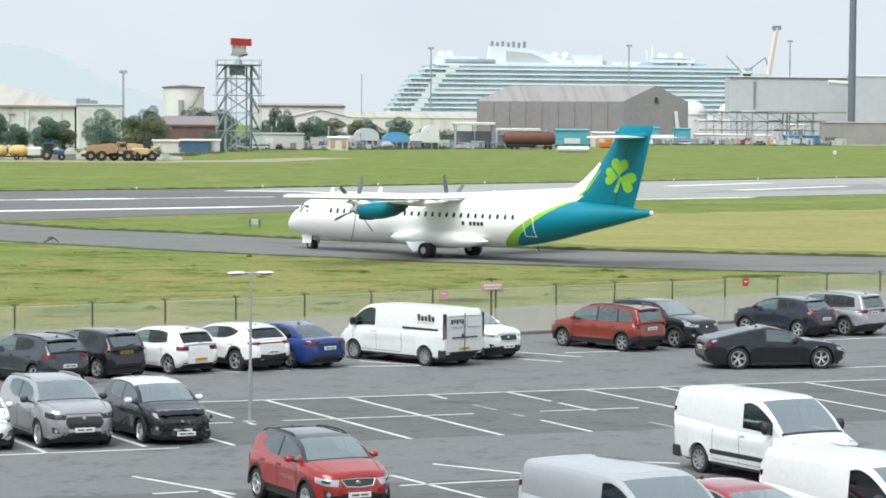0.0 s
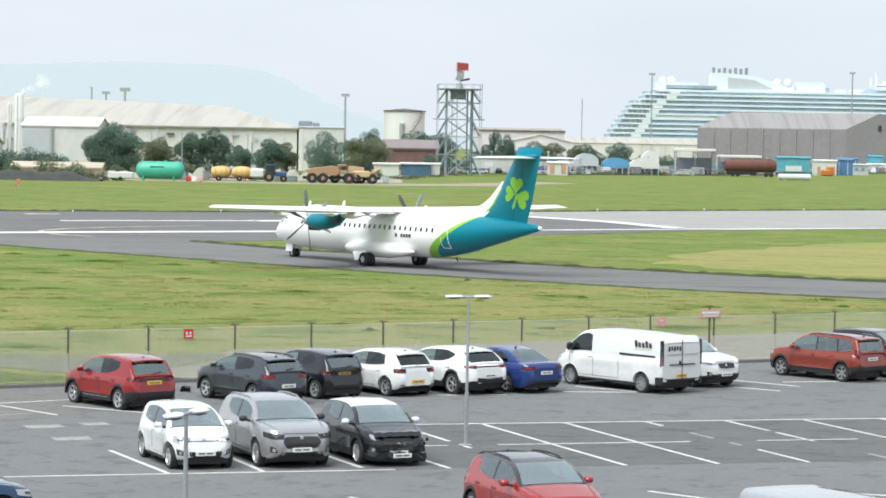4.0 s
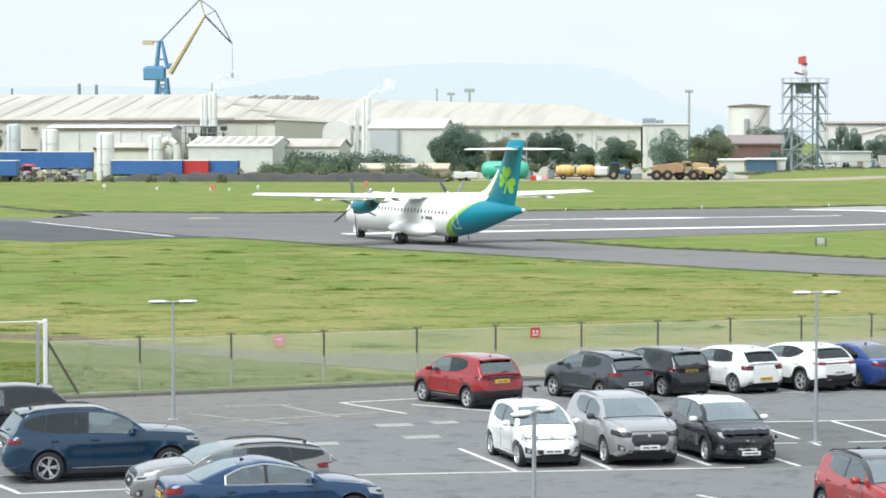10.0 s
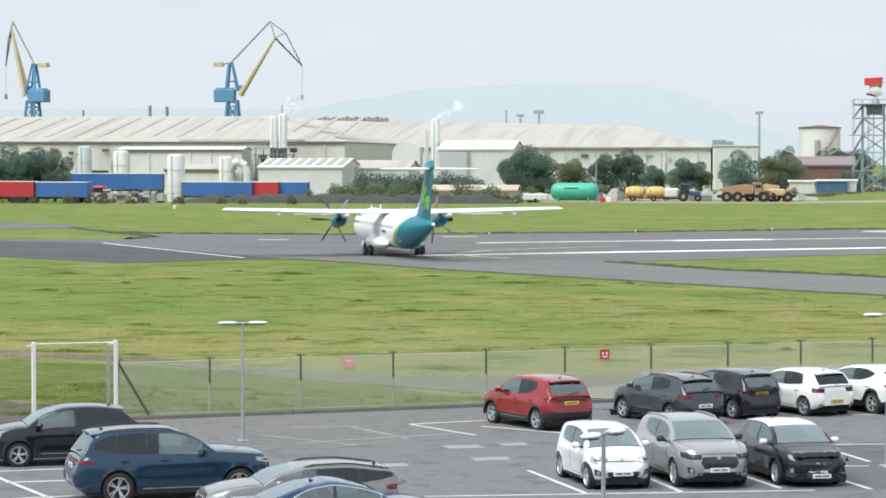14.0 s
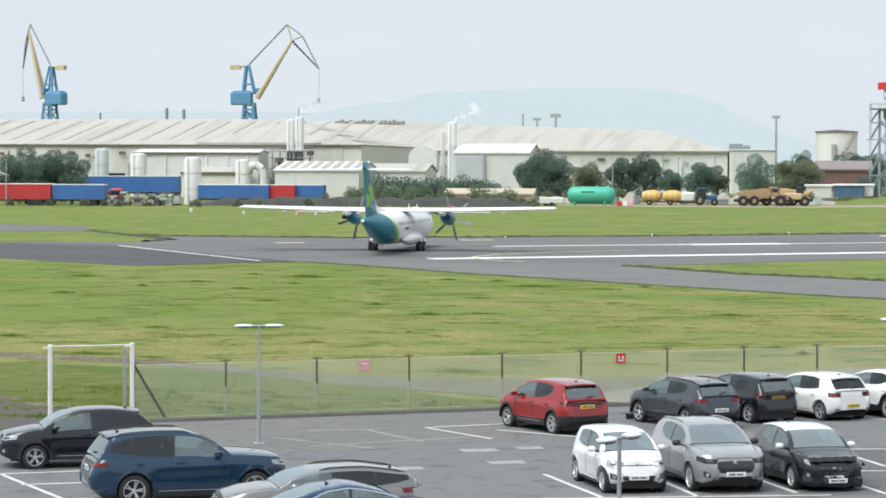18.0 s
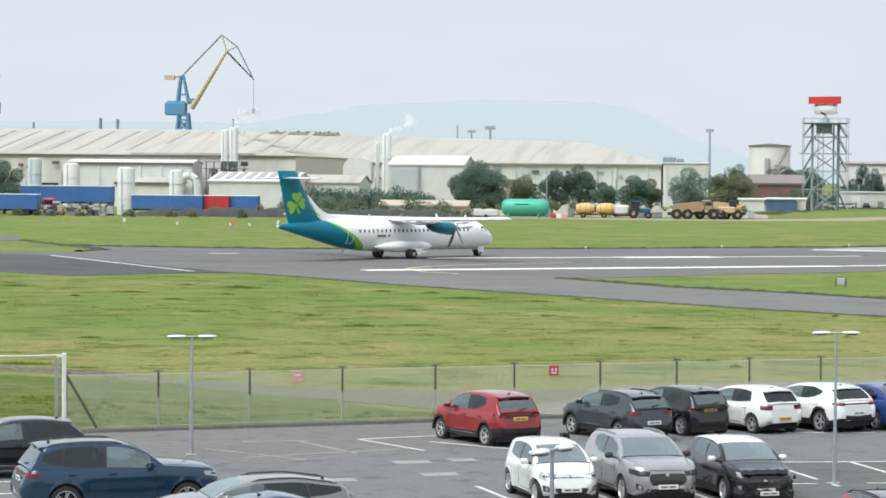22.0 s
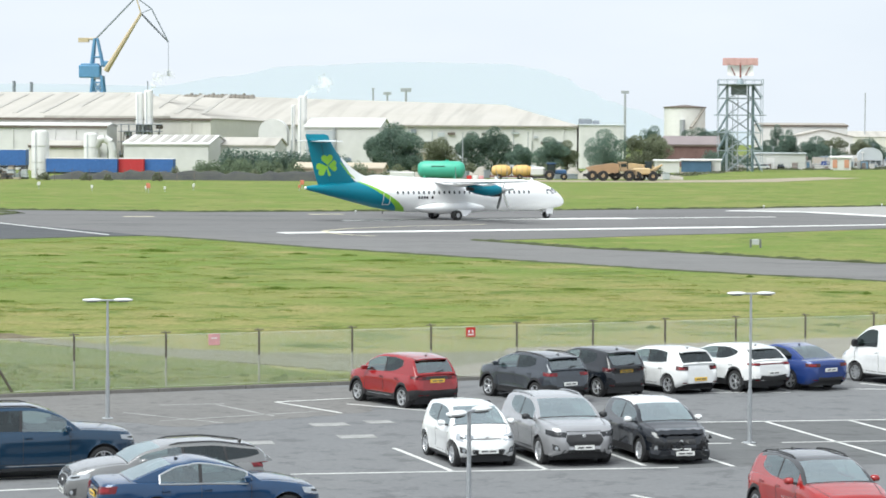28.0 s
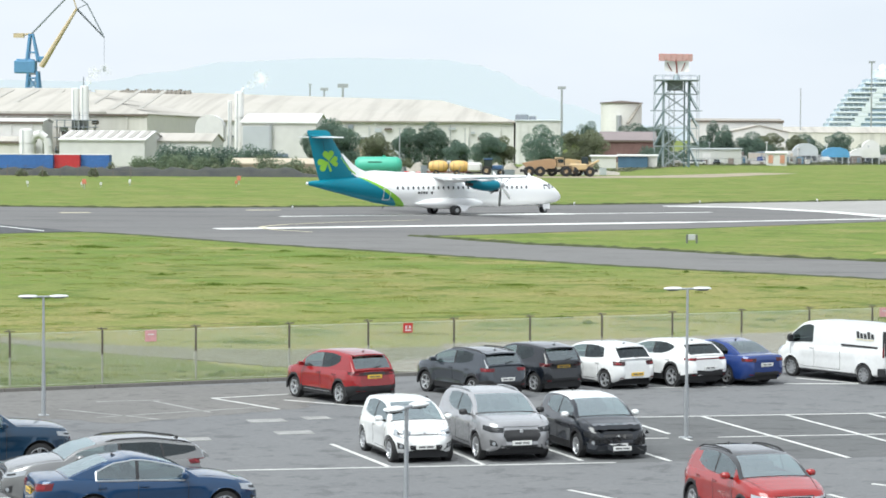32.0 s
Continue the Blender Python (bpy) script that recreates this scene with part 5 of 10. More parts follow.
vehicle("car", "warm grey estate parked the other way", "car", (-10.4, 56.35, 202), like(SALOON, L=4.52, W=1.86, H=1.43, nose=0.88, cowl=1.04, belt=1.0, paint=paint("warm_grey", (0.23, 0.23, 0.228), 0.4), abcd=(1.3, 2.15, 4.25, 4.68), windows=((1.62, 2.55), (2.62, 3.5), (3.55, 4.3)), handles=(2.45, 3.4), seams=(1.55, 2.58, 3.45), rails=BLACK, fall=.05, kick=.45, head=.02, sweep=.4, rearglass=.8, taper=.07,
        grille=[(0, .50), (.38, .52), (.44, .74), (0, .76)], grille_rim=True, lamp=(.5, .68, .78, .46, .76, .86), tail_lamp=(.55, .86, .98, .34, .88, .99)))
vehicle("car", "bright blue hatchback with a glossy roof", "car", (-4.75, 45.9, 202), like(HATCH, paint=paint("bright_blue", (0.03, 0.13, 0.42), 0.2)))
vehicle("car", "black crossover facing the gate", "car", (-18.95, 67.5, 202), like(SUV, L=4.39, W=1.8, H=1.56, WB=2.64, fo=0.93, paint=NIGHT, wheel="twin", spokes=5, abcd=(1.12, 1.98, 3.65, 4.25), windows=((1.45, 2.42), (2.49, 3.4)), seams=(1.38, 2.45, 3.3), handles=(2.35, 3.25), kick=.4, sillbar=True, lamp=(.5, .78, .87, .42, .82, .92)))

# the hire van's lettering, as plain bars, and its black rear corners
INK, MARK_Y = mat("lettering_ink", (0.03, 0.03, 0.032), 0.5), mat("lettering_yellow", (0.72, 0.66, 0.38), 0.5)
for s in (1, -1):
    for i in range(5):
        part("lettering_bar", Mesh().slab([(-1.36 - i * .17 - s * .0, s * .906, 1.53), (-1.47 - i * .17, s * .906, 1.53), (-1.5 - i * .17 + .06 * s, s * .902, 1.755 - .06 * (i % 3 > 0)), (-1.39 - i * .17 + .06 * s, s * .902, 1.755 - .06 * (i % 3 > 0))], (0, s * .014, 0)), INK, hire_van, "dark lettering as bars")
    part("lettering_bar", Mesh().box(-1.72, s * .917, 1.485, .84, .012, .022), MARK_Y, hire_van, "pale yellow underline")
    part("slide_rail", Mesh().box(-1.5, s * .945, 1.26, 1.7, .02, .06), BLACK, hire_van, "black sliding door rail")
    part("corner_pillar", Mesh().box(-2.64, s * .905, 1.4, .16, .06, .84, bevel=.02), BLACK, hire_van, "black rear corner pillar")
    part("rear_window", Mesh().box(-2.702, s * .42, 1.5, .02, .62, .3, bevel=.008), WHITE, hire_van, "blanked white rear pane")
for i in range(5):
    part("lettering_bar", Mesh().box(-2.722, .64 - i * .13, 1.54 + .02 * (i % 2), .012, .08, .17 - .04 * (i % 2)), INK, hire_van, "dark lettering as bars")
part("rear_handle_bar", Mesh().box(-2.71, 0, 1.0, .03, 1.2, .04), BLACK, hire_van)
# the damaged car's torn front: a hanging bumper skin, buckled bonnet edge, broken plastic round a block painted as dark
# shade
part("front_cavity", Mesh().box(1.9, .05, .50, .16, 1.25, .2, bevel=.05), mat("cavity_shade", (0.008, 0.008, 0.009), 0.9), damaged, "dark hole behind the torn bumper")
rg = random.Random(90)
skinr = []
for k in range(13):
    y = -.82 + k * .135
    x = 2.02 - .16 * (abs(y) / .8) ** 2.4
    sag = -.10 * (y + .8) / 1.6 + .02 * rg.gauss(0, 1)
    skinr.append([(x + .02 * rg.gauss(0, 1), y, .20 + sag), (x + .05, y, .30 + sag), (x + .04 + .02 * rg.gauss(0, 1), y, .43 + sag), (x - .02, y, .45 + sag), (x - .02, y, .21 + sag)])
part("torn_bumper", Mesh().loft(skinr), NIGHT, damaged, "torn black bumper hanging to one side", smooth=30)
buckle = []
for k in range(11):
    y = -.62 + k * .124
    lift = .02 + .025 * abs(math.sin(k * 1.7)) + .008 * rg.gauss(0, 1)
    buckle.append([(1.62, y, .90), (1.82, y, .84 + lift), (1.93 - .03 * abs(y), y, .74 + lift), (1.91 - .03 * abs(y), y, .71 + lift), (1.6, y, .86)])
part("bent_bonnet", Mesh().loft(buckle), NIGHT, damaged, "buckled front edge of the bonnet", smooth=25)
part("exposed_beam", Mesh().box(1.985, -.12, .56, .05, 1.15, .045, turn=.05), LAMP_D, damaged, "bare metal bumper beam")
for k in range(16):
    y, z = rg.uniform(-.78, .78), rg.uniform(.34, .68)
    part("broken_plastic", Mesh().slab([(1.97, y, z), (2.03 + .04 * rg.random(), y + rg.uniform(.05, .16), z + rg.uniform(-.05, .05)), (2.0, y + rg.uniform(-.02, .1), z + rg.uniform(.04, .12))], (.012, 0, .012)), rg.choice((BLACK, NIGHT, BLACK, LAMP_D)), damaged)

hung = part("hanging_plate", Mesh().box(2.10, .06, .30, .02, .5, .11, bevel=.004), PLATE_W, damaged, "plain white plate on the torn bumper")
for k in (-.1, .1):
    part("plate_bar", Mesh().box(2.112, .06 + k, .30, .004, .17, .04), PLATE_T, hung)

# ---- turboprop airliner ----
A_WHITE = mat("aircraft_white", (0.88, 0.88, 0.88), 0.3, 0, 0.6, 0.06, coat=0.5)
TEAL = mat("aircraft_teal", (0.0, 0.19, 0.27), 0.35, 0, 0.6, 0.1, coat=0.12, spec=0.3)
LIME = mat("leaf_green", (0.28, 0.58, 0.06), 0.4, 0, 1.5, 0.1, spec=0.3)
A_GREY = mat("aircraft_grey", (0.5, 0.51, 0.52), 0.4, 0.2, 1.2, 0.15)
PROP = mat("propeller_grey", (0.19, 0.2, 0.195), 0.4, 0.1, 3, 0.3)
RUDDER_GAP = mat("rudder_gap_teal", (0.0, 0.07, 0.10), 0.6)
A_GLASS = mat("cabin_glass", (0.03, 0.035, 0.045), 0.08, 0, 0, coat=0.5)


def livery():
    """White fuselage paint that turns teal aft behind a curved lime band."""
    m = bpy.data.materials.new("fuselage_livery")
    m.use_nodes = True
    n, l = m.node_tree.nodes, m.node_tree.links
    b = n["Principled BSDF"]
    b.inputs["Roughness"].default_value, b.inputs["Coat Weight"].default_value = 0.35, 0.12
    b.inputs["Specular IOR Level"].default_value = 0.3
    co, sep = n.new("ShaderNodeTexCoord"), n.new("ShaderNodeSeparateXYZ")
    l.new(co.outputs["Object"], sep.inputs[0])

    def op(kind, a, c):
        x = n.new("ShaderNodeMath")
        x.operation = kind
        for i, v in enumerate((a, c)):
            if isinstance(v, (int, float)):
                x.inputs[i].default_value = v
            else:
                l.new(v, x.inputs[i])
        return x.outputs[0]

    rise = op("SUBTRACT", sep.outputs[2], 0.8)
    bend = op("ADD", op("MULTIPLY", rise, 0.78), op("MULTIPLY", op("MULTIPLY", rise, rise), 0.23))
    fore = op("ADD", sep.outputs[0], op("MULTIPLY", bend, 1.12))
    line = op("ADD", sep.outputs[0], bend)
    aft, band = op("LESS_THAN", line, -5.15), op("LESS_THAN", fore, -4.35)
    c1, c2 = n.new("ShaderNodeMix"), n.new("ShaderNodeMix")
    for c in (c1, c2):
        c.data_type = "RGBA"
    c1.inputs[6].default_value, c1.inputs[7].default_value = (0.88, 0.88, 0.88, 1), (0.24, 0.52, 0.05, 1)
    c2.inputs[7].default_value = (0.0, 0.19, 0.27, 1)
    l.new(band, c1.inputs[0])
    l.new(aft, c2.inputs[0])
    l.new(c1.outputs[2], c2.inputs[6])
    l.new(c2.outputs[2], b.inputs["Base Color"])
    return m


def wing_section(chord, thick, n=9):
    """An aerofoil outline as (x, z) pairs, leading edge at x = 0."""
    up, dn = [], []
    for i in range(n):
        t = (1 - math.cos(math.pi * i / (n - 1))) / 2
        h = thick * chord * 5 * (0.2969 * math.sqrt(t) - 0.126 * t - 0.3516 * t * t + 0.2843 * t ** 3 - 0.1036 * t ** 4)
        up.append((-t * chord, h * 1.15))
        dn.append((-t * chord, -h * 0.75))
    return up + dn[-2:0:-1]


NOSE_X, ZC = 12.6, 2.25
LIV = livery()
plane = thing("turboprop_airliner", "white and teal twin turboprop airliner taxiing", "airplane")
prof = [(0.0, 0.04, 1.62), (0.06, 0.2, 1.63), (0.2, 0.38, 1.67), (0.5, 0.6, 1.76), (0.9, 0.8, 1.87), (1.5, 1.03, 2.01), (2.2, 1.22, 2.13), (3.1, 1.37, 2.22), (4.2, 1.43, ZC), (9, 1.43, ZC), (14.5, 1.43, ZC), (17.0, 1.41, 2.27),
        (18.5, 1.32, 2.35), (20, 1.18, 2.46), (21.5, 0.97, 2.61), (23, 0.74, 2.75), (24.4, 0.53, 2.87), (25.5, 0.34, 2.96), (26.35, 0.2, 3.02), (26.65, 0.09, 3.04)]
rings = []
for s, r, zc in prof:
    squash = 1.0
    rings.append([(NOSE_X - s, r * math.cos(math.tau * i / 32), zc + r * math.sin(math.tau * i / 32) * (1.0 if s > 3 else 0.96)) for i in range(32)])
fus = part("fuselage", Mesh().loft(rings), LIV, plane, "white fuselage with teal tail and lime band", smooth=50)


def hull(s):
    """Radius and centre height of the fuselage s metres behind the nose."""
    for (a, r0, z0), (b, r1, z1) in zip(prof, prof[1:]):
        if s <= b:
            k = (s - a) / (b - a)
            return r0 + (r1 - r0) * k, z0 + (z1 - z0) * k
    return prof[-1][1:]


def on_hull(s, z, out=0.012):
    r, zc = hull(s)
    y = math.sqrt(max(0.0, r * r - (z - zc) ** 2)) + out
    return NOSE_X - s, y, z


for side in (1, -1):
    for i in range(27):
        s = 4.6 + i * 0.522
        w = Mesh()
        w.add([(x, side * y, z) for x, y, z in (on_hull(s + dx, 2.60 + dz) for dx, dz in ((-.09, -.08), (-.05, -.14), (.05, -.14), (.09, -.08), (.09, .08), (.05, .14), (-.05, .14), (-.09, .08)))], [tuple(range(8))])
        part("cabin_window", w, A_GLASS, fus)
    for s0, s1, z0, z1 in ((1.55, 2.25, 2.42, 2.86),):
        w = Mesh()
        w.add([(x, side * y, z) for x, y, z in (on_hull(s0 + .1, z0), on_hull(s1 + .35, z0 + .03), on_hull(s1 + .35, z1 - .05), on_hull(s1 - .1, z1))], [(0, 1, 2, 3)])
        part("cockpit_window", w, A_GLASS, fus)
        w = Mesh()
        w.add([(x, side * y, z) for x, y, z in (on_hull(1.1, 2.55, .01), on_hull(1.55, 2.45, .01), on_hull(1.95, 2.84, .01), on_hull(1.7, 2.95, .01))], [(0, 1, 2, 3)])
        part("windshield", w, A_GLASS, fus)
    # outline of the rear door and of the cargo door
    for s, z0, z1, w_, mt in ((18.9, 1.55, 2.6, 0.62, A_WHITE),):
        loop = []
        corners = [(s, z0), (s + w_, z0), (s + w_, z1), (s, z1)]
        for (sa, za), (sb, zb_) in zip(corners, corners[1:] + corners[:1]):
            loop += [(sa + (sb - sa) * k / 4, za + (zb_ - za) * k / 4) for k in range(4)]
        verts, mid_s, mid_z = [], s + w_ / 2, (z0 + z1) / 2
        for grow in (-.025, .025):
            for u, z in loop:
                a = on_hull(u + grow * (1 if u > mid_s else -1), z + grow * (1 if z > mid_z else -1), .016)
                verts.append((a[0], side * a[1], a[2]))
        n_ = len(loop)
        ring = Mesh().add(verts, [(k, (k + 1) % n_, n_ + (k + 1) % n_, n_ + k) for k in range(n_)])
        part("door_outline", ring, mt, fus, "thin pale door outline")
    for i in range(6):
        if i != 1:
            a = on_hull(14.6 + i * 0.27, 2.05)
            b = on_hull(14.6 + i * 0.27, 2.27)
            part("marking_bar", Mesh().add([(a[0], side * a[1], a[2]), (a[0] - .2, side * a[1], a[2]), (b[0] - .2, side * b[1], b[2]), (b[0], side * b[1], b[2])], [(0, 1, 2, 3)]), BLACK, fus)
    # sponson with main gear
    rg = []
    for x, hy, hz in ((3.4, .03, .05), (3.0, .3, .25), (2.2, .55, .42), (1.0, .68, .5), (-1.2, .68, .5), (-2.6, .5, .36), (-3.4, .2, .15), (-3.8, .03, .04)):
        rg.append([(x, side * (1.28 + hy * math.cos(math.tau * i / 16)), 1.2 + hz * math.sin(math.tau * i / 16)) for i in range(16)])
    part("gear_fairing", Mesh().loft(rg), A_WHITE, plane, "bulging white gear fairing", smooth=50)
    gear = part("main_gear", Mesh().rod((0.1, side * 1.55, 1.2), (0, side * 2.05, 0.42), 0.09, 0.08, 10).rod((0.7, side * 1.5, 1.1), (0.05, side * 2.0, 0.5), 0.05, seg=8), A_GREY, plane, "grey main gear leg")
    part("gear_door", Mesh().slab([(1.9, side * 1.72, 1.05), (0.2, side * 1.85, 1.15), (0.15, side * 2.36, 0.62), (0.75, side * 2.36, 0.48), (1.25, side * 2.1, 0.72)], (0, side * 0.05, 0)), A_WHITE, plane, "white gear door")
    for dy in (-0.22, 0.22):
        tyre = Mesh().lathe([(0.2, -.14), (.36, -.15), (.42, -.1), (.43, 0), (.42, .1), (.36, .15), (.2, .14), (.2, -.14)], 24, "y")
        t = part("main_wheel", tyre, RUBBER, gear, smooth=40, m=pose(0, side * 2.05 + dy, 0.43))
        part("hub", Mesh().lathe([(0.001, -.13), (.2, -.12), (.2, .12), (0.001, .13)], 16, "y"), A_GREY, t, smooth=40)
ng = part("nose_gear", Mesh().rod((10.9, 0, 1.3), (10.77, 0, 0.3), 0.07, seg=10).rod((11.5, 0, 1.2), (10.8, 0, 0.55), 0.04, seg=8), A_GREY, plane, "grey nose gear leg")
for dy in (-0.16, 0.16):
    t = part("nose_wheel", Mesh().lathe([(.12, -.1), (.24, -.11), (.29, -.06), (.29, .06), (.24, .11), (.12, .1), (.12, -.1)], 20, "y"), RUBBER, ng, smooth=40, m=pose(10.77, dy, 0.29))
    part("hub", Mesh().lathe([(0.001, -.09), (.12, -.09), (.12, .09), (0.001, .09)], 12, "y"), A_GREY, t)
for dy in (-1, 1):
    part("nose_gear_door", Mesh().slab([(11.3, dy * .32, 1.05), (10.5, dy * .32, 1.05), (10.5, dy * .38, .55), (11.2, dy * .38, .55)], (0, dy * .03, 0)), A_WHITE, plane)

# wing
for side in (1, -1):
    rg = []
    for y, xle, chord, z in ((0.0, 1.1, 2.62, 3.55), (4.1, 1.1, 2.62, 3.56), (4.8, 1.08, 2.58, 3.57), (9, .92, 2.1, 3.68), (13.2, .74, 1.62, 3.79), (13.5, .5, 1.2, 3.8)):
        rg.append([(xle + x, side * y, z + h) for x, h in wing_section(chord, 0.17 if y < 13.4 else 0.08)])
    wing = part("wing", Mesh().loft(rg), A_WHITE, plane, "white straight high wing", smooth=40)
    for y in (3.0, 5.9, 9.3):
        part("flap_fairing", Mesh().loft([[(x, side * (y + hy * math.cos(math.tau * i / 8)), 3.4 + (.1 * y / 13) + hz * math.sin(math.tau * i / 8) + dz) for i in range(8)] for x, hy, hz, dz in ((-.1, .02, .02, 0), (-.7, .09, .1, -.04), (-1.5, .09, .1, -.06), (-2.1, .02, .02, 0))]), A_WHITE, wing)
    for y in (2.2, 6.0):
        part("flap", Mesh().box(-1.45, side * (y + .6 if y > 3 else y), 3.46, 0.62, 3.2 if y > 3 else 1.6, 0.06, tilt=0.08, bevel=0.02), A_WHITE, wing)
    ny, nz = 4.05, 2.84
    rg = []
    for x, hy, hz, dz in ((3.5, .30, .30, .0), (3.2, .42, .44, .0), (2.6, .52, .55, .0), (1.8, .55, .56, .06), (.9, .50, .48, .16), (.4, .42, .38, .26), (.05, .3, .25, .38), (-.15, .15, .12, .48)):
        rg.append([(x, side * (ny) + hy * math.cos(math.tau * i / 18), nz + dz + hz * math.sin(math.tau * i / 18)) for i in range(18)])
    nac = part("nacelle", Mesh().loft(rg), TEAL, plane, "teal engine nacelle under the wing", smooth=45)
    part("intake", Mesh().loft([[(x, side * ny + .26 * math.cos(math.tau * i / 12), nz - .42 + .16 * math.sin(math.tau * i / 12)) for i in range(12)] for x in (3.35, 2.5)]), BLACK, nac)
    part("exhaust", Mesh().rod((.5, side * (ny + .34), nz + .1), (-.2, side * (ny + .44), nz + .14), .15, .17, 10), BLACK, nac)
    rg = [[(x, side * ny + hy * math.cos(math.tau * i / 12), 3.36 + dz + hz * math.sin(math.tau * i / 12)) for i in range(12)] for x, hy, hz, dz in ((.35, .2, .12, 0), (-.3, .26, .2, -.04), (-1.1, .24, .2, -.05), (-1.9, .14, .12, .02), (-2.3, .03, .03, .06))]
    part("rear_fairing", Mesh().loft(rg), A_WHITE, nac, "white fairing behind the nacelle", smooth=50)

# fin with tailplane
FIN = [(3.0, -7.6, -12.7, .10), (3.7, -8.6, -12.95, .2), (4.2, -9.4, -13.12, .24), (5.2, -10.3, -13.4, .22), (6.4, -11.15, -13.7, .19), (7.1, -11.6, -13.88, .17), (7.55, -11.8, -14.05, .14), (7.72, -12.15, -14.0, .06)]
FIN_CURVE = [(0, 0), (.08, .6), (.3, 1), (.65, .7), (1, .1)]


def fin_row(z):
    """Leading edge, trailing edge and half thickness of the fin at height z."""
    for a, b in zip(FIN, FIN[1:]):
        if z <= b[0]:
            k = (z - a[0]) / (b[0] - a[0])
            return [u + (v - u) * k for u, v in zip(a[1:], b[1:])]
    return FIN[-1][1:]


def on_fin(x, z, out=.012):
    """Half width of the fin at (x, z), a little proud of its skin."""
    xle, xte, th = fin_row(z)
    t = min(1, max(0, (xle - x) / (xle - xte)))
    for (t0, k0), (t1, k1) in zip(FIN_CURVE, FIN_CURVE[1:]):
        if t <= t1:
            return th * (k0 + (k1 - k0) * (t - t0) / (t1 - t0)) + out


rg = []
for z, xle, xte, th in FIN:
    ch = xle - xte
    rg.append([(xle - ch * t, th * k, z) for t, k in FIN_CURVE] + [(xle - ch * t, -th * k, z) for t, k in FIN_CURVE[:0:-1]])
fin = part("fin", Mesh().loft(rg), TEAL, plane, "teal tail fin with lime leaf shape", smooth=40)
fillet = [(-4.0, 3.69, .02, -4.0, 3.6), (-5.6, 3.80, .10, -5.6, 3.4), (-7.0, 3.93, .17, -7.1, 3.3), (-8.1, 4.06, .20, -8.3, 3.2), (-8.75, 4.30, .19, -9.2, 3.6), (-9.4, 4.70, .15, -9.9, 4.1), (-10.0, 5.22, .10, -10.4, 4.75), (-10.55, 5.72, .04, -10.75, 5.4)]
part("dorsal_fillet", Mesh().loft([[(x, 0, z), (x * .6 + xb * .4, w * .55, z * .6 + zb * .4), (xb, w, zb), (xb, -w, zb), (x * .6 + xb * .4, -w * .55, z * .6 + zb * .4)] for x, z, w, xb, zb in fillet]), A_WHITE, fin, "white fillet along the fin's leading edge", smooth=50)
for side in (1, -1):
    rows = []
    for k in range(9):
        z = 3.62 + k * .21
        xle = fin_row(z)[0]
        wide = .26 - .022 * k
        rows.append([(xle - .30 - j * wide / 3, side * on_fin(xle - .30 - j * wide / 3, z, .02), z) for j in range(4)])
    part("lime_edge", Mesh().loft(rows, closed=False, caps=False), LIME, fin, "lime line along the fillet")
    rows = []
    for k in range(9):
        z = 3.4 + k * .42
        x = fin_row(z)[1] + 1.22
        rows.append([(x + d, side * on_fin(x, z, .008), z) for d in (.02, -.02)])
    part("rudder_gap", Mesh().loft(rows, closed=False, caps=False), RUDDER_GAP, fin)
for side in (1, -1):
    rg = []
    for y, xle, chord, z in ((0, -11.7, 2.0, 7.08), (.3, -11.7, 1.9, 7.08), (3.4, -12.15, 1.15, 7.08), (3.66, -12.4, .8, 7.08)):
        rg.append([(xle + x, side * y, z + h) for x, h in wing_section(chord, .11)])
    part("tailplane", Mesh().loft(rg), A_WHITE, plane, "white tailplane", smooth=40)

    def heart(cx, cz, size, turn):
        out = []
        for i in range(28):
            t = math.tau * i / 28
            x, z = 16 * math.sin(t) ** 3, 13 * math.cos(t) - 5 * math.cos(2 * t) - 2 * math.cos(3 * t) - math.cos(4 * t) + 17
            x, z = x * size / 32, z * size / 32
            out.append((cx + x * math.cos(turn) - z * math.sin(turn), cz + x * math.sin(turn) + z * math.cos(turn)))
        return out

    def decal(outline):
        """A painted shape lying on the fin's skin."""
        cx, cz = sum(p[0] for p in outline) / len(outline), sum(p[1] for p in outline) / len(outline)
        rows_ = [[(cx + (x - cx) * k, side * on_fin(cx + (x - cx) * k, cz + (z - cz) * k, .014), cz + (z - cz) * k) for x, z in outline] for k in (.02, .35, .7, 1)]
        return Mesh().loft(rows_, caps=False)

    for turn, size in ((0.1, 1.1), (1.98, 1.15), (-1.5, .95)):
        part("leaf_shape", decal(heart(-11.95, 4.93, size, turn)), LIME, fin, "lime heart-shaped leaf")
    part("leaf_stem", decal([(x - .78, z - .15) for x, z in ((-11.2, 5.1), (-11.05, 4.7), (-10.85, 4.3), (-10.98, 4.2), (-11.1, 4.3), (-11.22, 4.65), (-11.34, 5.0))]), LIME, fin)
part("tail_cone_light", Mesh().lathe([(0.001, -.12), (.1, -.08), (.13, 0), (.11, .1)], 12, "x", (-14.02, 0, 3.04)), A_WHITE, plane)
part("fin_cap", Mesh().box(-12.7, 0, 7.2, 2.1, .42, .28, bevel=.13), TEAL, plane)
part("tail_skid", Mesh().rod((-6.3, 0, .98), (-6.45, 0, .72), .05, .03, 6), BLACK, plane)
for s, z in ((3.2, 3.62), (7, 3.75), (15.5, 3.72)):
    part("blade_aerial", Mesh().slab([(NOSE_X - s, -.015, z - .05), (NOSE_X - s - .35, -.015, z - .05), (NOSE_X - s - .38, -.015, z + .28), (NOSE_X - s - .22, -.015, z + .28)], (0, .03, 0)), A_WHITE, plane)
PROPS = []
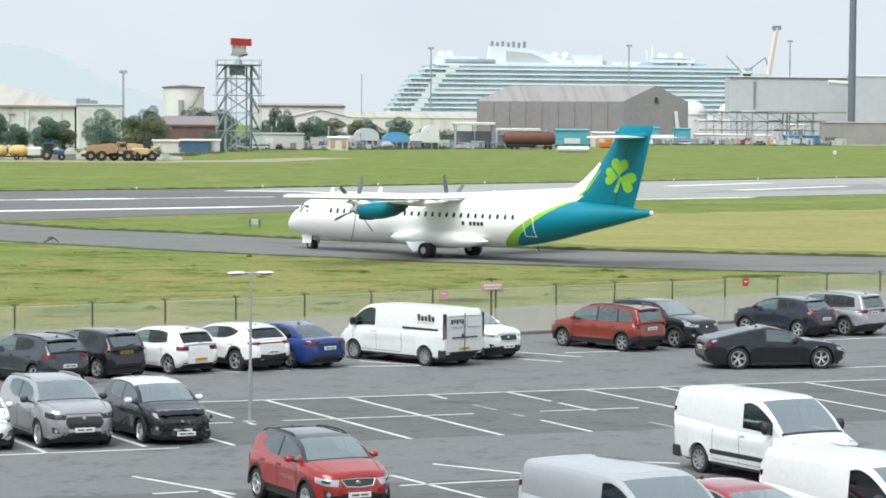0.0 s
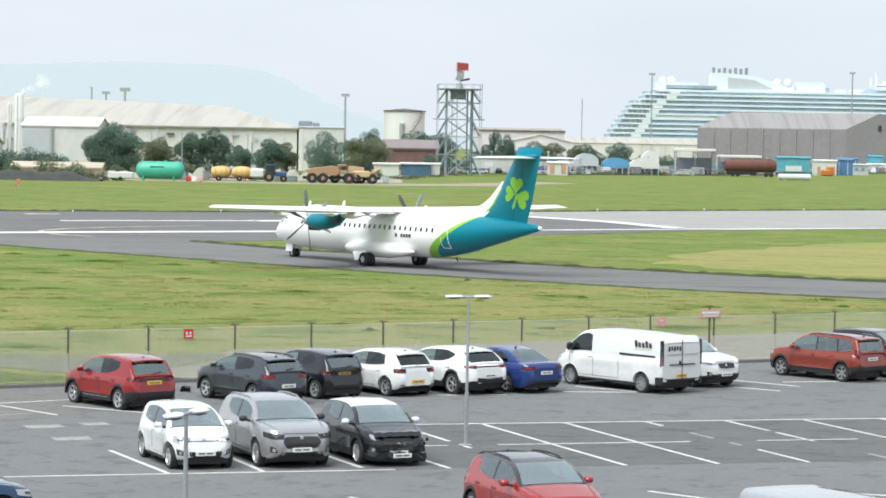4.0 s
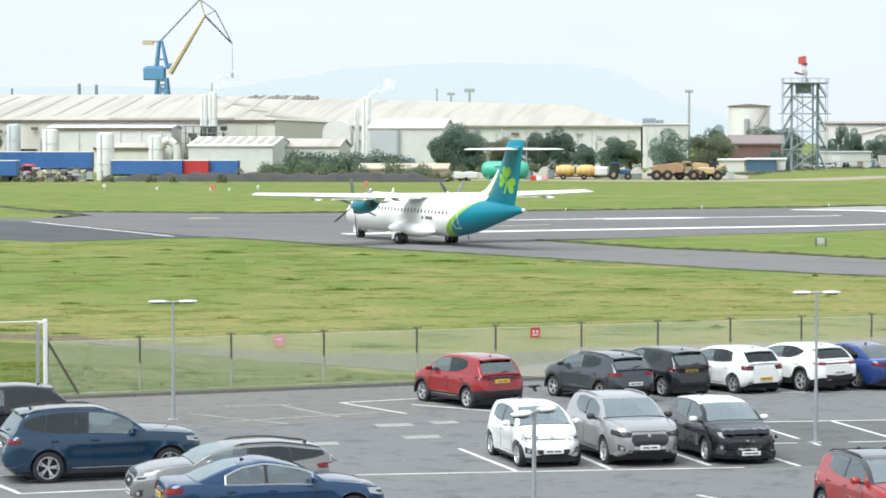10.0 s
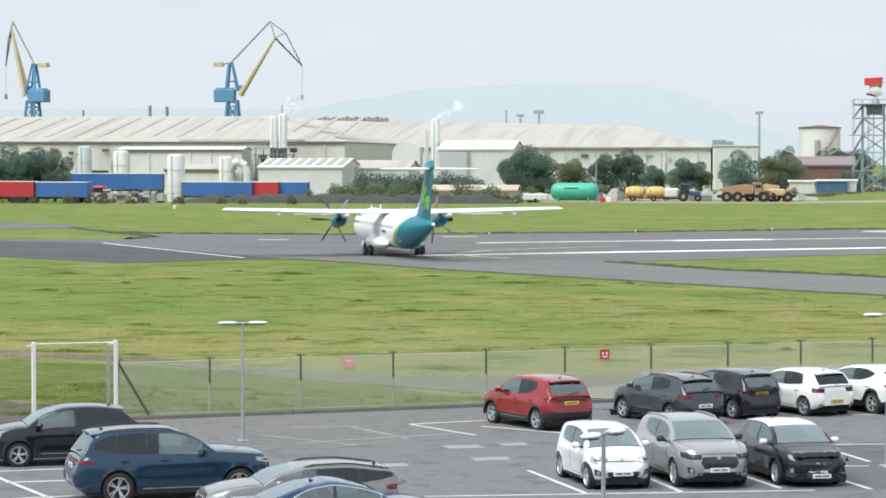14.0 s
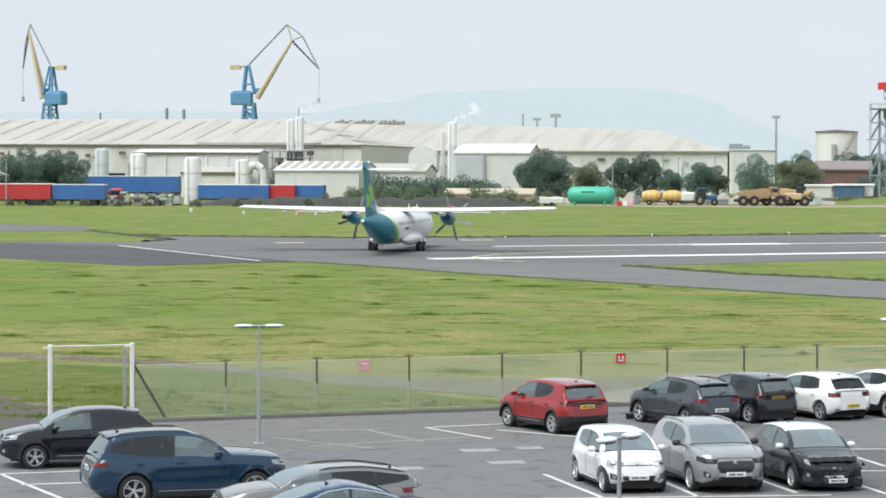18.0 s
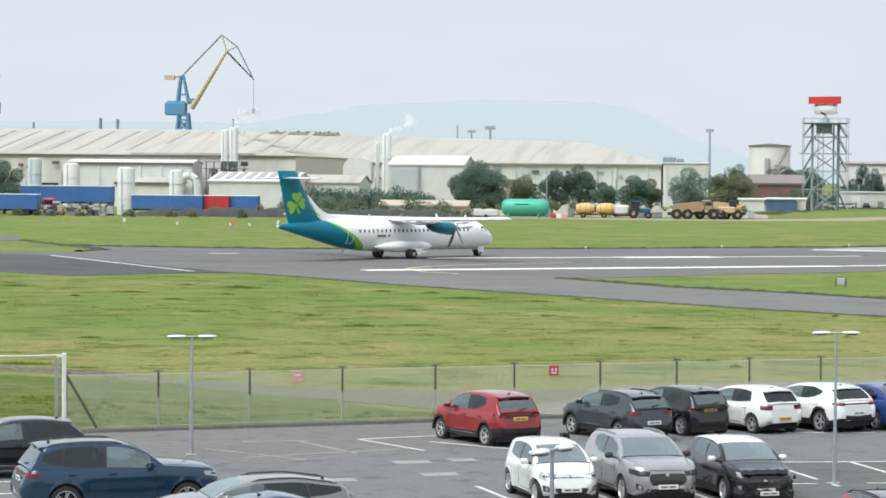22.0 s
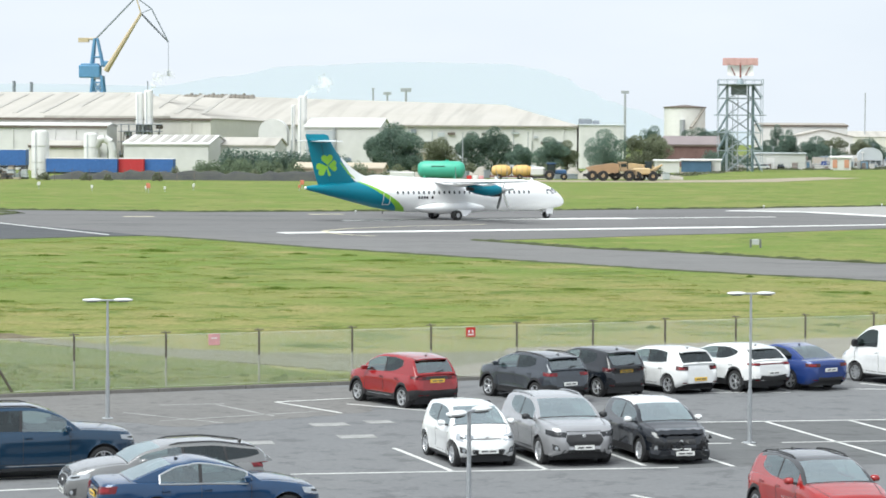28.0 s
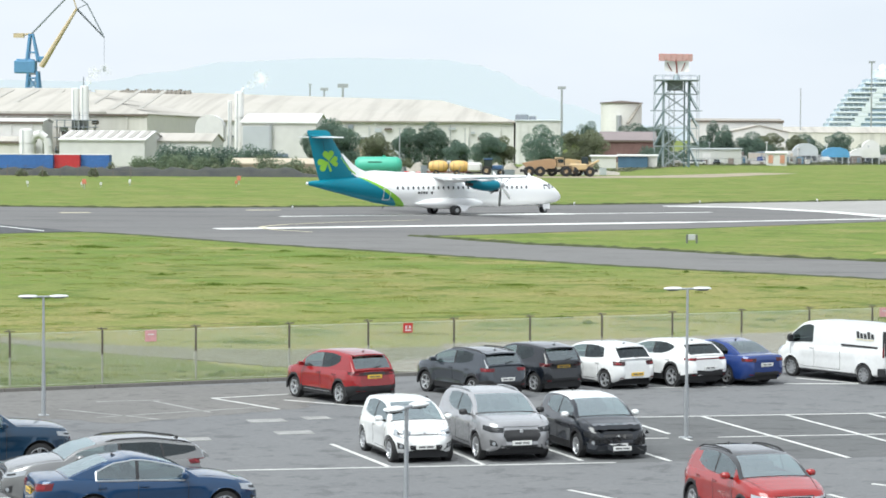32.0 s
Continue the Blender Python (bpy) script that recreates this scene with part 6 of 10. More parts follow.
for side in (1, -1):
    hub = part("propeller", Mesh().lathe([(.001, .62), (.1, .58), (.2, .42), (.28, .18), (.3, 0), (.3, -.1), (.001, -.1)], 18, "x"), A_GREY, plane, "dark six-bladed propeller", smooth=50, m=pose(3.42, side * 4.05, 2.69))
    for i in range(6):
        bl = Mesh()
        rr = []
        for r, cch, tw in ((.24, .11, 1.2), (.5, .17, 1.05), (.9, .24, .85), (1.4, .25, .66), (1.8, .2, .55), (1.95, .07, .5)):
            c, s_ = math.cos(tw), math.sin(tw)
            rr.append([(.15 + u * s_ + v * c, u * c - v * s_, r) for u, v in ((cch / 2, 0), (0, .03), (-cch / 2, 0), (0, -.03))])
        bl.loft(rr)
        part("blade", bl, PROP, hub, smooth=50, m=pose(0, 0, 0, i * 60, 0, 0))
    PROPS.append(hub)

# the airframe sits low on its legs
for ob in plane.children:
    if ob.name.split(".")[0] not in ("main_gear", "nose_gear", "propeller"):
        ob.location.z -= 0.15
        if ob.name.split(".")[0] in ("wing", "nacelle"):
            ob.location.x -= 0.15

# ---- fence, gate, signs and lamp posts ----
POST = mat("weathered_fence_post", (0.14, 0.12, 0.10), 0.85, 0.1, 3, 0.4)
WIRE = mat("galvanised_wire", (0.62, 0.65, 0.60), 0.6, 0.1, 4, 0.2)
GATE_W = mat("white_gate_paint", (0.78, 0.78, 0.77), 0.5, 0, 2, 0.12)
SIGN_R = mat("red_sign", (0.58, 0.03, 0.025), 0.5, 0, 5, 0.15)
SIGN_P = mat("faded_pink_sign", (0.70, 0.36, 0.36), 0.6, 0, 5, 0.2)
SIGN_W = mat("white_sign", (0.75, 0.74, 0.73), 0.5, 0, 5, 0.1)


def chain_link(width, height, step=0.06):
    """Crossing diagonal wires that fill a bay."""
    m = Mesh()
    n = int((width + height) / step)
    for i in range(1, n):
        u = i * step
        a, b = (min(u, width), max(0.0, u - width)), (max(0.0, u - height), min(u, height))
        for flip in (0, 1):
            p = [((width - x) if flip else x, z) for x, z in (a, b)]
            d = Vector((p[1][0] - p[0][0], 0, p[1][1] - p[0][1])).normalized()
            q = Vector((-d.z, 0, d.x)) * 0.003
            v = [Vector((p[0][0], 0, p[0][1] + 0.04)), Vector((p[1][0], 0, p[1][1] + 0.04))]
            m.add([v[0] - q, v[1] - q, v[1] + q, v[0] + q], [(0, 1, 2, 3)])
    for z in (0.06, height + 0.03):
        m.rod((0, 0, z), (width, 0, z), 0.006, seg=4)
    return m.data("wire_mesh", WIRE)


fence = thing("chain_link_fence", "tall wire mesh perimeter fence with dark posts", "fence", m=pose(FENCE0.x, FENCE0.y, 0, 0, 0, 28.5))
POSTS = [-3.02, 0.05, 3.17, 6.43, 9.8, 12.74, 16.03, 19.04, 21.97, 24.92, 27.9, 30.9, 33.76, 36.8, 39.81, 42.84, 45.93, 48.84, 51.84, 54.75, 58.0] + [61.0 + 3.0 * k for k in range(10)]
# each post is pale in its lower half and dark above
POST_P = mat("pale_lower_post", (0.40, 0.40, 0.36), 0.7, 0.1, 3, 0.3)
post_mesh = Mesh().box(0, 0, .5, 0.055, 0.055, 1.0, bevel=0.012).data("post", POST_P)
head_mesh = Mesh().box(0, 0, 1.39, 0.062, 0.062, 0.82, bevel=0.012).rod((0, 0, 1.78), (0.0, 0.12, 1.88), 0.026, 0.022, 6).rod((-0.17, 0, 1.84), (0.17, 0, 1.84), 0.02, seg=5).data("post_head", POST)
for a, b in zip(POSTS, POSTS[1:]):
    part("post", post_mesh, None, fence, "pale lower half of a post", m=pose(a, 0, 0))
    part("post_head", head_mesh, None, fence, "dark stained upper half of a post", m=pose(a, 0, 0))
    part("wire_mesh", chain_link(b - a, 1.72), None, fence, m=pose(a, 0, 0))
for k, z in enumerate((1.9, 1.99)):
    part("top_wire", Mesh().rod((-3, 0.03 + 0.1 * k, z - .1), (87.6, 0.03 + 0.1 * k, z - .1), 0.003, seg=4), POST, fence)


def fence_sign(name, s, z, w, h, material, label, rows, post=False):
    p = by_fence(s, -0.08)
    sg = thing(name, label, "sign", m=pose(p.x, p.y, 0, 0, 0, 28.5))
    part("panel", Mesh().box(0, 0, z, w, 0.02, h, bevel=0.006), material, sg)
    for k, (dx, dz, bw, bh) in enumerate(rows):
        part("lettering_bar", Mesh().box(dx, -0.013, z + dz, bw, 0.004, bh), SIGN_W, sg)
    if post:
        part("post", Mesh().box(0, 0.05, z / 2 + 0.1, 0.06, 0.05, z + 0.3), POST, sg)
    return sg


fence_sign("warning_sign", 14.21, 1.56, 0.36, 0.33, SIGN_R, "small red warning sign on the wire fence", [(-.07, .03, .07, .1), (.07, .03, .07, .1), (0, -.08, .24, .05)])
fence_sign("warning_sign", 4.82, 1.56, 0.40, 0.38, SIGN_P, "faded pink warning sign on the wire fence", [(0, .05, .2, .04)])
fence_sign("long_red_sign", 36.56, 1.86, 1.0, 0.3, SIGN_P, "long faded red sign with white bars on a post", [(0, .04, .84, .09), (0, -.08, .7, .05)], True)
fence_sign("warning_sign", 49.94, 1.62, 0.32, 0.32, SIGN_R, "small red sign hanging on the fence", [(0, .02, .16, .06)])
fence_sign("warning_sign", 34.24, 1.6, 0.4, 0.36, SIGN_P, "faded pink sign behind the white van", [(0, .05, .2, .04)])

gp = [by_fence(-5.75, 0), by_fence(-3.08, 0)]
gate = thing("gate_frame", "tall white steel gate frame, open", "gate", m=pose(gp[0].x, gp[0].y, 0, 0, 0, 28.5))
for x in (0, 2.67):
    part("gate_post", Mesh().box(x, 0, 1.23, 0.13, 0.13, 2.5, bevel=0.02), GATE_W, gate)
    part("hinge", Mesh().box(x - 0.12, -0.02, 2.38, 0.24, 0.06, 0.06), GATE_W, gate)
part("crossbar", Mesh().rod((0, 0, 2.42), (2.67, 0, 2.42), 0.022, seg=6), GATE_W, gate)
part("inner_post", Mesh().box(2.42, 0, 1.15, 0.09, 0.06, 2.3), STEEL, gate)
part("brace", Mesh().rod((2.75, 0, 1.75), (3.75, 0, 0.05), 0.045, seg=6), POST, gate, "dark slanting brace")


def lamp_post(x, y, h, turn, span):
    """A car-park lamp: tapered pole on a base, two flat heads on a short arm."""
    lp = thing("lamp_post", "galvanised car park lamp post with two flat heads", "lamp post", "car park lamps", pose(x, y, 0.012, 0, 0, turn))
    part("pole", Mesh().rod((0, 0, 0), (0, 0, h * 0.36), 0.062, 0.058, 12).rod((0, 0, h * 0.36), (0, 0, h), 0.045, 0.032, 12), STEEL, lp, smooth=40)
    part("base_plate", Mesh().box(0, 0, 0.02, 0.3, 0.3, 0.03, bevel=0.008), STEEL, lp)
    part("door", Mesh().box(0, -0.06, 0.7, 0.07, 0.02, 0.4, bevel=0.006), STEEL, lp)
    part("arm", Mesh().rod((-span * 0.2, 0, h + 0.01), (span * 0.2, 0, h + 0.01), 0.028, seg=8), STEEL, lp)
    for s in (1, -1):
        rg = []
        for u, w, t in ((0.13, .05, .03), (0.2, .1, .045), (0.3, .13, .05), (0.44, .12, .04), (0.5, .06, .02)):
            rg.append([(s * span * u, w * math.cos(math.tau * i / 10), h + 0.02 + t * math.sin(math.tau * i / 10)) for i in range(10)])
        hd = part("lamp_head", Mesh().loft(rg), mat("lamp_head_grey", (0.72, 0.73, 0.73), 0.4, 0.1, 3, 0.1), lp, "flat pale lamp head", smooth=45)
        part("lens", Mesh().box(s * span * 0.32, 0, h - 0.03, span * 0.2, 0.16, 0.02), GLASS, hd)
    return lp


lamp_post(3.39, 69.5, 4.08, 14, 1.32)
lamp_post(-15.11, 73.25, 3.47, 16, 1.44)
lamp_post(-2.46, 40.0, 3.93, 66, 1.3)

# small runway board on the grass
rb = thing("runway_board", "small grey runway distance board on legs", "sign", m=pose(9.0, 179.0, ground_z(179), 0, 0, -5))
part("panel", Mesh().box(0, 0, 0.42, 0.5, 0.06, 0.4, bevel=0.02), A_GREY, rb, "pale grey face")
for x in (-.34, .34):
    part("leg", Mesh().box(x, 0, .3, .13, .13, .62, bevel=.02), mat("board_grey", (0.14, 0.145, 0.15), 0.6, 0, 3, 0.3), rb, "dark side post")

# ---- beyond the field: works, harbour and hills ----
OFFW = mat("off_white_cladding", (0.65, 0.645, 0.625), 0.65, 0, 0.06, 0.12)


def streaked(name, pale, dark, wide):
    """Sheet roofing with rusty and pale runs down the slope and dull patches."""
    m = mat(name, pale, 0.85, 0, 0.05, 0.2, tint=dark, spec=0.2)
    n, l = m.node_tree.nodes, m.node_tree.links
    co, mp, tex, mix = n.new("ShaderNodeTexCoord"), n.new("ShaderNodeMapping"), n.new("ShaderNodeTexNoise"), n.new("ShaderNodeMix")
    mp.inputs["Scale"].default_value = (1.0, 0.03, 0.03)
    tex.inputs["Scale"].default_value, tex.inputs["Detail"].default_value = wide, 6
    span = n.new("ShaderNodeMapRange")
    span.inputs[1].default_value, span.inputs[2].default_value, span.inputs[4].default_value = 0.48, 0.66, 0.55
    mix.data_type = "RGBA"
    mix.inputs[7].default_value = (*[c * .72 for c in dark], 1)
    b = n["Principled BSDF"]
    base = b.inputs["Base Color"].links[0].from_socket
    l.new(co.outputs["Object"], mp.inputs[0])
    l.new(mp.outputs[0], tex.inputs["Vector"])
    l.new(tex.outputs["Fac"], span.inputs[0])
    l.new(span.outputs[0], mix.inputs[0])
    l.new(base, mix.inputs[6])
    l.new(mix.outputs[2], b.inputs["Base Color"])
    return m


ROOFC = streaked("weathered_pale_roof", (0.445, 0.42, 0.385), (0.405, 0.38, 0.34), 0.35)
CREAM = streaked("cream_cladding", (0.67, 0.645, 0.605), (0.61, 0.585, 0.545), 0.25)
ROOFD = mat("dark_roof_strip", (0.36, 0.33, 0.29), 0.8, 0, 0.05, 0.3)
ROOFL = mat("dull_rooflight", (0.40, 0.38, 0.345), 0.7, 0, 0.08, 0.25)
GUTTER = mat("dark_gutter", (0.14, 0.11, 0.09), 0.7, 0, 0.3, 0.3)
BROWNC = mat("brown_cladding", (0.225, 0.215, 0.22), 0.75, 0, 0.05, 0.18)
BROWNR = streaked("brown_sheet_roof", (0.275, 0.265, 0.265), (0.26, 0.25, 0.248), 0.5)
GREYC = mat("grey_cladding", (0.47, 0.50, 0.52), 0.7, 0, 0.04, 0.1)
BRICK = mat("dull_red_brick", (0.19, 0.115, 0.105), 0.9, 0, 0.4, 0.3)
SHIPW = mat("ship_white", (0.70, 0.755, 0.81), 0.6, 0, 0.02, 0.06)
SHIPB = mat("ship_blue_glass", (0.40, 0.53, 0.66), 0.25, 0, 0.04, 0.4)
CRANE_B = mat("crane_blue", (0.11, 0.28, 0.48), 0.6, 0, 0.1, 0.2)
CRANE_Y = mat("crane_buff", (0.58, 0.47, 0.31), 0.6, 0, 0.1, 0.2)
CRANE_G = mat("crane_grey", (0.26, 0.29, 0.32), 0.6, 0.2, 0.1, 0.2)
GTANK = mat("mint_green_tank", (0.06, 0.42, 0.29), 0.45, 0, 0.5, 0.15)
TIPPER = mat("dusty_tipper", (0.46, 0.33, 0.20), 0.8, 0, 0.7, 0.4)
YELL = mat("plant_yellow", (0.60, 0.42, 0.20), 0.75, 0, 0.9, 0.3, tint=(0.42, 0.33, 0.22))
TRACT = mat("tractor_blue", (0.04, 0.11, 0.24), 0.4, 0, 0.8, 0.3)
TRL_B = mat("trailer_blue", (0.045, 0.145, 0.40), 0.5, 0, 0.25, 0.25)
TRL_R = mat("trailer_red", (0.50, 0.035, 0.04), 0.5, 0, 0.25, 0.2)


def leafage(name, color):
    """Leaves that let part of the light through, each clump of its own shade."""
    m = mat(name, color, 0.9, 0, 0.35, 0.25, vary=0.15, spec=0.05)
    n, l = m.node_tree.nodes, m.node_tree.links
    b, out = n["Principled BSDF"], n["Material Output"]
    base = b.inputs["Base Color"].links[0].from_socket
    geo, hue, rng = n.new("ShaderNodeNewGeometry"), n.new("ShaderNodeHueSaturation"), n.new("ShaderNodeMapRange")
    rng.inputs[3].default_value, rng.inputs[4].default_value = 0.82, 1.18
    l.new(geo.outputs["Random Per Island"], rng.inputs[0])
    l.new(rng.outputs[0], hue.inputs["Value"])
    l.new(base, hue.inputs["Color"])
    l.new(hue.outputs[0], b.inputs["Base Color"])
    thin, both = n.new("ShaderNodeBsdfTranslucent"), n.new("ShaderNodeMixShader")
    both.inputs[0].default_value = 0.45
    l.new(hue.outputs[0], thin.inputs["Color"])
    l.new(b.outputs[0], both.inputs[1])
    l.new(thin.outputs[0], both.inputs[2])
    l.new(both.outputs[0], out.inputs["Surface"])
    return m


# leaf colours lifted paler to carry the distance haze
LEAF = leafage("tree_leaves", (0.205, 0.26, 0.175))
LEAF_D = leafage("dark_tree_leaves", (0.18, 0.255, 0.205))
LEAF_O = leafage("olive_tree_leaves", (0.225, 0.25, 0.165))
BARK = mat("bark", (0.09, 0.07, 0.05), 0.9, 0, 2, 0.4)
TAN = mat("tan_sheet", (0.50, 0.43, 0.33), 0.8, 0, 0.2, 0.2)
SKYBLUE = mat("sky_blue_tarp", (0.10, 0.32, 0.55), 0.5, 0, 0.4, 0.25)
RUST = mat("rusty_red", (0.22, 0.055, 0.04), 0.8, 0, 0.4, 0.5)
DARKW = mat("dark_opening", (0.03, 0.032, 0.036), 0.7, 0, 0.3, 0.3)
GZ = 1.0


def hall(name, label, x0, x1, y0, y1, eave, ridge, wall, roof, along="x", base=GZ, bays=0, strips=0, doors=(), category="building", gutter=True, hip=False, hip_end=0.0):
    """A works building with pitched roof. along: the ridge's direction. doors: (from, to, height) along the front, as shares of its length."""
    b = thing(name, label, category, m=pose((x0 + x1) / 2, (y0 + y1) / 2, base))
    hx, hy, e, r = (x1 - x0) / 2, (y1 - y0) / 2, eave - base, ridge - base
    part("wall", Mesh().box(0, -hy + .15, e / 2, hx * 2, .3, e), wall, b)
    part("wall", Mesh().box(0, hy - .15, e / 2, hx * 2, .3, e), wall, b)
    for s in (1, -1):
        w = Mesh().box(s * (hx - .15), 0, e / 2, .3, hy * 2 - .6, e)
        if along == "x" and not (hip_end and s > 0):
            w.slab([(s * (hx - .3), -hy, e), (s * (hx - .3), hy, e), (s * (hx - .3), 0, r - .05)], (s * .3, 0, 0))
        part("wall", w, wall, b)
    if along == "x":
        for s in (1, -1):
            part("roof", Mesh().slab([(-hx - .3, s * (hy + .3), e), (hx + .3, s * (hy + .3), e), (hx + .3 - hip_end, 0, r), (-hx - .3, 0, r)], (0, 0, .25)), roof, b)
        if hip_end:
            part("roof", Mesh().slab([(hx + .3, -hy - .3, e), (hx + .3, hy + .3, e), (hx + .3 - hip_end, 0, r)], (0, 0, .25)), roof, b)
        for k in range(strips):
            x = -hx + (k + .5) * 2 * hx / strips
            part("rooflight", Mesh().slab([(x - .55, -hy * .85, e + (r - e) * .15 + .27), (x + .55, -hy * .85, e + (r - e) * .15 + .27), (x + .55, -hy * .1, e + (r - e) * .9 + .27), (x - .55, -hy * .1, e + (r - e) * .9 + .27)], (0, 0, .12)), ROOFL, b)
    else:
        part("gable" if not hip else "roof", Mesh().slab([(-hx, -hy - .3 * hip, e), (hx, -hy - .3 * hip, e), (0, -hy * (.35 if hip else 1), r - .05)], (0, .3 * (not hip), .25 * hip)), wall if not hip else roof, b)
        part("gable", Mesh().slab([(-hx, hy - .3, e), (hx, hy - .3, e), (0, hy - .3, r - .05)], (0, .3, 0)), wall, b)
        for s in (1, -1):
            part("roof", Mesh().slab([(s * (hx + .3), -hy - .3, e), (0, -hy * .35 if hip else -hy - .3, r), (0, hy + .3, r), (s * (hx + .3), hy + .3, e)], (0, 0, .25)), roof, b)
    if gutter:
        part("gutter", Mesh().box(0, -hy - .2, e - .1, hx * 2 + .4, .35, .45), GUTTER, b)
    for k in range(bays):
        x = -hx + (k + .5) * 2 * hx / bays
        part("pilaster", Mesh().box(x, -hy - .12, e / 2 - .2, .35, .25, e - .5), wall, b)
    for a, c, h in doors:
        part("door", Mesh().box(-hx + (a + c) * hx, -hy - .05, h / 2, (c - a) * 2 * hx, .25, h), DARKW, b)
    return b


def silo(name, label, x, y, r, top, material=OFFW, dome=True, base=GZ, category="silo"):
    s = thing(name, label, category, m=pose(x, y, base))
    h = top - base
    part("shell", Mesh().lathe([(r, 0), (r, h - r * .35), (r * .85, h - r * .12), (r * .4, h), (.001, h)] if dome else [(r, 0), (r, h), (.001, h)], 24), material, s, smooth=40)
    part("ladder", Mesh().box(-r * .3, -r - .06, h / 2, .16, .08, h * .95), GREYC, s)
    for k in (.33, .66):
        part("hoop", Mesh().lathe([(r, h * k), (r + .06, h * k), (r + .06, h * k + .15), (r, h * k + .15)], 24), material, s)
    return s


def tree(x, y, top, width, material, seed, base=GZ, stem=0.35):
    """Tapered trunk and limbs under a crown of many small leaf clumps in uneven lumps."""
    rg = random.Random(seed)
    h = top - base
    t = thing("tree", "leafy deciduous tree with an uneven crown", "tree", "trees", pose(x, y, base))
    trunk = Mesh().rod((0, 0, 0), (.1, 0, h * .45), .03 * h + .08, .02 * h, 9)
    lumps = []
    n = 14
    for i in range(n):
        a = rg.random() * math.tau
        d = width * .5 * (0.25 + .6 * rg.random())
        z = h * (0.16 + .62 * rg.random())
        p = Vector((d * math.cos(a), d * .8 * math.sin(a), z))
        lumps.append((p, width * (.17 + .11 * rg.random()), h * (.12 + .07 * rg.random())))
        trunk.rod((.1, 0, h * (.2 + .2 * rg.random())), p, .012 * h, .004 * h, 5)
    lumps.append((Vector((0, 0, h * .84)), width * .22, h * .16))
    lumps.append((Vector((0, 0, h * .5)), width * .34, h * .28))
    lumps.append((Vector((0, 0, h * .25)), width * .36, h * .2))
    part("trunk", trunk, BARK, t)
    crown = Mesh()
    for p, rw, rh in lumps:
        for k in range(900):
            u = Vector((rg.gauss(0, 1), rg.gauss(0, 1), rg.gauss(0, 1))).normalized() * (.55 + .47 * rg.random() ** .7)
            c = p + Vector((u.x * rw, u.y * rw, u.z * rh))
            s = (.07 + .07 * rg.random()) * (0.6 + width / 16)
            e1 = Vector((rg.gauss(0, 1), rg.gauss(0, 1), rg.gauss(0, 1))).normalized() * s
            e2 = e1.cross(Vector((rg.gauss(0, 1), rg.gauss(0, 1), rg.gauss(0, 1)))).normalized() * s * .8
            crown.add([c - e1, c + e2, c + e1, c - e2], [(0, 1, 2, 3)])
    part("crown", crown, material, t)
    return t


def bushes(name, label, spots, material, seed):
    """A run of scrub as one mass of small leaf clumps."""
    rg, m = random.Random(seed), Mesh()
    for x, y, w, h, base in spots:
        for k in range(int(200 * w * h / 4) + 80):
            u = Vector((rg.gauss(0, 1), rg.gauss(0, 1), abs(rg.gauss(0, 1)))).normalized() * (.5 + .5 * rg.random())
            c = Vector((x + u.x * w / 2, y + u.y * w / 3, base + u.z * h))
            s = .09 + .1 * rg.random()
            e1 = Vector((rg.gauss(0, 1), rg.gauss(0, 1), rg.gauss(0, 1))).normalized() * s
            e2 = e1.cross(Vector((rg.gauss(0, 1), rg.gauss(0, 1), rg.gauss(0, 1)))).normalized() * s
            m.add([c - e1, c + e2, c + e1, c - e2], [(0, 1, 2, 3)])
    return solo(name, m, material, label, "bush", kind="stuff")


# works halls
wh = hall("works_hall", "long cream works hall with a dark gutter", -227.3, -92.3, 560, 660, 12.3, 18.8, CREAM, ROOFC, bays=15, strips=22, doors=((.55, .6, 5), (.72, .76, 4)), hip_end=26)
hall("works_annexe", "cream annexe with a white fascia before the works hall", -140.4, -112.8, 546, 557, 10.5, 11.1, OFFW, OFFW, bays=6, doors=((.1, .14, 4), (.3, .34, 3), (.6, .68, 3)))
hall("lean_to_shed", "low cream lean-to with a dark roof edge", -128.0, -114.0, 538, 545, 6.2, 7.2, CREAM, ROOFC)
part("cross_roof", Mesh().slab([(30.0, -50.4, 11.45), (58.5, -50.4, 11.45), (44.0, -14, 16.9)], (0, 0, .5)), ROOFC, wh, "low cross roof over the hall")
gh = thing("works_hall", "great pale works hall with a hipped roof", "building", m=pose(0, 640, GZ))
gx0, gx1, ge = -114.5, -12.3, 11.4 - GZ
rx0, rx1, rz0, rz1 = -133.7, -34.8, 20.3 - GZ, 17.7 - GZ
part("wall", Mesh().box((gx0 + gx1) / 2, .2, ge / 2, gx1 - gx0, .4, ge), OFFW, gh)
part("wall", Mesh().box(gx1 - .2, 80, ge / 2, .4, 160, ge), OFFW, gh)
part("wall", Mesh().box(gx0 + .2, 80, ge / 2, .4, 160, ge), OFFW, gh)
part("wall", Mesh().box((gx0 + gx1) / 2, 159.8, ge / 2, gx1 - gx0, .4, ge), OFFW, gh)
part("roof", Mesh().slab([(gx0, -.5, ge), (gx1 + .5, -.5, ge), (rx1, 80, rz1), (rx0, 80, rz0)], (0, 0, .3)), ROOFC, gh)
part("roof", Mesh().slab([(gx1 + .5, -.5, ge), (gx1 + .5, 160, ge), (rx1, 80, rz1)], (0, 0, .3)), ROOFC, gh)
part("roof", Mesh().slab([(gx0, 160, ge), (gx1 + .5, 160, ge), (rx1, 80, rz1), (rx0, 80, rz0)], (0, 0, .3)), ROOFC, gh)
for k in range(13):
    u = (k + .5) / 13
    part("pilaster", Mesh().box(gx0 + (gx1 - gx0) * u, -.2, ge / 2, .4, .4, ge), OFFW, gh)
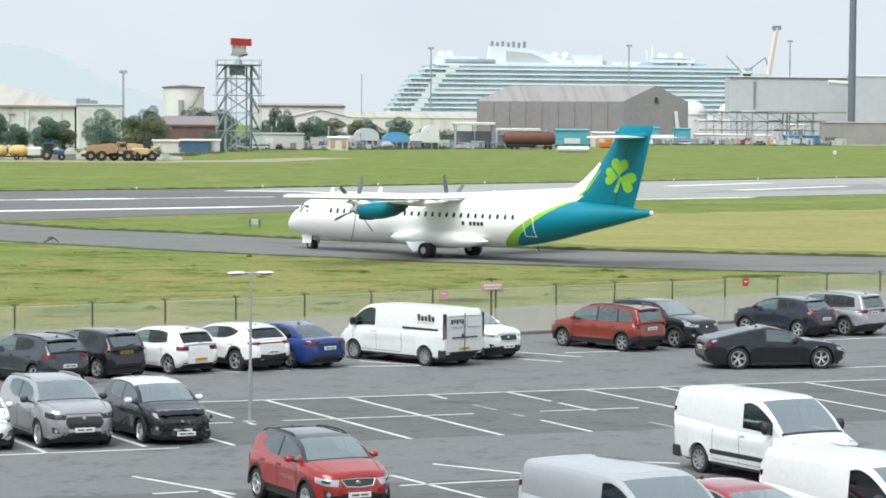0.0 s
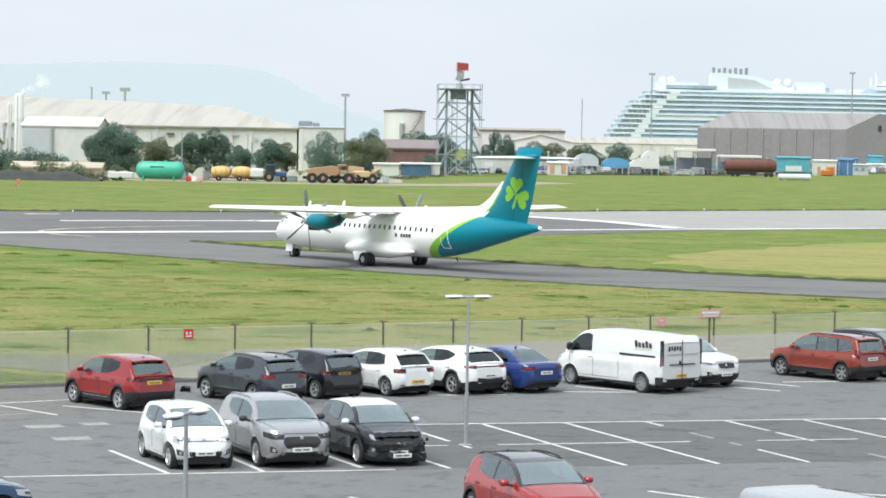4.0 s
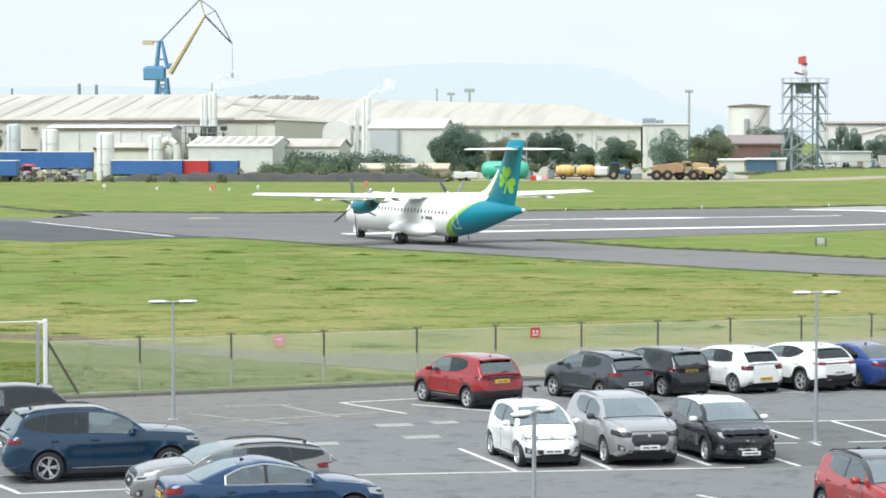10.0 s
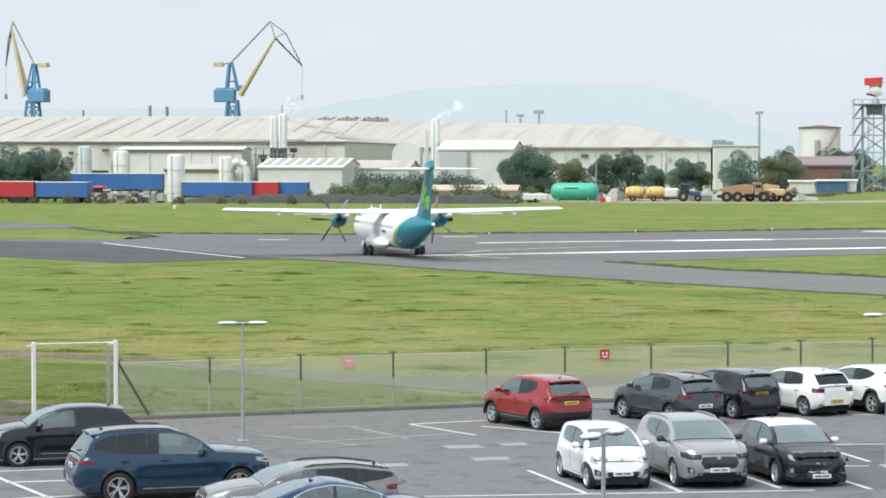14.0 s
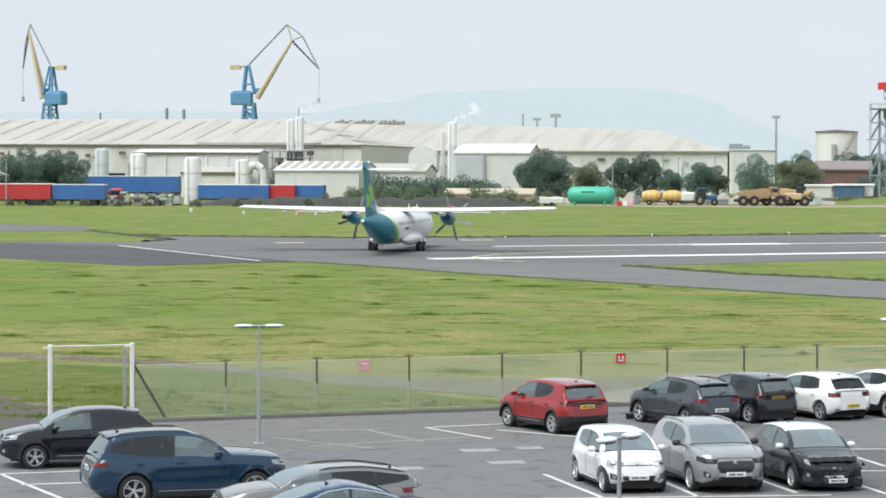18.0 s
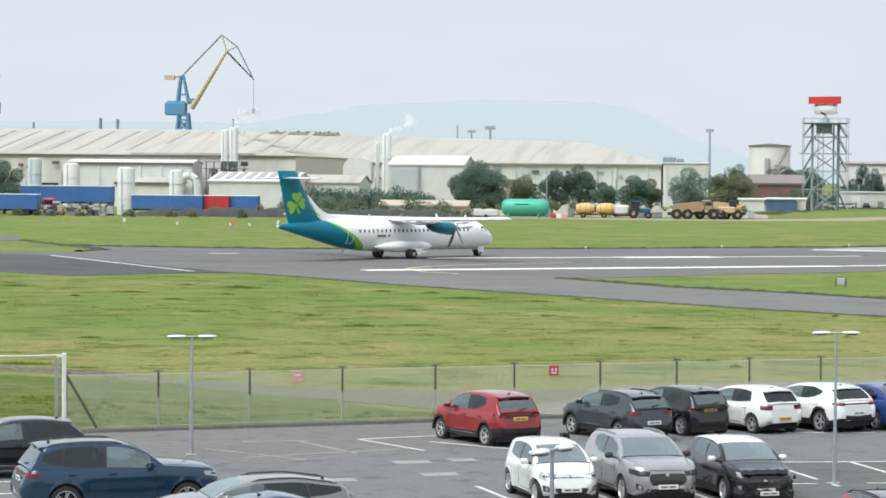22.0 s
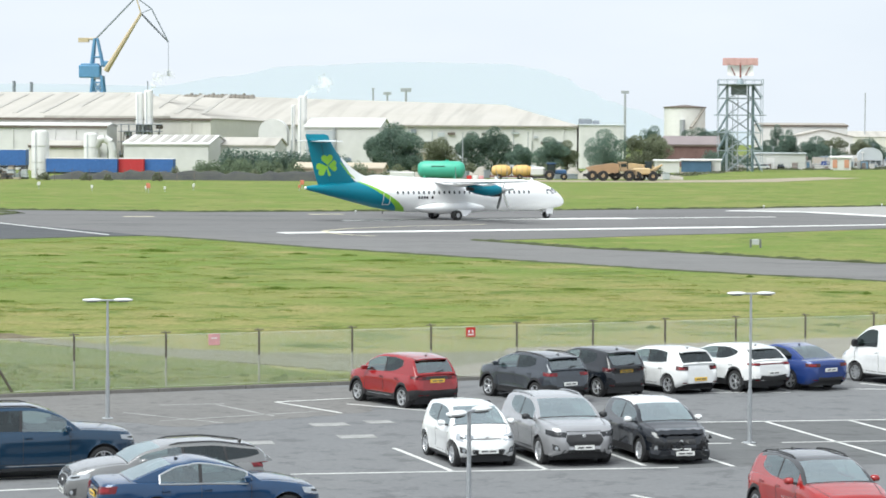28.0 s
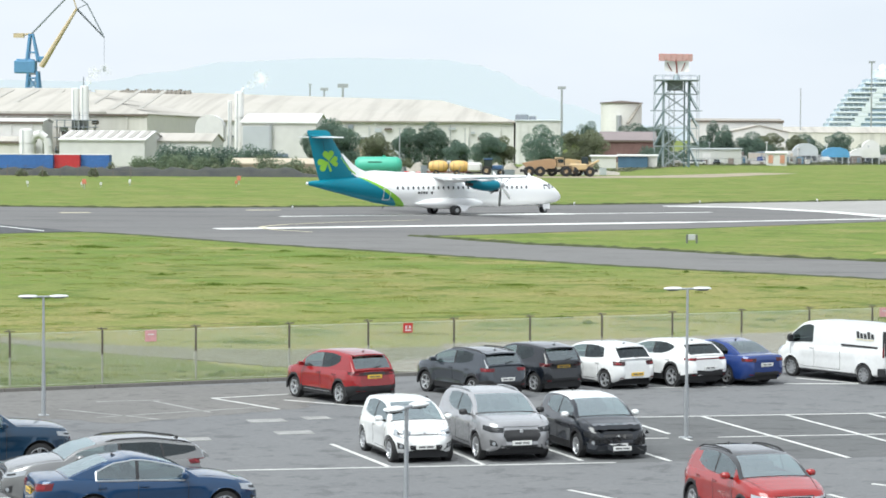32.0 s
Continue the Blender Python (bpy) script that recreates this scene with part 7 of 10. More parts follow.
hall("saw_roof_shed", "white shed with a striped saw roof", -95.9, -79.6, 480, 505, 6.8, 8.5, OFFW, OFFW, strips=8, gutter=False)
hall("saw_roof_shed", "low white shed beside the scrub", -81.2, -68.9, 495, 512, 6.6, 8.1, OFFW, ROOFC, gutter=False)
hall("white_shed", "white gabled shed with a dark door", -66.2, -50.8, 520, 545, 10.4, 12.3, OFFW, OFFW, gutter=False)
# flat grey panel paints the shadow under the overhanging roof
part("bay", Mesh().box(-4.6, -12.55, 4.4, 5.6, .2, 8.8), GREYC, bpy.data.objects["white_shed"], "grey open bay under the roof edge")
part("bay_post", Mesh().box(-1.6, -12.9, 4.6, .5, .5, 9.2), STEEL, bpy.data.objects["white_shed"])
part("door", Mesh().box(.6, -12.6, 1.6, 2.6, .2, 3.2), mat("slate_door", (.2, .25, .33), .6, 0, .4, .2), bpy.data.objects["white_shed"])
hall("grey_office", "pale flat works office with rooftop plant", -12.2, -1.0, 637, 690, 11.8, 12.1, OFFW, GREYC, bays=6, gutter=False)
solo("rooftop_plant", Mesh().box(0, 0, 0, 3.4, 3, 1.6, bevel=.2).box(2.8, 0, -.2, 1.8, 2, 1.2, bevel=.2), CRANE_G, "dark plant unit on the office roof", "plant unit", m=pose(-11.0, 660, 12.9))
rp = random.Random(8)
VZ = GZ + ge + (rz0 - ge) * .95
for k in range(16):
    x = -125.2 + k * 1.25
    solo("roof_vent", Mesh().slab([(-.9, -2, -.6), (1.0, -2, -.6), (.55, -2, .5 + .5 * rp.random()), (-.5, -2, .1)], (0, 4, 0)), ROOFD, "dark vent cowl on the works roof", "vent", "roof vents", m=pose(x, 716, VZ))
for px0, px1, top in ((-107.8, -106.1, 18.1), (-105.9, -104.0, 18.6)):
    silo("stack", "pale round process stack beside the works", (px0 + px1) / 2, 553, (px1 - px0) / 2, top, category="stack")
silo("stack", "pale round process stack beside the works", -68.0, 530, .95, 17.1, category="stack")
silo("stack", "thin pale round process stack", -70.2, 532, .45, 15.2, category="stack")
silo("silo", "tall white storage silo beside blue trailers", -102.7, 440, 1.55, 9.4)
silo("silo", "white silo with a bent duct", -100.1, 470, 1.35, 9.0)
silo("silo", "cream silo beside the works", -134.3, 525, 1.7, 10.4)
silo("silo", "grey plated silo beside the works hall", -143.6, 530, 1.5, 11.4, GREYC)
duct = thing("duct", "white bent air duct on the ground", "duct", m=pose(-97.3, 470, GZ))
dm = Mesh()
path = [(-2.2, 0, 5.2), (-1.4, 0, 6.6), (-.2, 0, 7.0), (.9, 0, 6.2), (1.3, 0, 4.6), (1.3, 0, 0)]
for a, b in zip(path, path[1:]):
    dm.rod(a, b, .75, .75, 14)
part("pipe", dm, OFFW, duct, smooth=50)
dome = thing("process_vessel", "white round-topped process hood on a frame", "tank", m=pose(-74.7, 535, GZ))
vt = 12.2 - GZ
part("hood", Mesh().loft([[(-3.0, y, vt - 5.5), *[(3.0 * math.cos(math.pi - math.pi * i / 12), y, vt - 2.6 + 2.6 * math.sin(math.pi * i / 12)) for i in range(13)], (3.0, y, vt - 5.5)] for y in (-2, 2)]), OFFW, dome, smooth=40)
for dx in (-2, 0, 2):
    part("leg", Mesh().box(dx, 0, 3, .4, 2, 6), STEEL, dome)
part("platform", Mesh().box(2, -1.5, 4.2, 9, 2, .3).box(-2, -1.5, 5.4, .2, 2, 2.4).box(6, -1.5, 3, .3, .3, 6), STEEL, dome)
for px, top, r in ((-170.8, 23.7, .45), (-165.9, 23.4, .45), (-190.0, 22.4, .3), (-106.1, 20.6, .12)):
    solo("flue", Mesh().rod((0, 0, 0), (0, 0, top - GZ), r, r, 10), CRANE_G, "dark thin flue pipe above the roof", "flue", "flues", m=pose(px, 700 if r > .2 else 558, GZ))

wd = thing("wall_fittings", "row of dark louvres and pipes along the works wall", "fittings", m=pose(-165.0, 559.3, GZ))
rg = random.Random(17)
xw0, xw1, zw = -191.6 - -165.0, -129.7 - -165.0, 11.9 - GZ
for k in range(16):
    x = xw0 + (xw1 - xw0) * (k + .6 * rg.random()) / 16
    part("louvre", Mesh().box(x, 0, zw - 1.2 - 1.2 * rg.random(), .9 + .8 * rg.random(), .25, .7), GUTTER, wd)
for k in range(14):
    x = xw0 + (xw1 - xw0) * (k + .6 * rg.random()) / 14
    part("down_pipe", Mesh().rod((x, -.1, 0), (x, -.1, zw * (.6 + .35 * rg.random())), .1 + .1 * rg.random(), seg=6), rg.choice((STEEL, GUTTER, OFFW)), wd)
for k in range(9):
    h = 2 + 3.2 * rg.random()
    part("lean_to", Mesh().box(xw0 + (xw1 - xw0) * rg.random(), -1.5 - 2 * rg.random(), h / 2, 2 + 4 * rg.random(), 2, h, bevel=.06), rg.choice((OFFW, GREYC, CREAM, TAN)), wd)

gw = thing("wall_fittings", "pipes, doors and louvres along the great hall's wall", "fittings", m=pose(-63.0, 639.6, GZ))
for k in range(26):
    x = -50 + 99 * (k + .7 * rg.random()) / 26
    part("louvre", Mesh().box(x, 0, ge - 1.0 - 3.5 * rg.random(), .8 + 1.2 * rg.random(), .25, .5 + .6 * rg.random()), rg.choice((GUTTER, GREYC, CRANE_G)), gw)
for k in range(18):
    x = -50 + 99 * (k + .7 * rg.random()) / 18
    part("down_pipe", Mesh().rod((x, -.1, 0), (x, -.1, ge * (.6 + .38 * rg.random())), .09 + .09 * rg.random(), seg=6), rg.choice((STEEL, GREYC, GUTTER)), gw)
for k in range(9):
    part("door", Mesh().box(-46 + 11 * k + 3 * rg.random(), 0, 1.9, 2.2 + 2 * rg.random(), .2, 3.8), rg.choice((GREYC, CRANE_G, TAN)), gw)
part("eaves_gutter", Mesh().box(-.4, -.2, ge + .05, 102, .3, .3), ROOFD, gw)

# steelwork, pipes and ducts round the stacks
pw = thing("steel_process_tower", "dark grey steel process frame with pipes and ducts", "pipework", m=pose(-106.4, 551, GZ))
pz, pw_ = 11.0 - GZ, -101.4 - -109.9
rg = random.Random(12)
for k in range(6):
    part("column", Mesh().box(-pw_ / 2 + k * pw_ / 5, 0, pz / 2, .22, .22, pz), CRANE_G, pw)
for z in (.35, .62, .85, 1.0):
    part("deck", Mesh().box(0, 0, pz * z, pw_ + 1, 2.6, .18), CRANE_G, pw)
    part("handrail", Mesh().box(0, -1.3, pz * z + 1.0, pw_ + 1, .06, .06), STEEL, pw)
for k in range(11):
    x = rg.uniform(-pw_ / 2, pw_ / 2)
    part("pipe", Mesh().rod((x, -.7, pz * rg.uniform(0, .3)), (x + rg.uniform(-.8, .8), -.7, pz * rg.uniform(.6, 1.1)), .12 + .2 * rg.random(), seg=8), rg.choice((STEEL, CRANE_G, GREYC, ROOFD)), pw)
for k in range(8):
    part("vessel", Mesh().box(rg.uniform(-pw_ / 2, pw_ / 2), .6, pz * rg.uniform(.2, .95), rg.uniform(.8, 2), 1.6, rg.uniform(.8, 1.8), bevel=.15), rg.choice((GREYC, CRANE_G, GUTTER, OFFW)), pw)
ck = thing("yard_clutter", "dark machinery and hoppers in the works yard", "machinery", m=pose(-77.0, 530, GZ))
for k in range(14):
    h = rg.uniform(1.2, 4.5)
    part("hopper", Mesh().box(rg.uniform(-14, 12), rg.uniform(-2, 3), h / 2, rg.uniform(.8, 2.6), 1.5, h, bevel=.1), rg.choice((CRANE_G, STEEL, GREYC, GUTTER, OFFW)), ck)
for k in range(7):
    x = -13 + k * 4
    part("lamp_mast", Mesh().rod((x, -2.5, 0), (x, -2.5, 5.5 + 2 * rg.random()), .07, seg=6), CRANE_G, ck)
# thin posts of the far field fence
fp = thing("post_fence", "row of thin dark fence posts before the trailers", "fence", m=pose(0, 412, GZ))
for k in range(24):
    x = -137.3 + k * 2.9
    part("post", Mesh().box(x, 0, .95, .07, .07, 1.9), GUTTER, fp)
    part("arm", Mesh().rod((x, 0, 1.85), (x + .2, 0, 2.1), .03, seg=5), GUTTER, fp)
for z in (.3, 1.1, 2.0):
    part("wire", Mesh().box(-137.3 + 35, 0, z * .9, 70, .02, .02), GUTTER, fp)

# lorries and trailers along the far fence


def trailer(x0, x1, y, top, material, label, base=GZ, lift=1.0):
    t = thing("curtain_trailer", label, "trailer", "parked trailers", pose((x0 + x1) / 2, y, base))
    L, h = x1 - x0, top - base
    part("curtain", Mesh().box(0, 0, (h + lift) / 2, L, 2.55, h - lift - .1, bevel=.05), material, t)
    part("roof", Mesh().box(0, 0, h - .02, L + .04, 2.6, .14, bevel=.03), SIGN_W, t, "white roof rim")
    part("chassis", Mesh().box(0, 0, lift - .12, L, 1.2, .24), BLACK, t)
    for k in range(int(L / 1.4)):
        part("strap", Mesh().box(-L / 2 + .7 + k * 1.4, -1.29, (h + lift) / 2, .05, .02, h - lift - .3), material, t)
    for k in (-.3, -.2, -.1):
        for s in (-1, 1):
            part("wheel", Mesh().lathe([(.001, -.15), (.5, -.15), (.5, .15), (.001, .15)], 14, "y"), RUBBER, t, m=pose(-k * L, s * 1.05, .5))
    return t


trailer(-145.0, -131.9, 420, 4.6, TRL_R, "red curtain-sided trailer beside the field")
trailer(-131.8, -122.5, 420.5, 4.7, TRL_R, "red curtain-sided trailer with a white rim")
trailer(-122.4, -113.3, 421, 4.6, TRL_B, "blue curtain-sided trailer beside the field")
trailer(-127.6, -108.6, 455, 5.9, TRL_B, "blue trailer in the second row", lift=1.9)
yg = random.Random(45)
YARD_D = mat("yard_dark", (0.05, 0.055, 0.06), 0.7, 0, 0.5, 0.4)
for k in range(22):
    x, h = -114.6 + k * .58 + .3 * yg.random(), .9 + 1.7 * yg.random()
    pst = thing("pallet_stack", "stack of pallets and dark crates in the yard", "pallets", "yard pallets", pose(x, 424 + 4 * yg.random(), GZ, 0, 0, yg.uniform(-20, 20)))
    for n in range(int(h / .34)):
        part("crate", Mesh().box(.06 * yg.gauss(0, 1), 0, .17 + n * .34, .75 + .6 * yg.random(), 1.1, .30, bevel=.02), yg.choice((YARD_D, YARD_D, CRANE_G, GREYC, TAN, GUTTER)), pst)
cabu = thing("lorry_cab", "small red lorry cab among the trailers", "lorry", m=pose(-113.4, 428.5, GZ))
part("cab_body", Mesh().box(0, 0, 1.75, 1.9, 2.3, 2.3, bevel=.2), TRL_R, cabu)
part("windscreen", Mesh().box(0, -1.16, 2.2, 1.6, .06, .8, bevel=.02), GLASS, cabu)
part("bumper", Mesh().box(0, -1.1, .6, 2.0, .3, .5, bevel=.08), YARD_D, cabu)
for sx in (-.75, .75):
    part("wheel", Mesh().lathe([(.001, -.15), (.48, -.15), (.48, .15), (.001, .15)], 14, "x", (sx, .2, .48)), RUBBER, cabu)
trailer(-101.4, -88.8, 440, 4.5, TRL_B, "blue curtain-sided trailer beside the silo")
trailer(-88.8, -84.3, 441, 4.5, TRL_R, "short red curtain trailer end")
trailer(-84.4, -79.3, 442, 4.5, TRL_B, "short blue curtain trailer end")
rg = random.Random(3)
bank = Mesh()
xa, xb = -99.3, -41.2
ring = []
for i in range(40):
    x = xa + (xb - xa) * i / 39
    h = (1.0 + .75 * rg.random()) * min(1, .25 + min(i, 39 - i) * .2)
    ring.append([(x, 426, GZ - .1), (x, 427, GZ + h * .7), (x, 428.5, GZ + h), (x, 431, GZ + h * .8), (x, 433, GZ - .1)])
bank.loft(ring, closed=False, caps=False)
solo("earth_bank", bank, mat("dark_earth_bank", (0.034, 0.036, 0.04), 0.95, 0, 0.7, 0.5, tint=(.065, .068, .055), bump=.6, bump_scale=4), "low dark earth bank with scrub", "bank", kind="structure", smooth=60)
spots = [(-78.4 + k * 1.9, 452 + rg.random() * 14, 3.2 + 2 * rg.random(), 2.3 + 1.6 * rg.random(), GZ) for k in range(17)]
bushes("scrub", "grey-green scrub on rough ground beside the works", spots, LEAF, 21)
spots = [(-75.2 + k * 1.35, 474 + rg.random() * 5, 4.0 + 2 * rg.random(), 4.2 + 1.5 * rg.random(), GZ) for k in range(17)]
bushes("scrub", "taller dark scrub before the white sheds", spots, LEAF_D, 22)
spots = [(-78.7 + k * 2.3, 436 + rg.random() * 6, 2.6, 1.2 + 1.4 * rg.random(), GZ) for k in range(18)]
bushes("scrub", "low olive scrub on the bank", spots, LEAF_O, 23)
spots = [(-138.3 + k * 6.5 + 3 * rg.random(), 417 + rg.random() * 2, 1.6 + rg.random(), .8 + .8 * rg.random(), GZ) for k in range(10)]
bushes("scrub", "tufts of weeds along the trailers", spots, LEAF_O, 24)
hall("tan_shed", "long low tan shed behind the scrub", -60.0, -44.1, 458, 466, 2.7, 3.6, TAN, TAN, gutter=False)
heaps = Mesh()
ring = []
for i in range(60):
    x = -45.7 + 56 * i / 59
    h = (.9 + 1.3 * noise.noise(Vector((x * .35, 3, 0))) ** 2 * 4 + .35 * rg.random()) * min(1, .3 + min(i, 59 - i) * .15)
    ring.append([(x, 470.5, GZ - .1), (x, 472, GZ + h * .7), (x, 473.5, GZ + h), (x, 476, GZ + h * .8), (x, 479, GZ - .1)])
heaps.loft(ring, closed=False, caps=False)
solo("rubble_bank", heaps, mat("rubble_grey", (0.36, 0.33, 0.29), .95, 0, .5, .4, tint=(.24, .23, .19), bump=.6, bump_scale=3), "uneven bank of pale rubble behind the tank", "bank", kind="structure", smooth=40)
for k in range(16):
    x, w, h = -44 + 3.3 * k + 2 * rg.random(), rg.uniform(.8, 2.6), rg.uniform(.7, 1.7)
    solo("site_box", Mesh().box(0, 0, h / 2, w, 1.4, h, bevel=.08).box(0, 0, h + .04, w + .1, 1.5, .1), rg.choice((OFFW, GREYC, TAN, CRANE_G)), "small pale store box beside the rubble bank", "box", "site boxes", m=pose(x, 467 + rg.random() * 2, GZ, 0, 0, rg.uniform(-15, 15)))
spots = [(-44 + k * 3.4 + 2 * rg.random(), 480 + rg.random() * 4, 2.6 + 2 * rg.random(), 1.6 + 1.4 * rg.random(), GZ) for k in range(15)]
bushes("scrub", "grey-green scrub behind the rubble bank", spots, LEAF_O, 27)

# green tank
gt = thing("green_tank", "mint green horizontal storage tank on saddles", "tank", m=pose(-32.6, 446, ground_z(446)))
part("vessel", Mesh().lathe([(.001, -4.2), (.8, -4.1), (1.3, -3.7), (1.5, -3.1), (1.52, 0), (1.5, 3.1), (1.3, 3.7), (.8, 4.1), (.001, 4.2)], 28, "x", (0, 0, 1.85)), GTANK, gt, smooth=50)
for x in (-2.9, 2.4):
    part("saddle", Mesh().box(x, 0, .45, .35, 2.2, .95, bevel=.04), GTANK, gt)
part("lettering_bar", Mesh().box(-.5, -1.42, 2.35, 2.4, .04, .4), mat("dark_green", (0.02, 0.12, 0.08), .5), gt)
part("hatch", Mesh().rod((1, 0, 3.3), (1, 0, 3.6), .3, .3, 12), GTANK, gt)
c = thing("white_trailer", "small white trailer beside the green tank", "trailer", m=pose(-38.9, 440, GZ))
part("body", Mesh().box(0, 0, .95, 4.2, 1.8, 1.1, bevel=.12), OFFW, c)
part("wheel", Mesh().lathe([(.001, -.1), (.35, -.1), (.35, .1), (.001, .1)], 12, "y", (0, -.9, .35)), RUBBER, c)
for k in range(3):
    solo("barrier", Mesh().box(0, 0, .45, .9, .3, .9, bevel=.12), (SIGN_R, SIGN_W, SIGN_P)[k], "red and white plastic road barrier", "barrier", "barriers", m=pose(-27.5 + k * 1.05, 443, GZ))


def plant_wheel(parent, x, y, r, w=.5):
    wl_ = part("wheel", Mesh().lathe([(r * .45, -w / 2), (r * .9, -w / 2), (r, -w * .3), (r, w * .3), (r * .9, w / 2), (r * .45, w / 2)], 20, "y"), RUBBER, parent, smooth=40, m=pose(x, y, r))
    part("hub", Mesh().lathe([(.001, -w * .35), (r * .36, -w * .4), (r * .36, w * .4), (.001, w * .35)], 14, "y"), TIPPER, wl_)


def dump_truck(x, y, turn, tip, cab):
    """An articulated dump truck: cab and bonnet on the front frame, a ribbed tipper on the rear one."""
    d = thing("dump_truck", "dusty articulated dump truck with a ribbed tipper body", "dump truck", "site vehicles", pose(x, y, ground_z(y), 0, 0, turn))
    part("cab", Mesh().loft([[(3.6, -.9, 1.7), (2.1, -.9, 1.7), (2.1, -.85, 3.2), (3.2, -.85, 3.2)], [(3.6, .9, 1.7), (2.1, .9, 1.7), (2.1, .85, 3.2), (3.2, .85, 3.2)]]), cab, d)
    part("cab_glass", Mesh().box(2.75, 0, 2.75, 1.0, 1.86, .6, bevel=.05), GLASS, d)
    part("cab_roof", Mesh().box(2.65, 0, 3.26, 1.4, 1.9, .14, bevel=.05), cab, d)
    part("bonnet", Mesh().loft([[(3.6, -.85, 1.2), (3.6, .85, 1.2), (3.6, .75, 2.15), (3.6, -.75, 2.15)], [(5.1, -.8, 1.1), (5.1, .8, 1.1), (5.1, .65, 1.75), (5.1, -.65, 1.75)]]), cab, d)
    part("bumper", Mesh().box(5.15, 0, .95, .3, 2.2, .5, bevel=.08), BLACK, d)
    part("mudguard", Mesh().box(3.7, 0, 1.95, 2.1, 2.7, .12, bevel=.04), cab, d)
    tp = part("tipper", Mesh().slab([(1.7, -1.35, 1.45), (1.9, -1.35, 3.0), (.9, -1.35, 3.15), (-2.2, -1.35, 2.75), (-4.0, -1.35, 2.35), (-3.1, -1.35, 1.3)], (0, 2.7, 0)), tip, d)
    for k in range(6):
        part("rib", Mesh().box(1.2 - k * .8, -1.4, 2.1 - .05 * k, .16, .1, 1.3), tip, tp)
    part("frame", Mesh().box(0, 0, 1.0, 8.8, 1.0, .5, bevel=.05), BLACK, d)
    part("exhaust", Mesh().rod((3.4, -.95, 2.0), (3.4, -.95, 3.5), .09, seg=8), BLACK, d)
    for xw in (3.7, -.9, -2.8):
        for s in (1, -1):
            plant_wheel(d, xw, s * 1.2, .92, .6)
    return d


DARKTIP = mat("dusty_orange_steel", (0.42, 0.26, 0.14), 0.85, 0, 0.6, 0.5, tint=(0.30, 0.21, 0.14))
dump_truck(-3.4, 451, 4, DARKTIP, TIPPER)
dump_truck(1.6, 455, 178, YELL, YELL)
ld = thing("wheel_loader", "yellow wheel loader on the earth track", "loader", m=pose(3.2, 452, ground_z(452)))
part("body", Mesh().box(-.6, 0, 1.7, 3.2, 1.8, 1.2, bevel=.2), YELL, ld)
part("cab", Mesh().box(.5, 0, 2.8, 1.3, 1.4, 1.3, bevel=.1), GLASS, ld)
part("boom", Mesh().rod((.8, .5, 1.8), (3.0, .5, 2.9), .2, .16, 6).rod((.8, -.5, 1.8), (3.0, -.5, 2.9), .2, .16, 6), YELL, ld)
for xw in (-1.5, 1.4):
    for s in (1, -1):
        plant_wheel(ld, xw, s * 1.0, .85)
for k, px in enumerate((-22.5, -18.8)):
    bw = thing("bowser_trailer", "yellow tank trailer with a rusty chassis", "trailer", "site vehicles", pose(px, 456, ground_z(456)))
    tk_ = part("tank", Mesh().lathe([(.001, -1.8), (.7, -1.7), (1.0, -1.1), (1.1, -.2), (1.05, .8), (.8, 1.5), (.4, 1.75), (.001, 1.8)], 18, "x", (0, 0, 1.6)), mat("mixer_yellow", (0.66, 0.40, 0.10), 0.6, 0, 1.2, 0.3, tint=(0.60, 0.42, 0.18)), bw, smooth=50)
    for u in (-1.0, 0, .9):
        part("band", Mesh().lathe([(1.06, u), (1.12, u), (1.12, u + .08), (1.06, u + .08)], 18, "x", (0, 0, 1.6)), TIPPER, tk_)
    part("hopper", Mesh().box(1.9, 0, 2.3, .7, 1.0, .7, bevel=.1), GREYC, bw)
    part("ladder", Mesh().box(-1.9, -.3, 1.5, .08, .5, 1.8), BLACK, bw)
    part("chassis", Mesh().box(0, 0, .6, 4.2, 1.2, .25), RUST, bw)
    for s in (1, -1):
        plant_wheel(bw, -.4, s * .85, .5, .3)
tr = thing("tractor", "dark blue farm tractor on the track", "tractor", "site vehicles", pose(-13.1, 455, ground_z(455), 0, 0, 4))
part("bonnet", Mesh().box(1.2, 0, 1.45, 2.2, .9, .8, bevel=.15), TRACT, tr)
part("cab", Mesh().box(-.5, 0, 2.1, 1.5, 1.6, 1.6, bevel=.1), GLASS, tr)
part("cab_roof", Mesh().box(-.5, 0, 2.98, 1.7, 1.7, .2, bevel=.06), TRACT, tr)
for xw, r in ((-.8, .9), (1.8, .62)):
    for s in (1, -1):
        plant_wheel(tr, xw, s * .9, r, .45)
cb = thing("mixer_trailer", "white and grey machine trailer behind the tractor", "trailer", m=pose(-16.0, 456, ground_z(456)))
part("body", Mesh().box(0, 0, 1.5, 2.6, 1.8, 1.7, bevel=.3), OFFW, cb)
part("chassis", Mesh().box(0, 0, .5, 3.2, 1.2, .3), BLACK, cb)

# trees along the far edge
SHORE = [(-.4, 470), (.009, 470), (.035, 575), (.049, 636), (.08, 645), (.1, 664), (.136, 690), (.17, 748), (.195, 845), (.227, 880), (.2655, 884), (.29, 908), (.4, 960)]


def shore(r):
    """How far off the field's far edge lies in the direction x / y = r."""
    for (a, p), (b, q) in zip(SHORE, SHORE[1:]):
        if r <= b:
            return p + (q - p) * (r - a) / (b - a)
    return SHORE[-1][1]


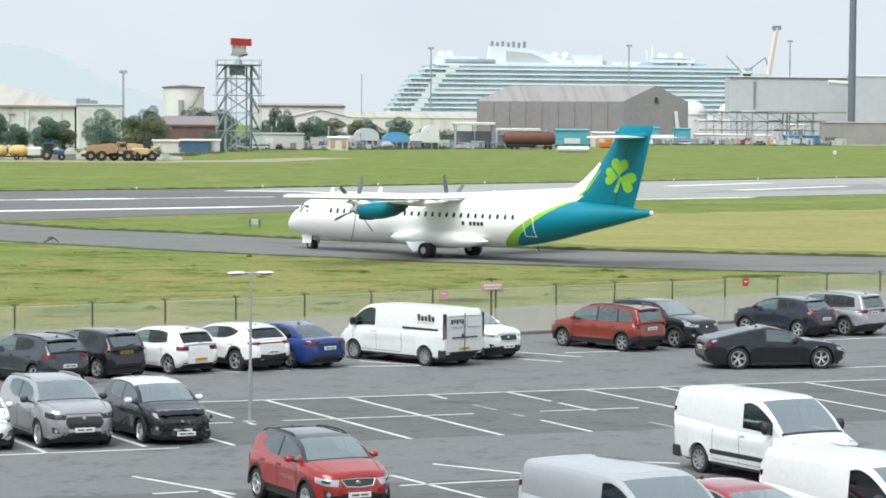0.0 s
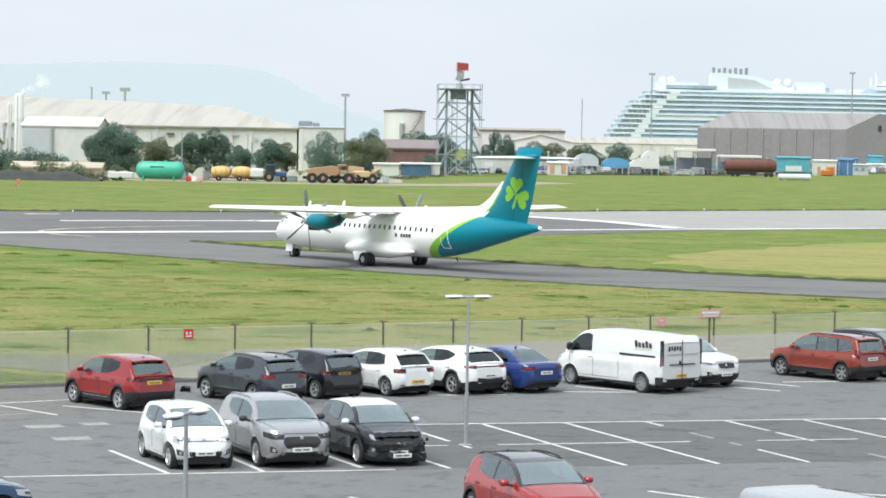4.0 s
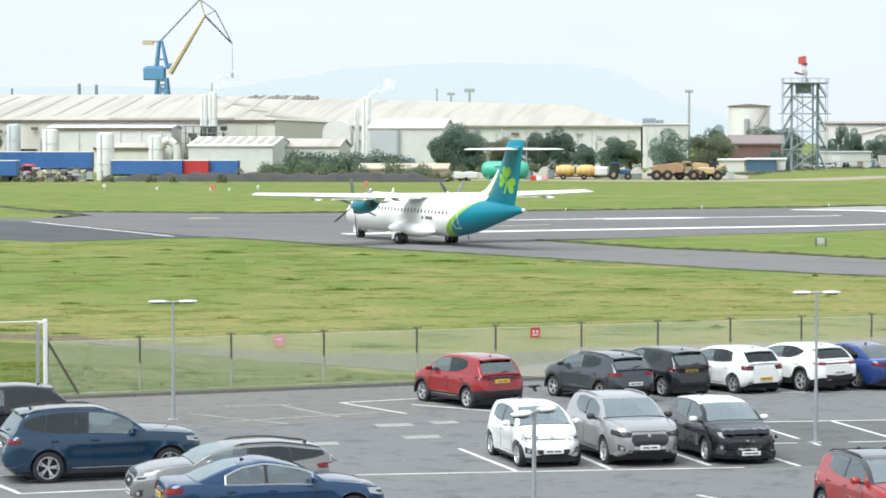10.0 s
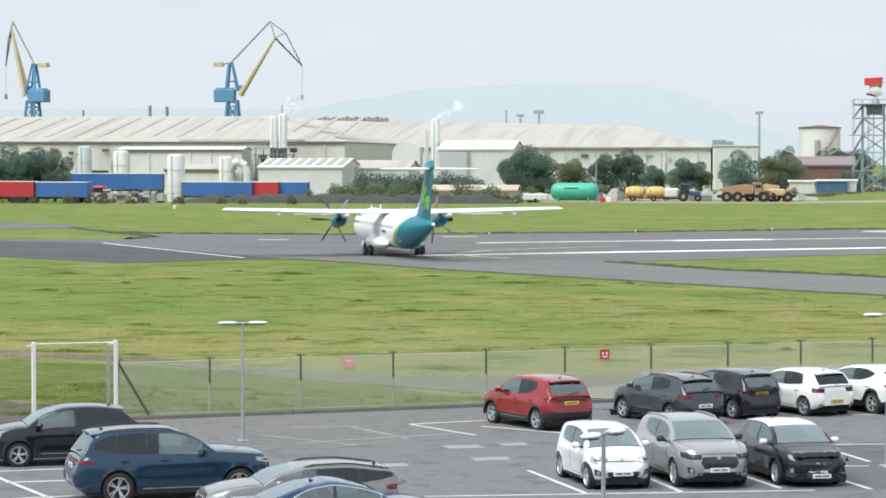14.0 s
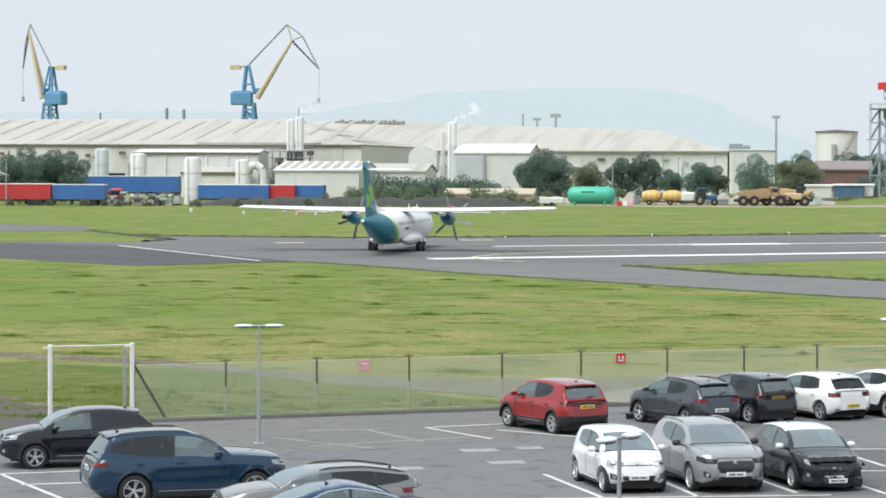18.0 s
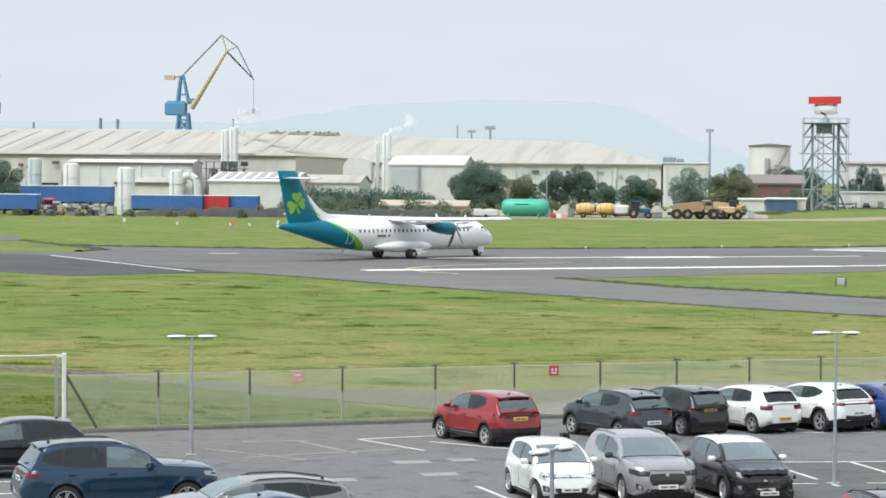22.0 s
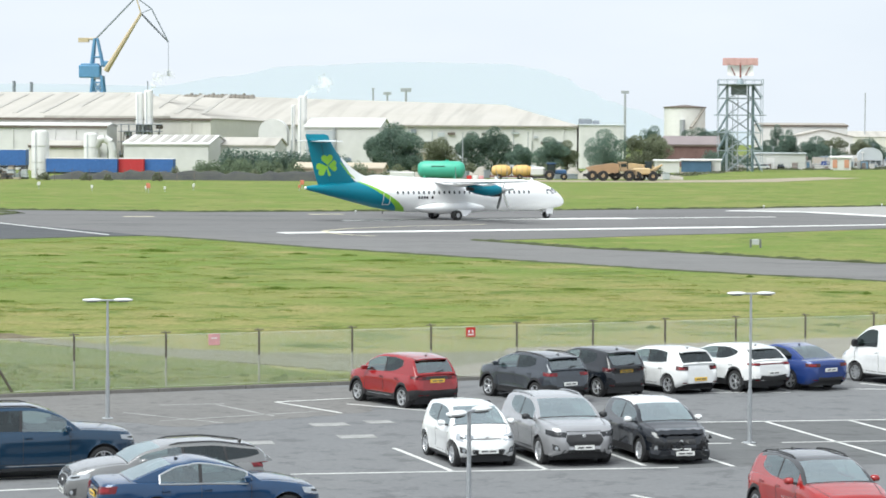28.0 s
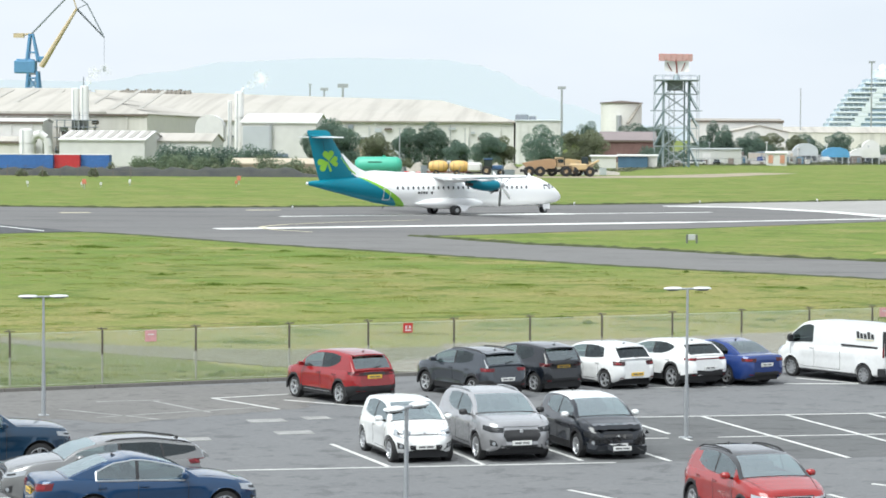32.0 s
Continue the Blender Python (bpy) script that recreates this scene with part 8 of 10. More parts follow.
TREES_WEST = [
    (-131.2, 434, 11.6, 8.5, LEAF_D),
    (-126.7, 436, 10.8, 8, LEAF_D),
    (-123.3, 435, 10.5, 6, LEAF_D),
    (-134.1, 435, 8.8, 5, LEAF_D),
    (-45.8, 500, 11.5, 10.5, LEAF_D),
    (-48.6, 502, 9.1, 6, LEAF_D),
    (-43.2, 502, 9.4, 6, LEAF_D),
    (-38.3, 520, 8.4, 8, LEAF_O),
    (-31.8, 520, 9.9, 7, LEAF_D),
    (-27.1, 520, 11.0, 6.5, LEAF_D),
]
TREES_MIDDLE = [
    (-22.2, 520, 7.4, 5, LEAF_D),
    (-17.2, 560, 8.9, 8, LEAF_D),
    (-13.3, 562, 8.2, 6, LEAF_O),
    (-5.1, 560, 10.7, 9, LEAF_D),
    (1.9, 580, 9.4, 8, LEAF_O),
    (6.1, 582, 9.8, 8, LEAF_O),
    (49.3, 671, 9.6, 10.1, LEAF_D),
    (55.3, 681, 9.4, 9.1, LEAF_O),
    (65.5, 700, 9.3, 9.0, LEAF_D),
    (75.3, 703, 9.8, 9.0, LEAF_D),
]
TREES_EAST = [
    (39.6, 680, 12.7, 4.8, LEAF_D),
    (42.3, 673, 11.4, 5.3, LEAF_D),
    (37.0, 678, 8.6, 6.6, LEAF_D),
    (8.8, 850, 13.3, 9, LEAF_D),
    (23.8, 850, 12.7, 12, LEAF_D),
    (32.2, 850, 12.4, 10, LEAF_D),
    (-2.7, 700, 12.6, 7, LEAF_D),
    (-20.8, 490, 7.1, 5, LEAF_D),
    (62.0, 687, 8.8, 6.4, LEAF_O),
]
hr = random.Random(77)
spots = []
for k in range(66):
    r = .03 + .185 * (k + hr.random()) / 66
    y = shore(r) + 26 + hr.random() * 10
    spots.append((r * y, y, 5 + 2.5 * hr.random(), (3.0 + 2.6 * hr.random()) * (1 if r < .14 else .75), GZ))
bushes("hedgerow", "dark green hedge mass behind the site cabins", spots, LEAF_D, 51)
for n, (x, y, top, w, mt) in enumerate(TREES_WEST + TREES_MIDDLE + TREES_EAST):
    tree(x, y, top, w, mt, 100 + n)
for k, (px, y, top) in enumerate(((-29.0, 448, 9.3), (-19.5, 500, 9.5), (-129.9, 418, 8.8))):
    solo("lighting_pole", Mesh().rod((0, 0, 0), (0, 0, top - GZ), .12, .08, 8).box(0, -.3, top - GZ, .5, .5, .15), STEEL, "pale thin lighting pole", "pole", "lighting poles", m=pose(px, y, GZ))
for px, y, top, lb in ((-90.2, 900, 24.9, 1), (-123.0, 1300, 30.3, 4), (-104.7, 1200, 30.2, 5), (-1.1, 1000, 25.9, 3.2), (138.1, 1500, 35.2, 1), (239.0, 2000, 65.7, 5), (298.5, 1500, 54.1, 3.4), (397.3, 1500, 57.9, 3.2)):
    solo("floodlight_mast", Mesh().rod((0, 0, 0), (0, 0, top), .32 + .08 * lb, .22 + .06 * lb, 8).box(0, 0, top, lb, .6, lb * .35), STEEL, "tall thin harbour floodlight mast", "mast", "floodlight masts", m=pose(px, y, GZ))

# white tank with roof, brick building, radar tower
wt = thing("storage_tank", "big cream storage tank with a stair", "tank", m=pose(20.0, 900, GZ))
tz = 19.6 - GZ
part("shell", Mesh().lathe([(7.2, 0), (7.2, tz)], 36), mat("cream_tank", (0.68, 0.67, 0.64), .6, 0, .1, .1), wt, smooth=40)
part("roof", Mesh().lathe([(7.6, tz), (7.6, tz + .35), (.001, tz + 1.1)], 36), GUTTER, wt, "dark shallow cone roof")
part("stair", Mesh().slab([(1.5, -7.6, tz - 7.2), (2.5, -7.6, tz - 7.2), (7.0, -3.5, tz - .4), (6.2, -3.8, tz - .4)], (0, -.4, .5)), ROOFD, wt)
part("pipe", Mesh().rod((-1, -7.9, 0), (-1, -7.9, tz - 4.2), .9, .9, 10), STEEL, wt)
hall("brick_building", "low dull brick building with a grey roof", 10.0, 24.9, 695, 712, 6.9, 9.2, BRICK, mat("slate", (0.24, 0.2, 0.2), .8, 0, .2, .2), bays=0)
hall("long_shed", "long pale shed with a dark flat roof rim", 41.0, 67.9, 795, 830, 13.0, 13.7, OFFW, ROOFD, gutter=True)
hall("pale_shed", "pale gabled shed behind the trees", 48.6, 66.0, 755, 790, 9.5, 11.5, OFFW, ROOFC, along="y", gutter=False)
hall("quay_shed", "long cream quay shed before the ship", 125.3, 220.0, 1490, 1540, 10.6, 14.0, CREAM, ROOFC, gutter=False)

TOWER = mat("tower_steel", (0.36, 0.42, 0.45), 0.6, 0.3, 0.6, 0.25)
rt = thing("radar_tower", "grey steel lattice radar tower", "tower", m=pose(26.2, 600, GZ))
H1 = 20.25
LEGD = mat("tower_dark_steel", (0.13, 0.2, 0.21), .6, .1, .6, .3)
levels = [0, 4.9, 9.1, 13.2, 17.1, H1]
for sx in (-1, 1):
    for sy in (-1, 1):
        part("leg", Mesh().rod((sx * 3.0, sy * 3.0, 0), (sx * 3.0, sy * 3.0, H1), .2, .2, 8), LEGD if sx > 0 else TOWER, rt)
        part("outer_post", Mesh().rod((sx * 5.1, sy * 4.6, 0), (sx * 5.1, sy * 4.6, H1 + 1.3), .07, seg=6), TOWER, rt)
        for a, b in zip(levels, levels[1:]):
            part("knee_brace", Mesh().rod((sx * 3.0, sy * 3.0, b - .1), (sx * 5.05, sy * 4.5, a + .3), .15, seg=6), LEGD if (sx + sy) else TOWER, rt)
for a, b in zip(levels, levels[1:]):
    for s in (-1, 1):
        for p, q in (((-3.0, s * 2.9, a), (3.0, s * 2.9, b)), ((3.0, s * 2.9, a), (-3.0, s * 2.9, b)), ((s * 2.9, -3.0, a), (s * 2.9, 3.0, b))):
            part("brace", Mesh().rod(p, q, .085, seg=6), TOWER, rt)
        part("ring_beam", Mesh().box(0, s * 3.1, b, 10.2 if b != 13.2 else 12.0, .16, .2), TOWER, rt)
        part("ring_beam", Mesh().box(s * 3.1, 0, b, .16, 9.2, .2), TOWER, rt)
part("platform", Mesh().box(0, 0, H1 + .1, 10.2, 9.2, .16), TOWER, rt)
part("equipment_cabin", Mesh().box(-.3, 0, H1 - 1.2, 3.6, 3.4, 2.2, bevel=.1), CRANE_G, rt)
CAGE = mat("mesh_cage", (0.46, 0.5, 0.53), .7, .3, 1, .3)
part("cable_duct", Mesh().box(1.9, 0, H1 / 2, .34, .34, H1), mat("duct_green_grey", (0.11, 0.17, 0.17), .7, 0, .5, .3), rt)
for x in (-1.7, -.5):
    part("stair_post", Mesh().rod((x, -.6, 0), (x, -.6, H1), .09, seg=6), CAGE, rt)
for k in range(10):
    z, d = k * H1 / 10, 1 if k % 2 else -1
    part("stair_flight", Mesh().slab([(-1.1 - .7 * d, -.5, z), (-1.1 + .7 * d, -.5, z + H1 / 10), (-1.1 + .7 * d, .4, z + H1 / 10), (-1.1 - .7 * d, .4, z)], (0, 0, .14)), CAGE, rt)
    part("landing", Mesh().box(-1.1 + .8 * d, 0, z + H1 / 10, .7, 1.2, .1), CAGE, rt)
for s in (-1, 1):
    part("handrail", Mesh().rod((-5.2, s * 4.6, H1 + 1.2), (5.2, s * 4.6, H1 + 1.2), .05, seg=5), TOWER, rt)
    for k in range(6):
        part("rail_post", Mesh().rod((-5.2 + k * 2.08, s * 4.6, H1 + .2), (-5.2 + k * 2.08, s * 4.6, H1 + 1.2), .05, seg=5), TOWER, rt)
part("pedestal", Mesh().rod((0, 0, H1 + .2), (0, 0, H1 + 1.45), .9, .6, 12), TOWER, rt)
radar = part("radar_aerial", Mesh().rod((0, 0, 0), (0, 0, .8), .35, .3, 10), OFFW, rt, "rotating red and white radar aerial", m=pose(0, 0, H1 + 1.2))
part("array_panel", Mesh().box(0, -.75, 4.0, 8.2, .25, 1.7, bevel=.05), SIGN_R, radar, "red array face")
part("array_back_panel", Mesh().box(0, -.45, 4.0, 8.1, .3, 1.6), mat("array_back_pink", (0.62, 0.38, 0.35), .6, 0, .5, .2), radar, "pale ribbed back of the array")
for k in (-3, -1.5, 0, 1.5, 3):
    part("rib", Mesh().box(k, -.22, 4.0, .12, .2, 1.6), mat("array_rib", (0.58, 0.34, 0.31), .6, 0, .5, .2), radar)
dish = []
for i in range(7):
    u = -3 + i
    dish.append([(u * 1.0, -.7 + .12 * u * u * .5 + .05 * (v - 3) ** 2, .6 + v * .42 + .02 * u * u) for v in range(7)])
part("reflector", Mesh().loft(dish, closed=False, caps=False), OFFW, radar, "curved white reflector", smooth=50)
part("strut", Mesh().rod((0, .3, .3), (0, -.4, 3.6), .2, seg=6).rod((-1.2, .1, .8), (-2.6, -.4, 3.6), .12, seg=6).rod((1.2, .1, .8), (2.6, -.4, 3.6), .12, seg=6), RUST, radar)
part("feed_horn", Mesh().rod((0, -.2, .6), (0, -2.4, 1.1), .2, .25, 8), RUST, radar)

# cabins, tanks and clutter before the harbour
sheet("quay_yard", [(r * shore(r), shore(r) + 1) for r in (.02, .035, .049, .08, .1, .136, .17, .195, .227, .2655, .29, .36)] + [(480, 1250), (28, 1250)], 0.05, DIRT, "pale dusty yard along the quay", "yard", 2.0)
hall("cabin", "grey flat-roofed site cabin on the grass", 31.6, 44.6, 644, 650, 4.95, 5.05, mat("cabin_grey", (0.55, 0.56, 0.53), .7, 0, .3, .15), GREYC, gutter=False)
part("door", Mesh().box(-2.2, -3.1, 1.5, 2.0, .2, 3.0), OFFW, bpy.data.objects["cabin"], "white door")
hall("blue_cabin", "small blue and white site cabin", 12.3, 19.0, 580, 585, 3.6, 3.8, mat("cabin_blue", (0.06, 0.14, 0.22), .6, 0, .4, .3), OFFW, gutter=False)
hall("white_cabin", "small pale cabin beside the site plant", 19.2, 21.2, 582, 586, 3.6, 3.8, OFFW, OFFW, gutter=False)
hall("white_cabin", "pale long cabin beside the plant", 6.0, 11.6, 570, 575, 3.5, 3.7, OFFW, OFFW, gutter=False)
hall("kiosk", "white kiosk with orange panels", 50.8, 55.8, 642, 645, 4.0, 4.3, OFFW, OFFW, gutter=False)
for x in (-1.5, 1.4):
    part("panel", Mesh().box(x, -1.6, 1.6, 1.1, .2, 2.0), mat("faded_orange_panel", (0.6, 0.30, 0.2), .7, 0, .4, .2), bpy.data.objects["kiosk"])
mound = Mesh()
mr = random.Random(8)
for k in range(70):
    x, q = mr.uniform(-6, 6), mr.uniform(.3, .9)
    mound.box(x, mr.uniform(-2, 2), mr.uniform(.1, max(.3, 3.6 - abs(x + 1) * .55)), q * 1.5, q * 1.4, q, bevel=.15)
solo("rubble_mound", mound, mat("pale_rubble", (0.42, 0.41, 0.39), .9, 0, .4, .3), "heap of pale broken rubble", "rubble", kind="stuff", m=pose(25.0, 640, GZ))
for x0, x1, top, y, mt, lb in ((59.6, 66.0, 6.6, 668, GREYC, "grey round-topped store on the quay"), (67.6, 74.6, 5.6, 672, SKYBLUE, "round store under a sky blue cover"), (80.0, 84.6, 7.5, 690, OFFW, "white round-topped store on the quay"), (75.6, 83.6, 5.4, 680, OFFW, "white rounded container store beside others")):
    st = thing("round_store", lb, "store", m=pose((x0 + x1) / 2, y, GZ))
    r, h = (x1 - x0) / 2, top - GZ
    part("cover", Mesh().loft([[(r * math.cos(a), yy, h * .62 + h * .38 * math.sin(a)) for a in [math.pi * i / 12 for i in range(13)]] + [(-r, yy, h * .42), (r, yy, h * .42)] for yy in (-2, 2)]), mt, st, smooth=40)
    for k in range(5):
        part("post", Mesh().box(-r * .92 + k * r * .46, -1.9, h * .21, .22, .22, h * .42), GREYC, st)
    part("base", Mesh().box(0, .6, h * .2, r * 1.8, 2.4, h * .4), CRANE_G, st)
tk = thing("tanker_trailer", "rusty red tanker trailer at the field edge", "tanker", m=pose(110.5, 694, ground_z(694)))
part("tank", Mesh().lathe([(.001, -7.2), (1.5, -7.0), (1.8, -6.2), (1.8, 6.2), (1.5, 7.0), (.001, 7.2)], 18, "x", (0, 0, 3.0)), mat("sooty_rust", (0.10, 0.045, 0.04), .85, 0, .5, .5, tint=(.17, .07, .055)), tk, smooth=50)
part("hopper", Mesh().box(-2.5, 0, 1.5, 8, 2.2, 1.9, bevel=.3), DARKW, tk)
part("walkway", Mesh().box(0, 0, 4.85, 11, .7, .12), DARKW, tk)
for x in (-5, -3.6, 4.2, 5.6):
    part("wheel", Mesh().lathe([(.001, -.2), (.6, -.2), (.6, .2), (.001, .2)], 14, "y", (x, -1.1, .6)), RUBBER, tk)
solo("white_pipe", Mesh().rod((0, 0, .8), (8.0, 0, .8), .75, .75, 14).box(1.5, 0, .2, .5, 1, .5).box(5.5, 0, .2, .5, 1, .5), OFFW, "white cylinder lying on the grass edge", "tank", smooth=50, m=pose(107.0, 628, GZ))
for x0, x1, y, top in ((90.0, 101.5, 700, 8.0), (104.5, 116.5, 714, 6.4)):
    cn = thing("white_canopy", "white flat canopy roof on posts", "canopy", m=pose((x0 + x1) / 2, y, GZ))
    part("roof", Mesh().box(0, 0, top - GZ, x1 - x0, 5, .8, bevel=.15), OFFW, cn)
    for px in (-.45, 0, .45):
        for py in (-2, 2):
            part("post", Mesh().box(px * (x1 - x0), py, (top - GZ) / 2 - .2, .25, .25, top - GZ - .4), CRANE_G, cn)
    part("back_wall", Mesh().box(0, 2.3, (top - GZ) * .35, (x1 - x0) * .9, .2, (top - GZ) * .7), CRANE_G, cn)
    part("counter", Mesh().box(-.5, -.5, .8, (x1 - x0) * .6, 1.4, 1.6, bevel=.1), GREYC, cn)
PALE_O = mat("orange_panel", (0.6, 0.30, 0.14), .6, 0, .4, .2)
HUT_B = mat("hut_blue", (0.10, 0.22, 0.42), .6, 0, .3, .25)
HUT_A = mat("hut_aqua", (0.10, 0.38, 0.46), .6, 0, .3, .25)
for x0, x1, top, y, mt, nm, lb in ((129.2, 139.0, 6.4, 760, HUT_A, "hut", "aqua blue site hut before the hangar"), (142.6, 149.4, 5.6, 772, OFFW, "hut", "white site hut with orange doors"), (166.1, 173.0, 6.1, 856, HUT_B, "container", "stacked dark blue containers before the hangar"), (181.0, 186.0, 7.1, 878, HUT_A, "hut", "small kiosk under an aqua roof"),
                                   (179.6, 189.6, 4.3, 872, OFFW, "white_cabin", "low white site cabin"), (194.6, 200.3, 6.8, 892, HUT_A, "hut", "small store under an aqua cover"), (203.2, 221.1, 4.8, 896, OFFW, "white_cabin", "row of low white site cabins"), (246.7, 254.2, 8.6, 934, OFFW, "cabin", "pale two-storey site office"),
                                   (235.1, 240.4, 4.6, 892, HUT_B, "container", "blue container at the field edge"), (243.4, 248.8, 4.6, 896, HUT_B, "container", "blue container beside another one"), (268.0, 300.0, 9.6, 962, CONCRETE, "wall_block", "pale concrete block wall at the field edge"), (223.3, 229.4, 4.7, 890, OFFW, "kiosk", "white kiosk with orange panels"),
                                   (150.4, 155.2, 6.0, 776, HUT_B, "container", "dark blue container beside a white hut"), (158.0, 165.0, 4.4, 800, GREYC, "cabin", "low grey cabin at the field edge")):
    hb = hall(nm, lb, x0, x1, y, y + 4, top - .3, top, mt, mt, gutter=False)
    if "orange" in lb:
        for u in (-.3, .1, .35):
            part("panel", Mesh().box(u * (x1 - x0), -2.1, 1.5, (x1 - x0) * .14, .2, 2.4), PALE_O, hb, "orange panel")
    elif nm in ("white_cabin", "cabin"):
        for u in range(int((x1 - x0) / 2)):
            part("window", Mesh().box(-(x1 - x0) / 2 + 1.2 + u * 2, -2.08, (top - 1) * .55, 1.0, .15, .9), CRANE_G, hb)
    elif nm == "container":
        for u in range(int((x1 - x0) / .9)):
            part("rib", Mesh().box(-(x1 - x0) / 2 + .5 + u * .9, -2.08, (top - 1.4) / 2, .16, .12, top - 1.6), HUT_B if u % 3 else OFFW, hb)
    elif nm == "hut":
        part("window", Mesh().box(0, -2.08, 2.0, (x1 - x0) * .5, .15, 1.6), OFFW, hb, "pale panel")
        part("sill", Mesh().box(0, -2.15, 1.1, (x1 - x0) * .8, .3, .25), CRANE_G, hb)
solo("orange_machine", Mesh().box(0, 0, 1.2, 3.5, 2, 1.8, bevel=.3).box(1, 0, 2.4, 1.4, 1.6, 1.2, bevel=.2), mat("machine_orange", (0.55, 0.17, 0.03), .6, 0, .5, .3), "orange machine on the quay side", "machine", m=pose(143.5, 756, GZ - .3))


def far_car(x, y, turn, material, tall):
    """A small parked car or van far off at the field's edge."""
    c = thing("parked_car" if not tall else "parked_van", "small %s parked at the far field edge" % ("van" if tall else "car"), "van" if tall else "car", "far parked vehicles", pose(x, y, ground_z(y), 0, 0, turn))
    h = 1.45 if not tall else 2.1
    part("body", Mesh().box(0, 0, .62, 4.2, 1.75, .75, bevel=.18), material, c)
    part("cabin", Mesh().loft([[(a, -.8, .95), (a, .8, .95), (b_, .62, h), (b_, -.62, h)] for a, b_ in ((1.3, .6), (-1.9, -1.5))]), GLASS if not tall else material, c)
    part("roof", Mesh().box(-.45, 0, h, 2.2, 1.3, .08, bevel=.03), material, c)
    for xw in (1.35, -1.3):
        for s_ in (1, -1):
            part("wheel", Mesh().lathe([(.001, -.1), (.32, -.1), (.32, .1), (.001, .1)], 12, "y", (xw, s_ * .8, .32)), RUBBER, c)


rg = random.Random(31)
for k in range(34):
    r = .052 + .235 * (k + .7 * rg.random()) / 34
    y = shore(r) + rg.uniform(1, 12)
    far_car(r * y, y, rg.choice((0, 90, 180, 25, 130)), rg.choice((WHITE, WHITE, SILVER, GREY, BLUE, NIGHT, RED)), rg.random() < .35)
PALES = [mat("store_" + n, c, .7, 0, .3, .25) for n, c in (("white", (.62, .62, .6)), ("grey", (.36, .37, .37)), ("buff", (.5, .45, .38)), ("brown", (.24, .2, .18)), ("slate", (.2, .25, .3)), ("blue", (.16, .3, .44)))]
for k in range(84):
    r = .05 + .237 * (k + .8 * rg.random()) / 84
    y = shore(r) + rg.uniform(2, 9)
    w, h = rg.uniform(1.2, 4.2), rg.uniform(.8, 2.6)
    mt = rg.choice(PALES[:4] + PALES[:2] + PALES)
    sc = thing("storage_crate", "small weathered site store at the field edge", "container", "site stores", pose(r * y, y, GZ, 0, 0, rg.uniform(-12, 12)))
    part("body", Mesh().box(0, 0, h / 2, w, 2.3, h, bevel=.05), mt, sc)
    part("lid", Mesh().box(0, 0, h + .04, w + .12, 2.4, .12), rg.choice(PALES[:3]), sc)
    part("door", Mesh().box(w * .2, -1.17, h * .45, min(1.0, w * .3), .06, h * .8), rg.choice(PALES), sc)
for k in range(40):
    r, h = .05 + .235 * (k + .8 * rg.random()) / 40, rg.uniform(1.8, 3.6)
    y, w = shore(r) + rg.uniform(10, 22), rg.uniform(2.0, 6.0)
    sc = thing("site_container", "pale site container among fences and stores", "container", "site containers", pose(r * y, y, GZ, 0, 0, rg.uniform(-8, 8)))
    part("body", Mesh().box(0, 0, h / 2, w, 2.3, h, bevel=.04), rg.choice(PALES[:4] + [OFFW, GREYC, PALES[5]]), sc)
    part("roof", Mesh().box(0, 0, h + .03, w + .1, 2.4, .1), rg.choice((OFFW, GREYC)), sc)
    for n in range(int(w / .8)):
        part("rib", Mesh().box(-w / 2 + .4 + n * .8, -1.17, h / 2, .1, .05, h * .9), GREYC, sc)
    part("door", Mesh().box(w * .22, -1.2, h * .42, .8, .06, h * .8), rg.choice(PALES), sc)
for k in range(30):
    r = .055 + .23 * (k + .9 * rg.random()) / 30
    y, h = shore(r) + rg.uniform(2, 14), rg.uniform(3.0, 6.5)
    solo("site_pole", Mesh().rod((0, 0, 0), (0, 0, h), .14, .1, 6).box(0, 0, h, .7, .3, .25), rg.choice((STEEL, OFFW, CRANE_G)), "thin pole with a small lamp head on the quay", "pole", "site poles", m=pose(r * y, y, GZ))
spots = [(-42.0 + k * 4.4 + 2 * rg.random(), 530 + rg.random() * 12, 4 + 3 * rg.random(), .5 + .9 * rg.random() ** 2, GZ) for k in range(12)]
for k in range(60):
    r = .02 + .26 * (k + rg.random()) / 60
    spots.append((r * shore(r), shore(r) - 1, 4 + 3 * rg.random(), .3 + .8 * rg.random() ** 2, GZ))
bushes("rough_growth", "low rough weeds along the far field edge", spots, LEAF_O, 41)
ff = thing("far_fence", "low grey fence along the far field edge", "fence", m=pose(0, 0, GZ))
last = None
for k in range(76):
    r = .04 + k * .0033
    p = Vector((r * shore(r), shore(r) + .5, 0))
    part("post", Mesh().box(p.x, p.y, .9, .12, .12, 1.8), STEEL, ff)
    if last:
        part("rail", Mesh().rod(last + Vector((0, 0, 1.75)), p + Vector((0, 0, 1.75)), .05, seg=4).rod(last + Vector((0, 0, .9)), p + Vector((0, 0, .9)), .04, seg=4), STEEL, ff)
    last = p
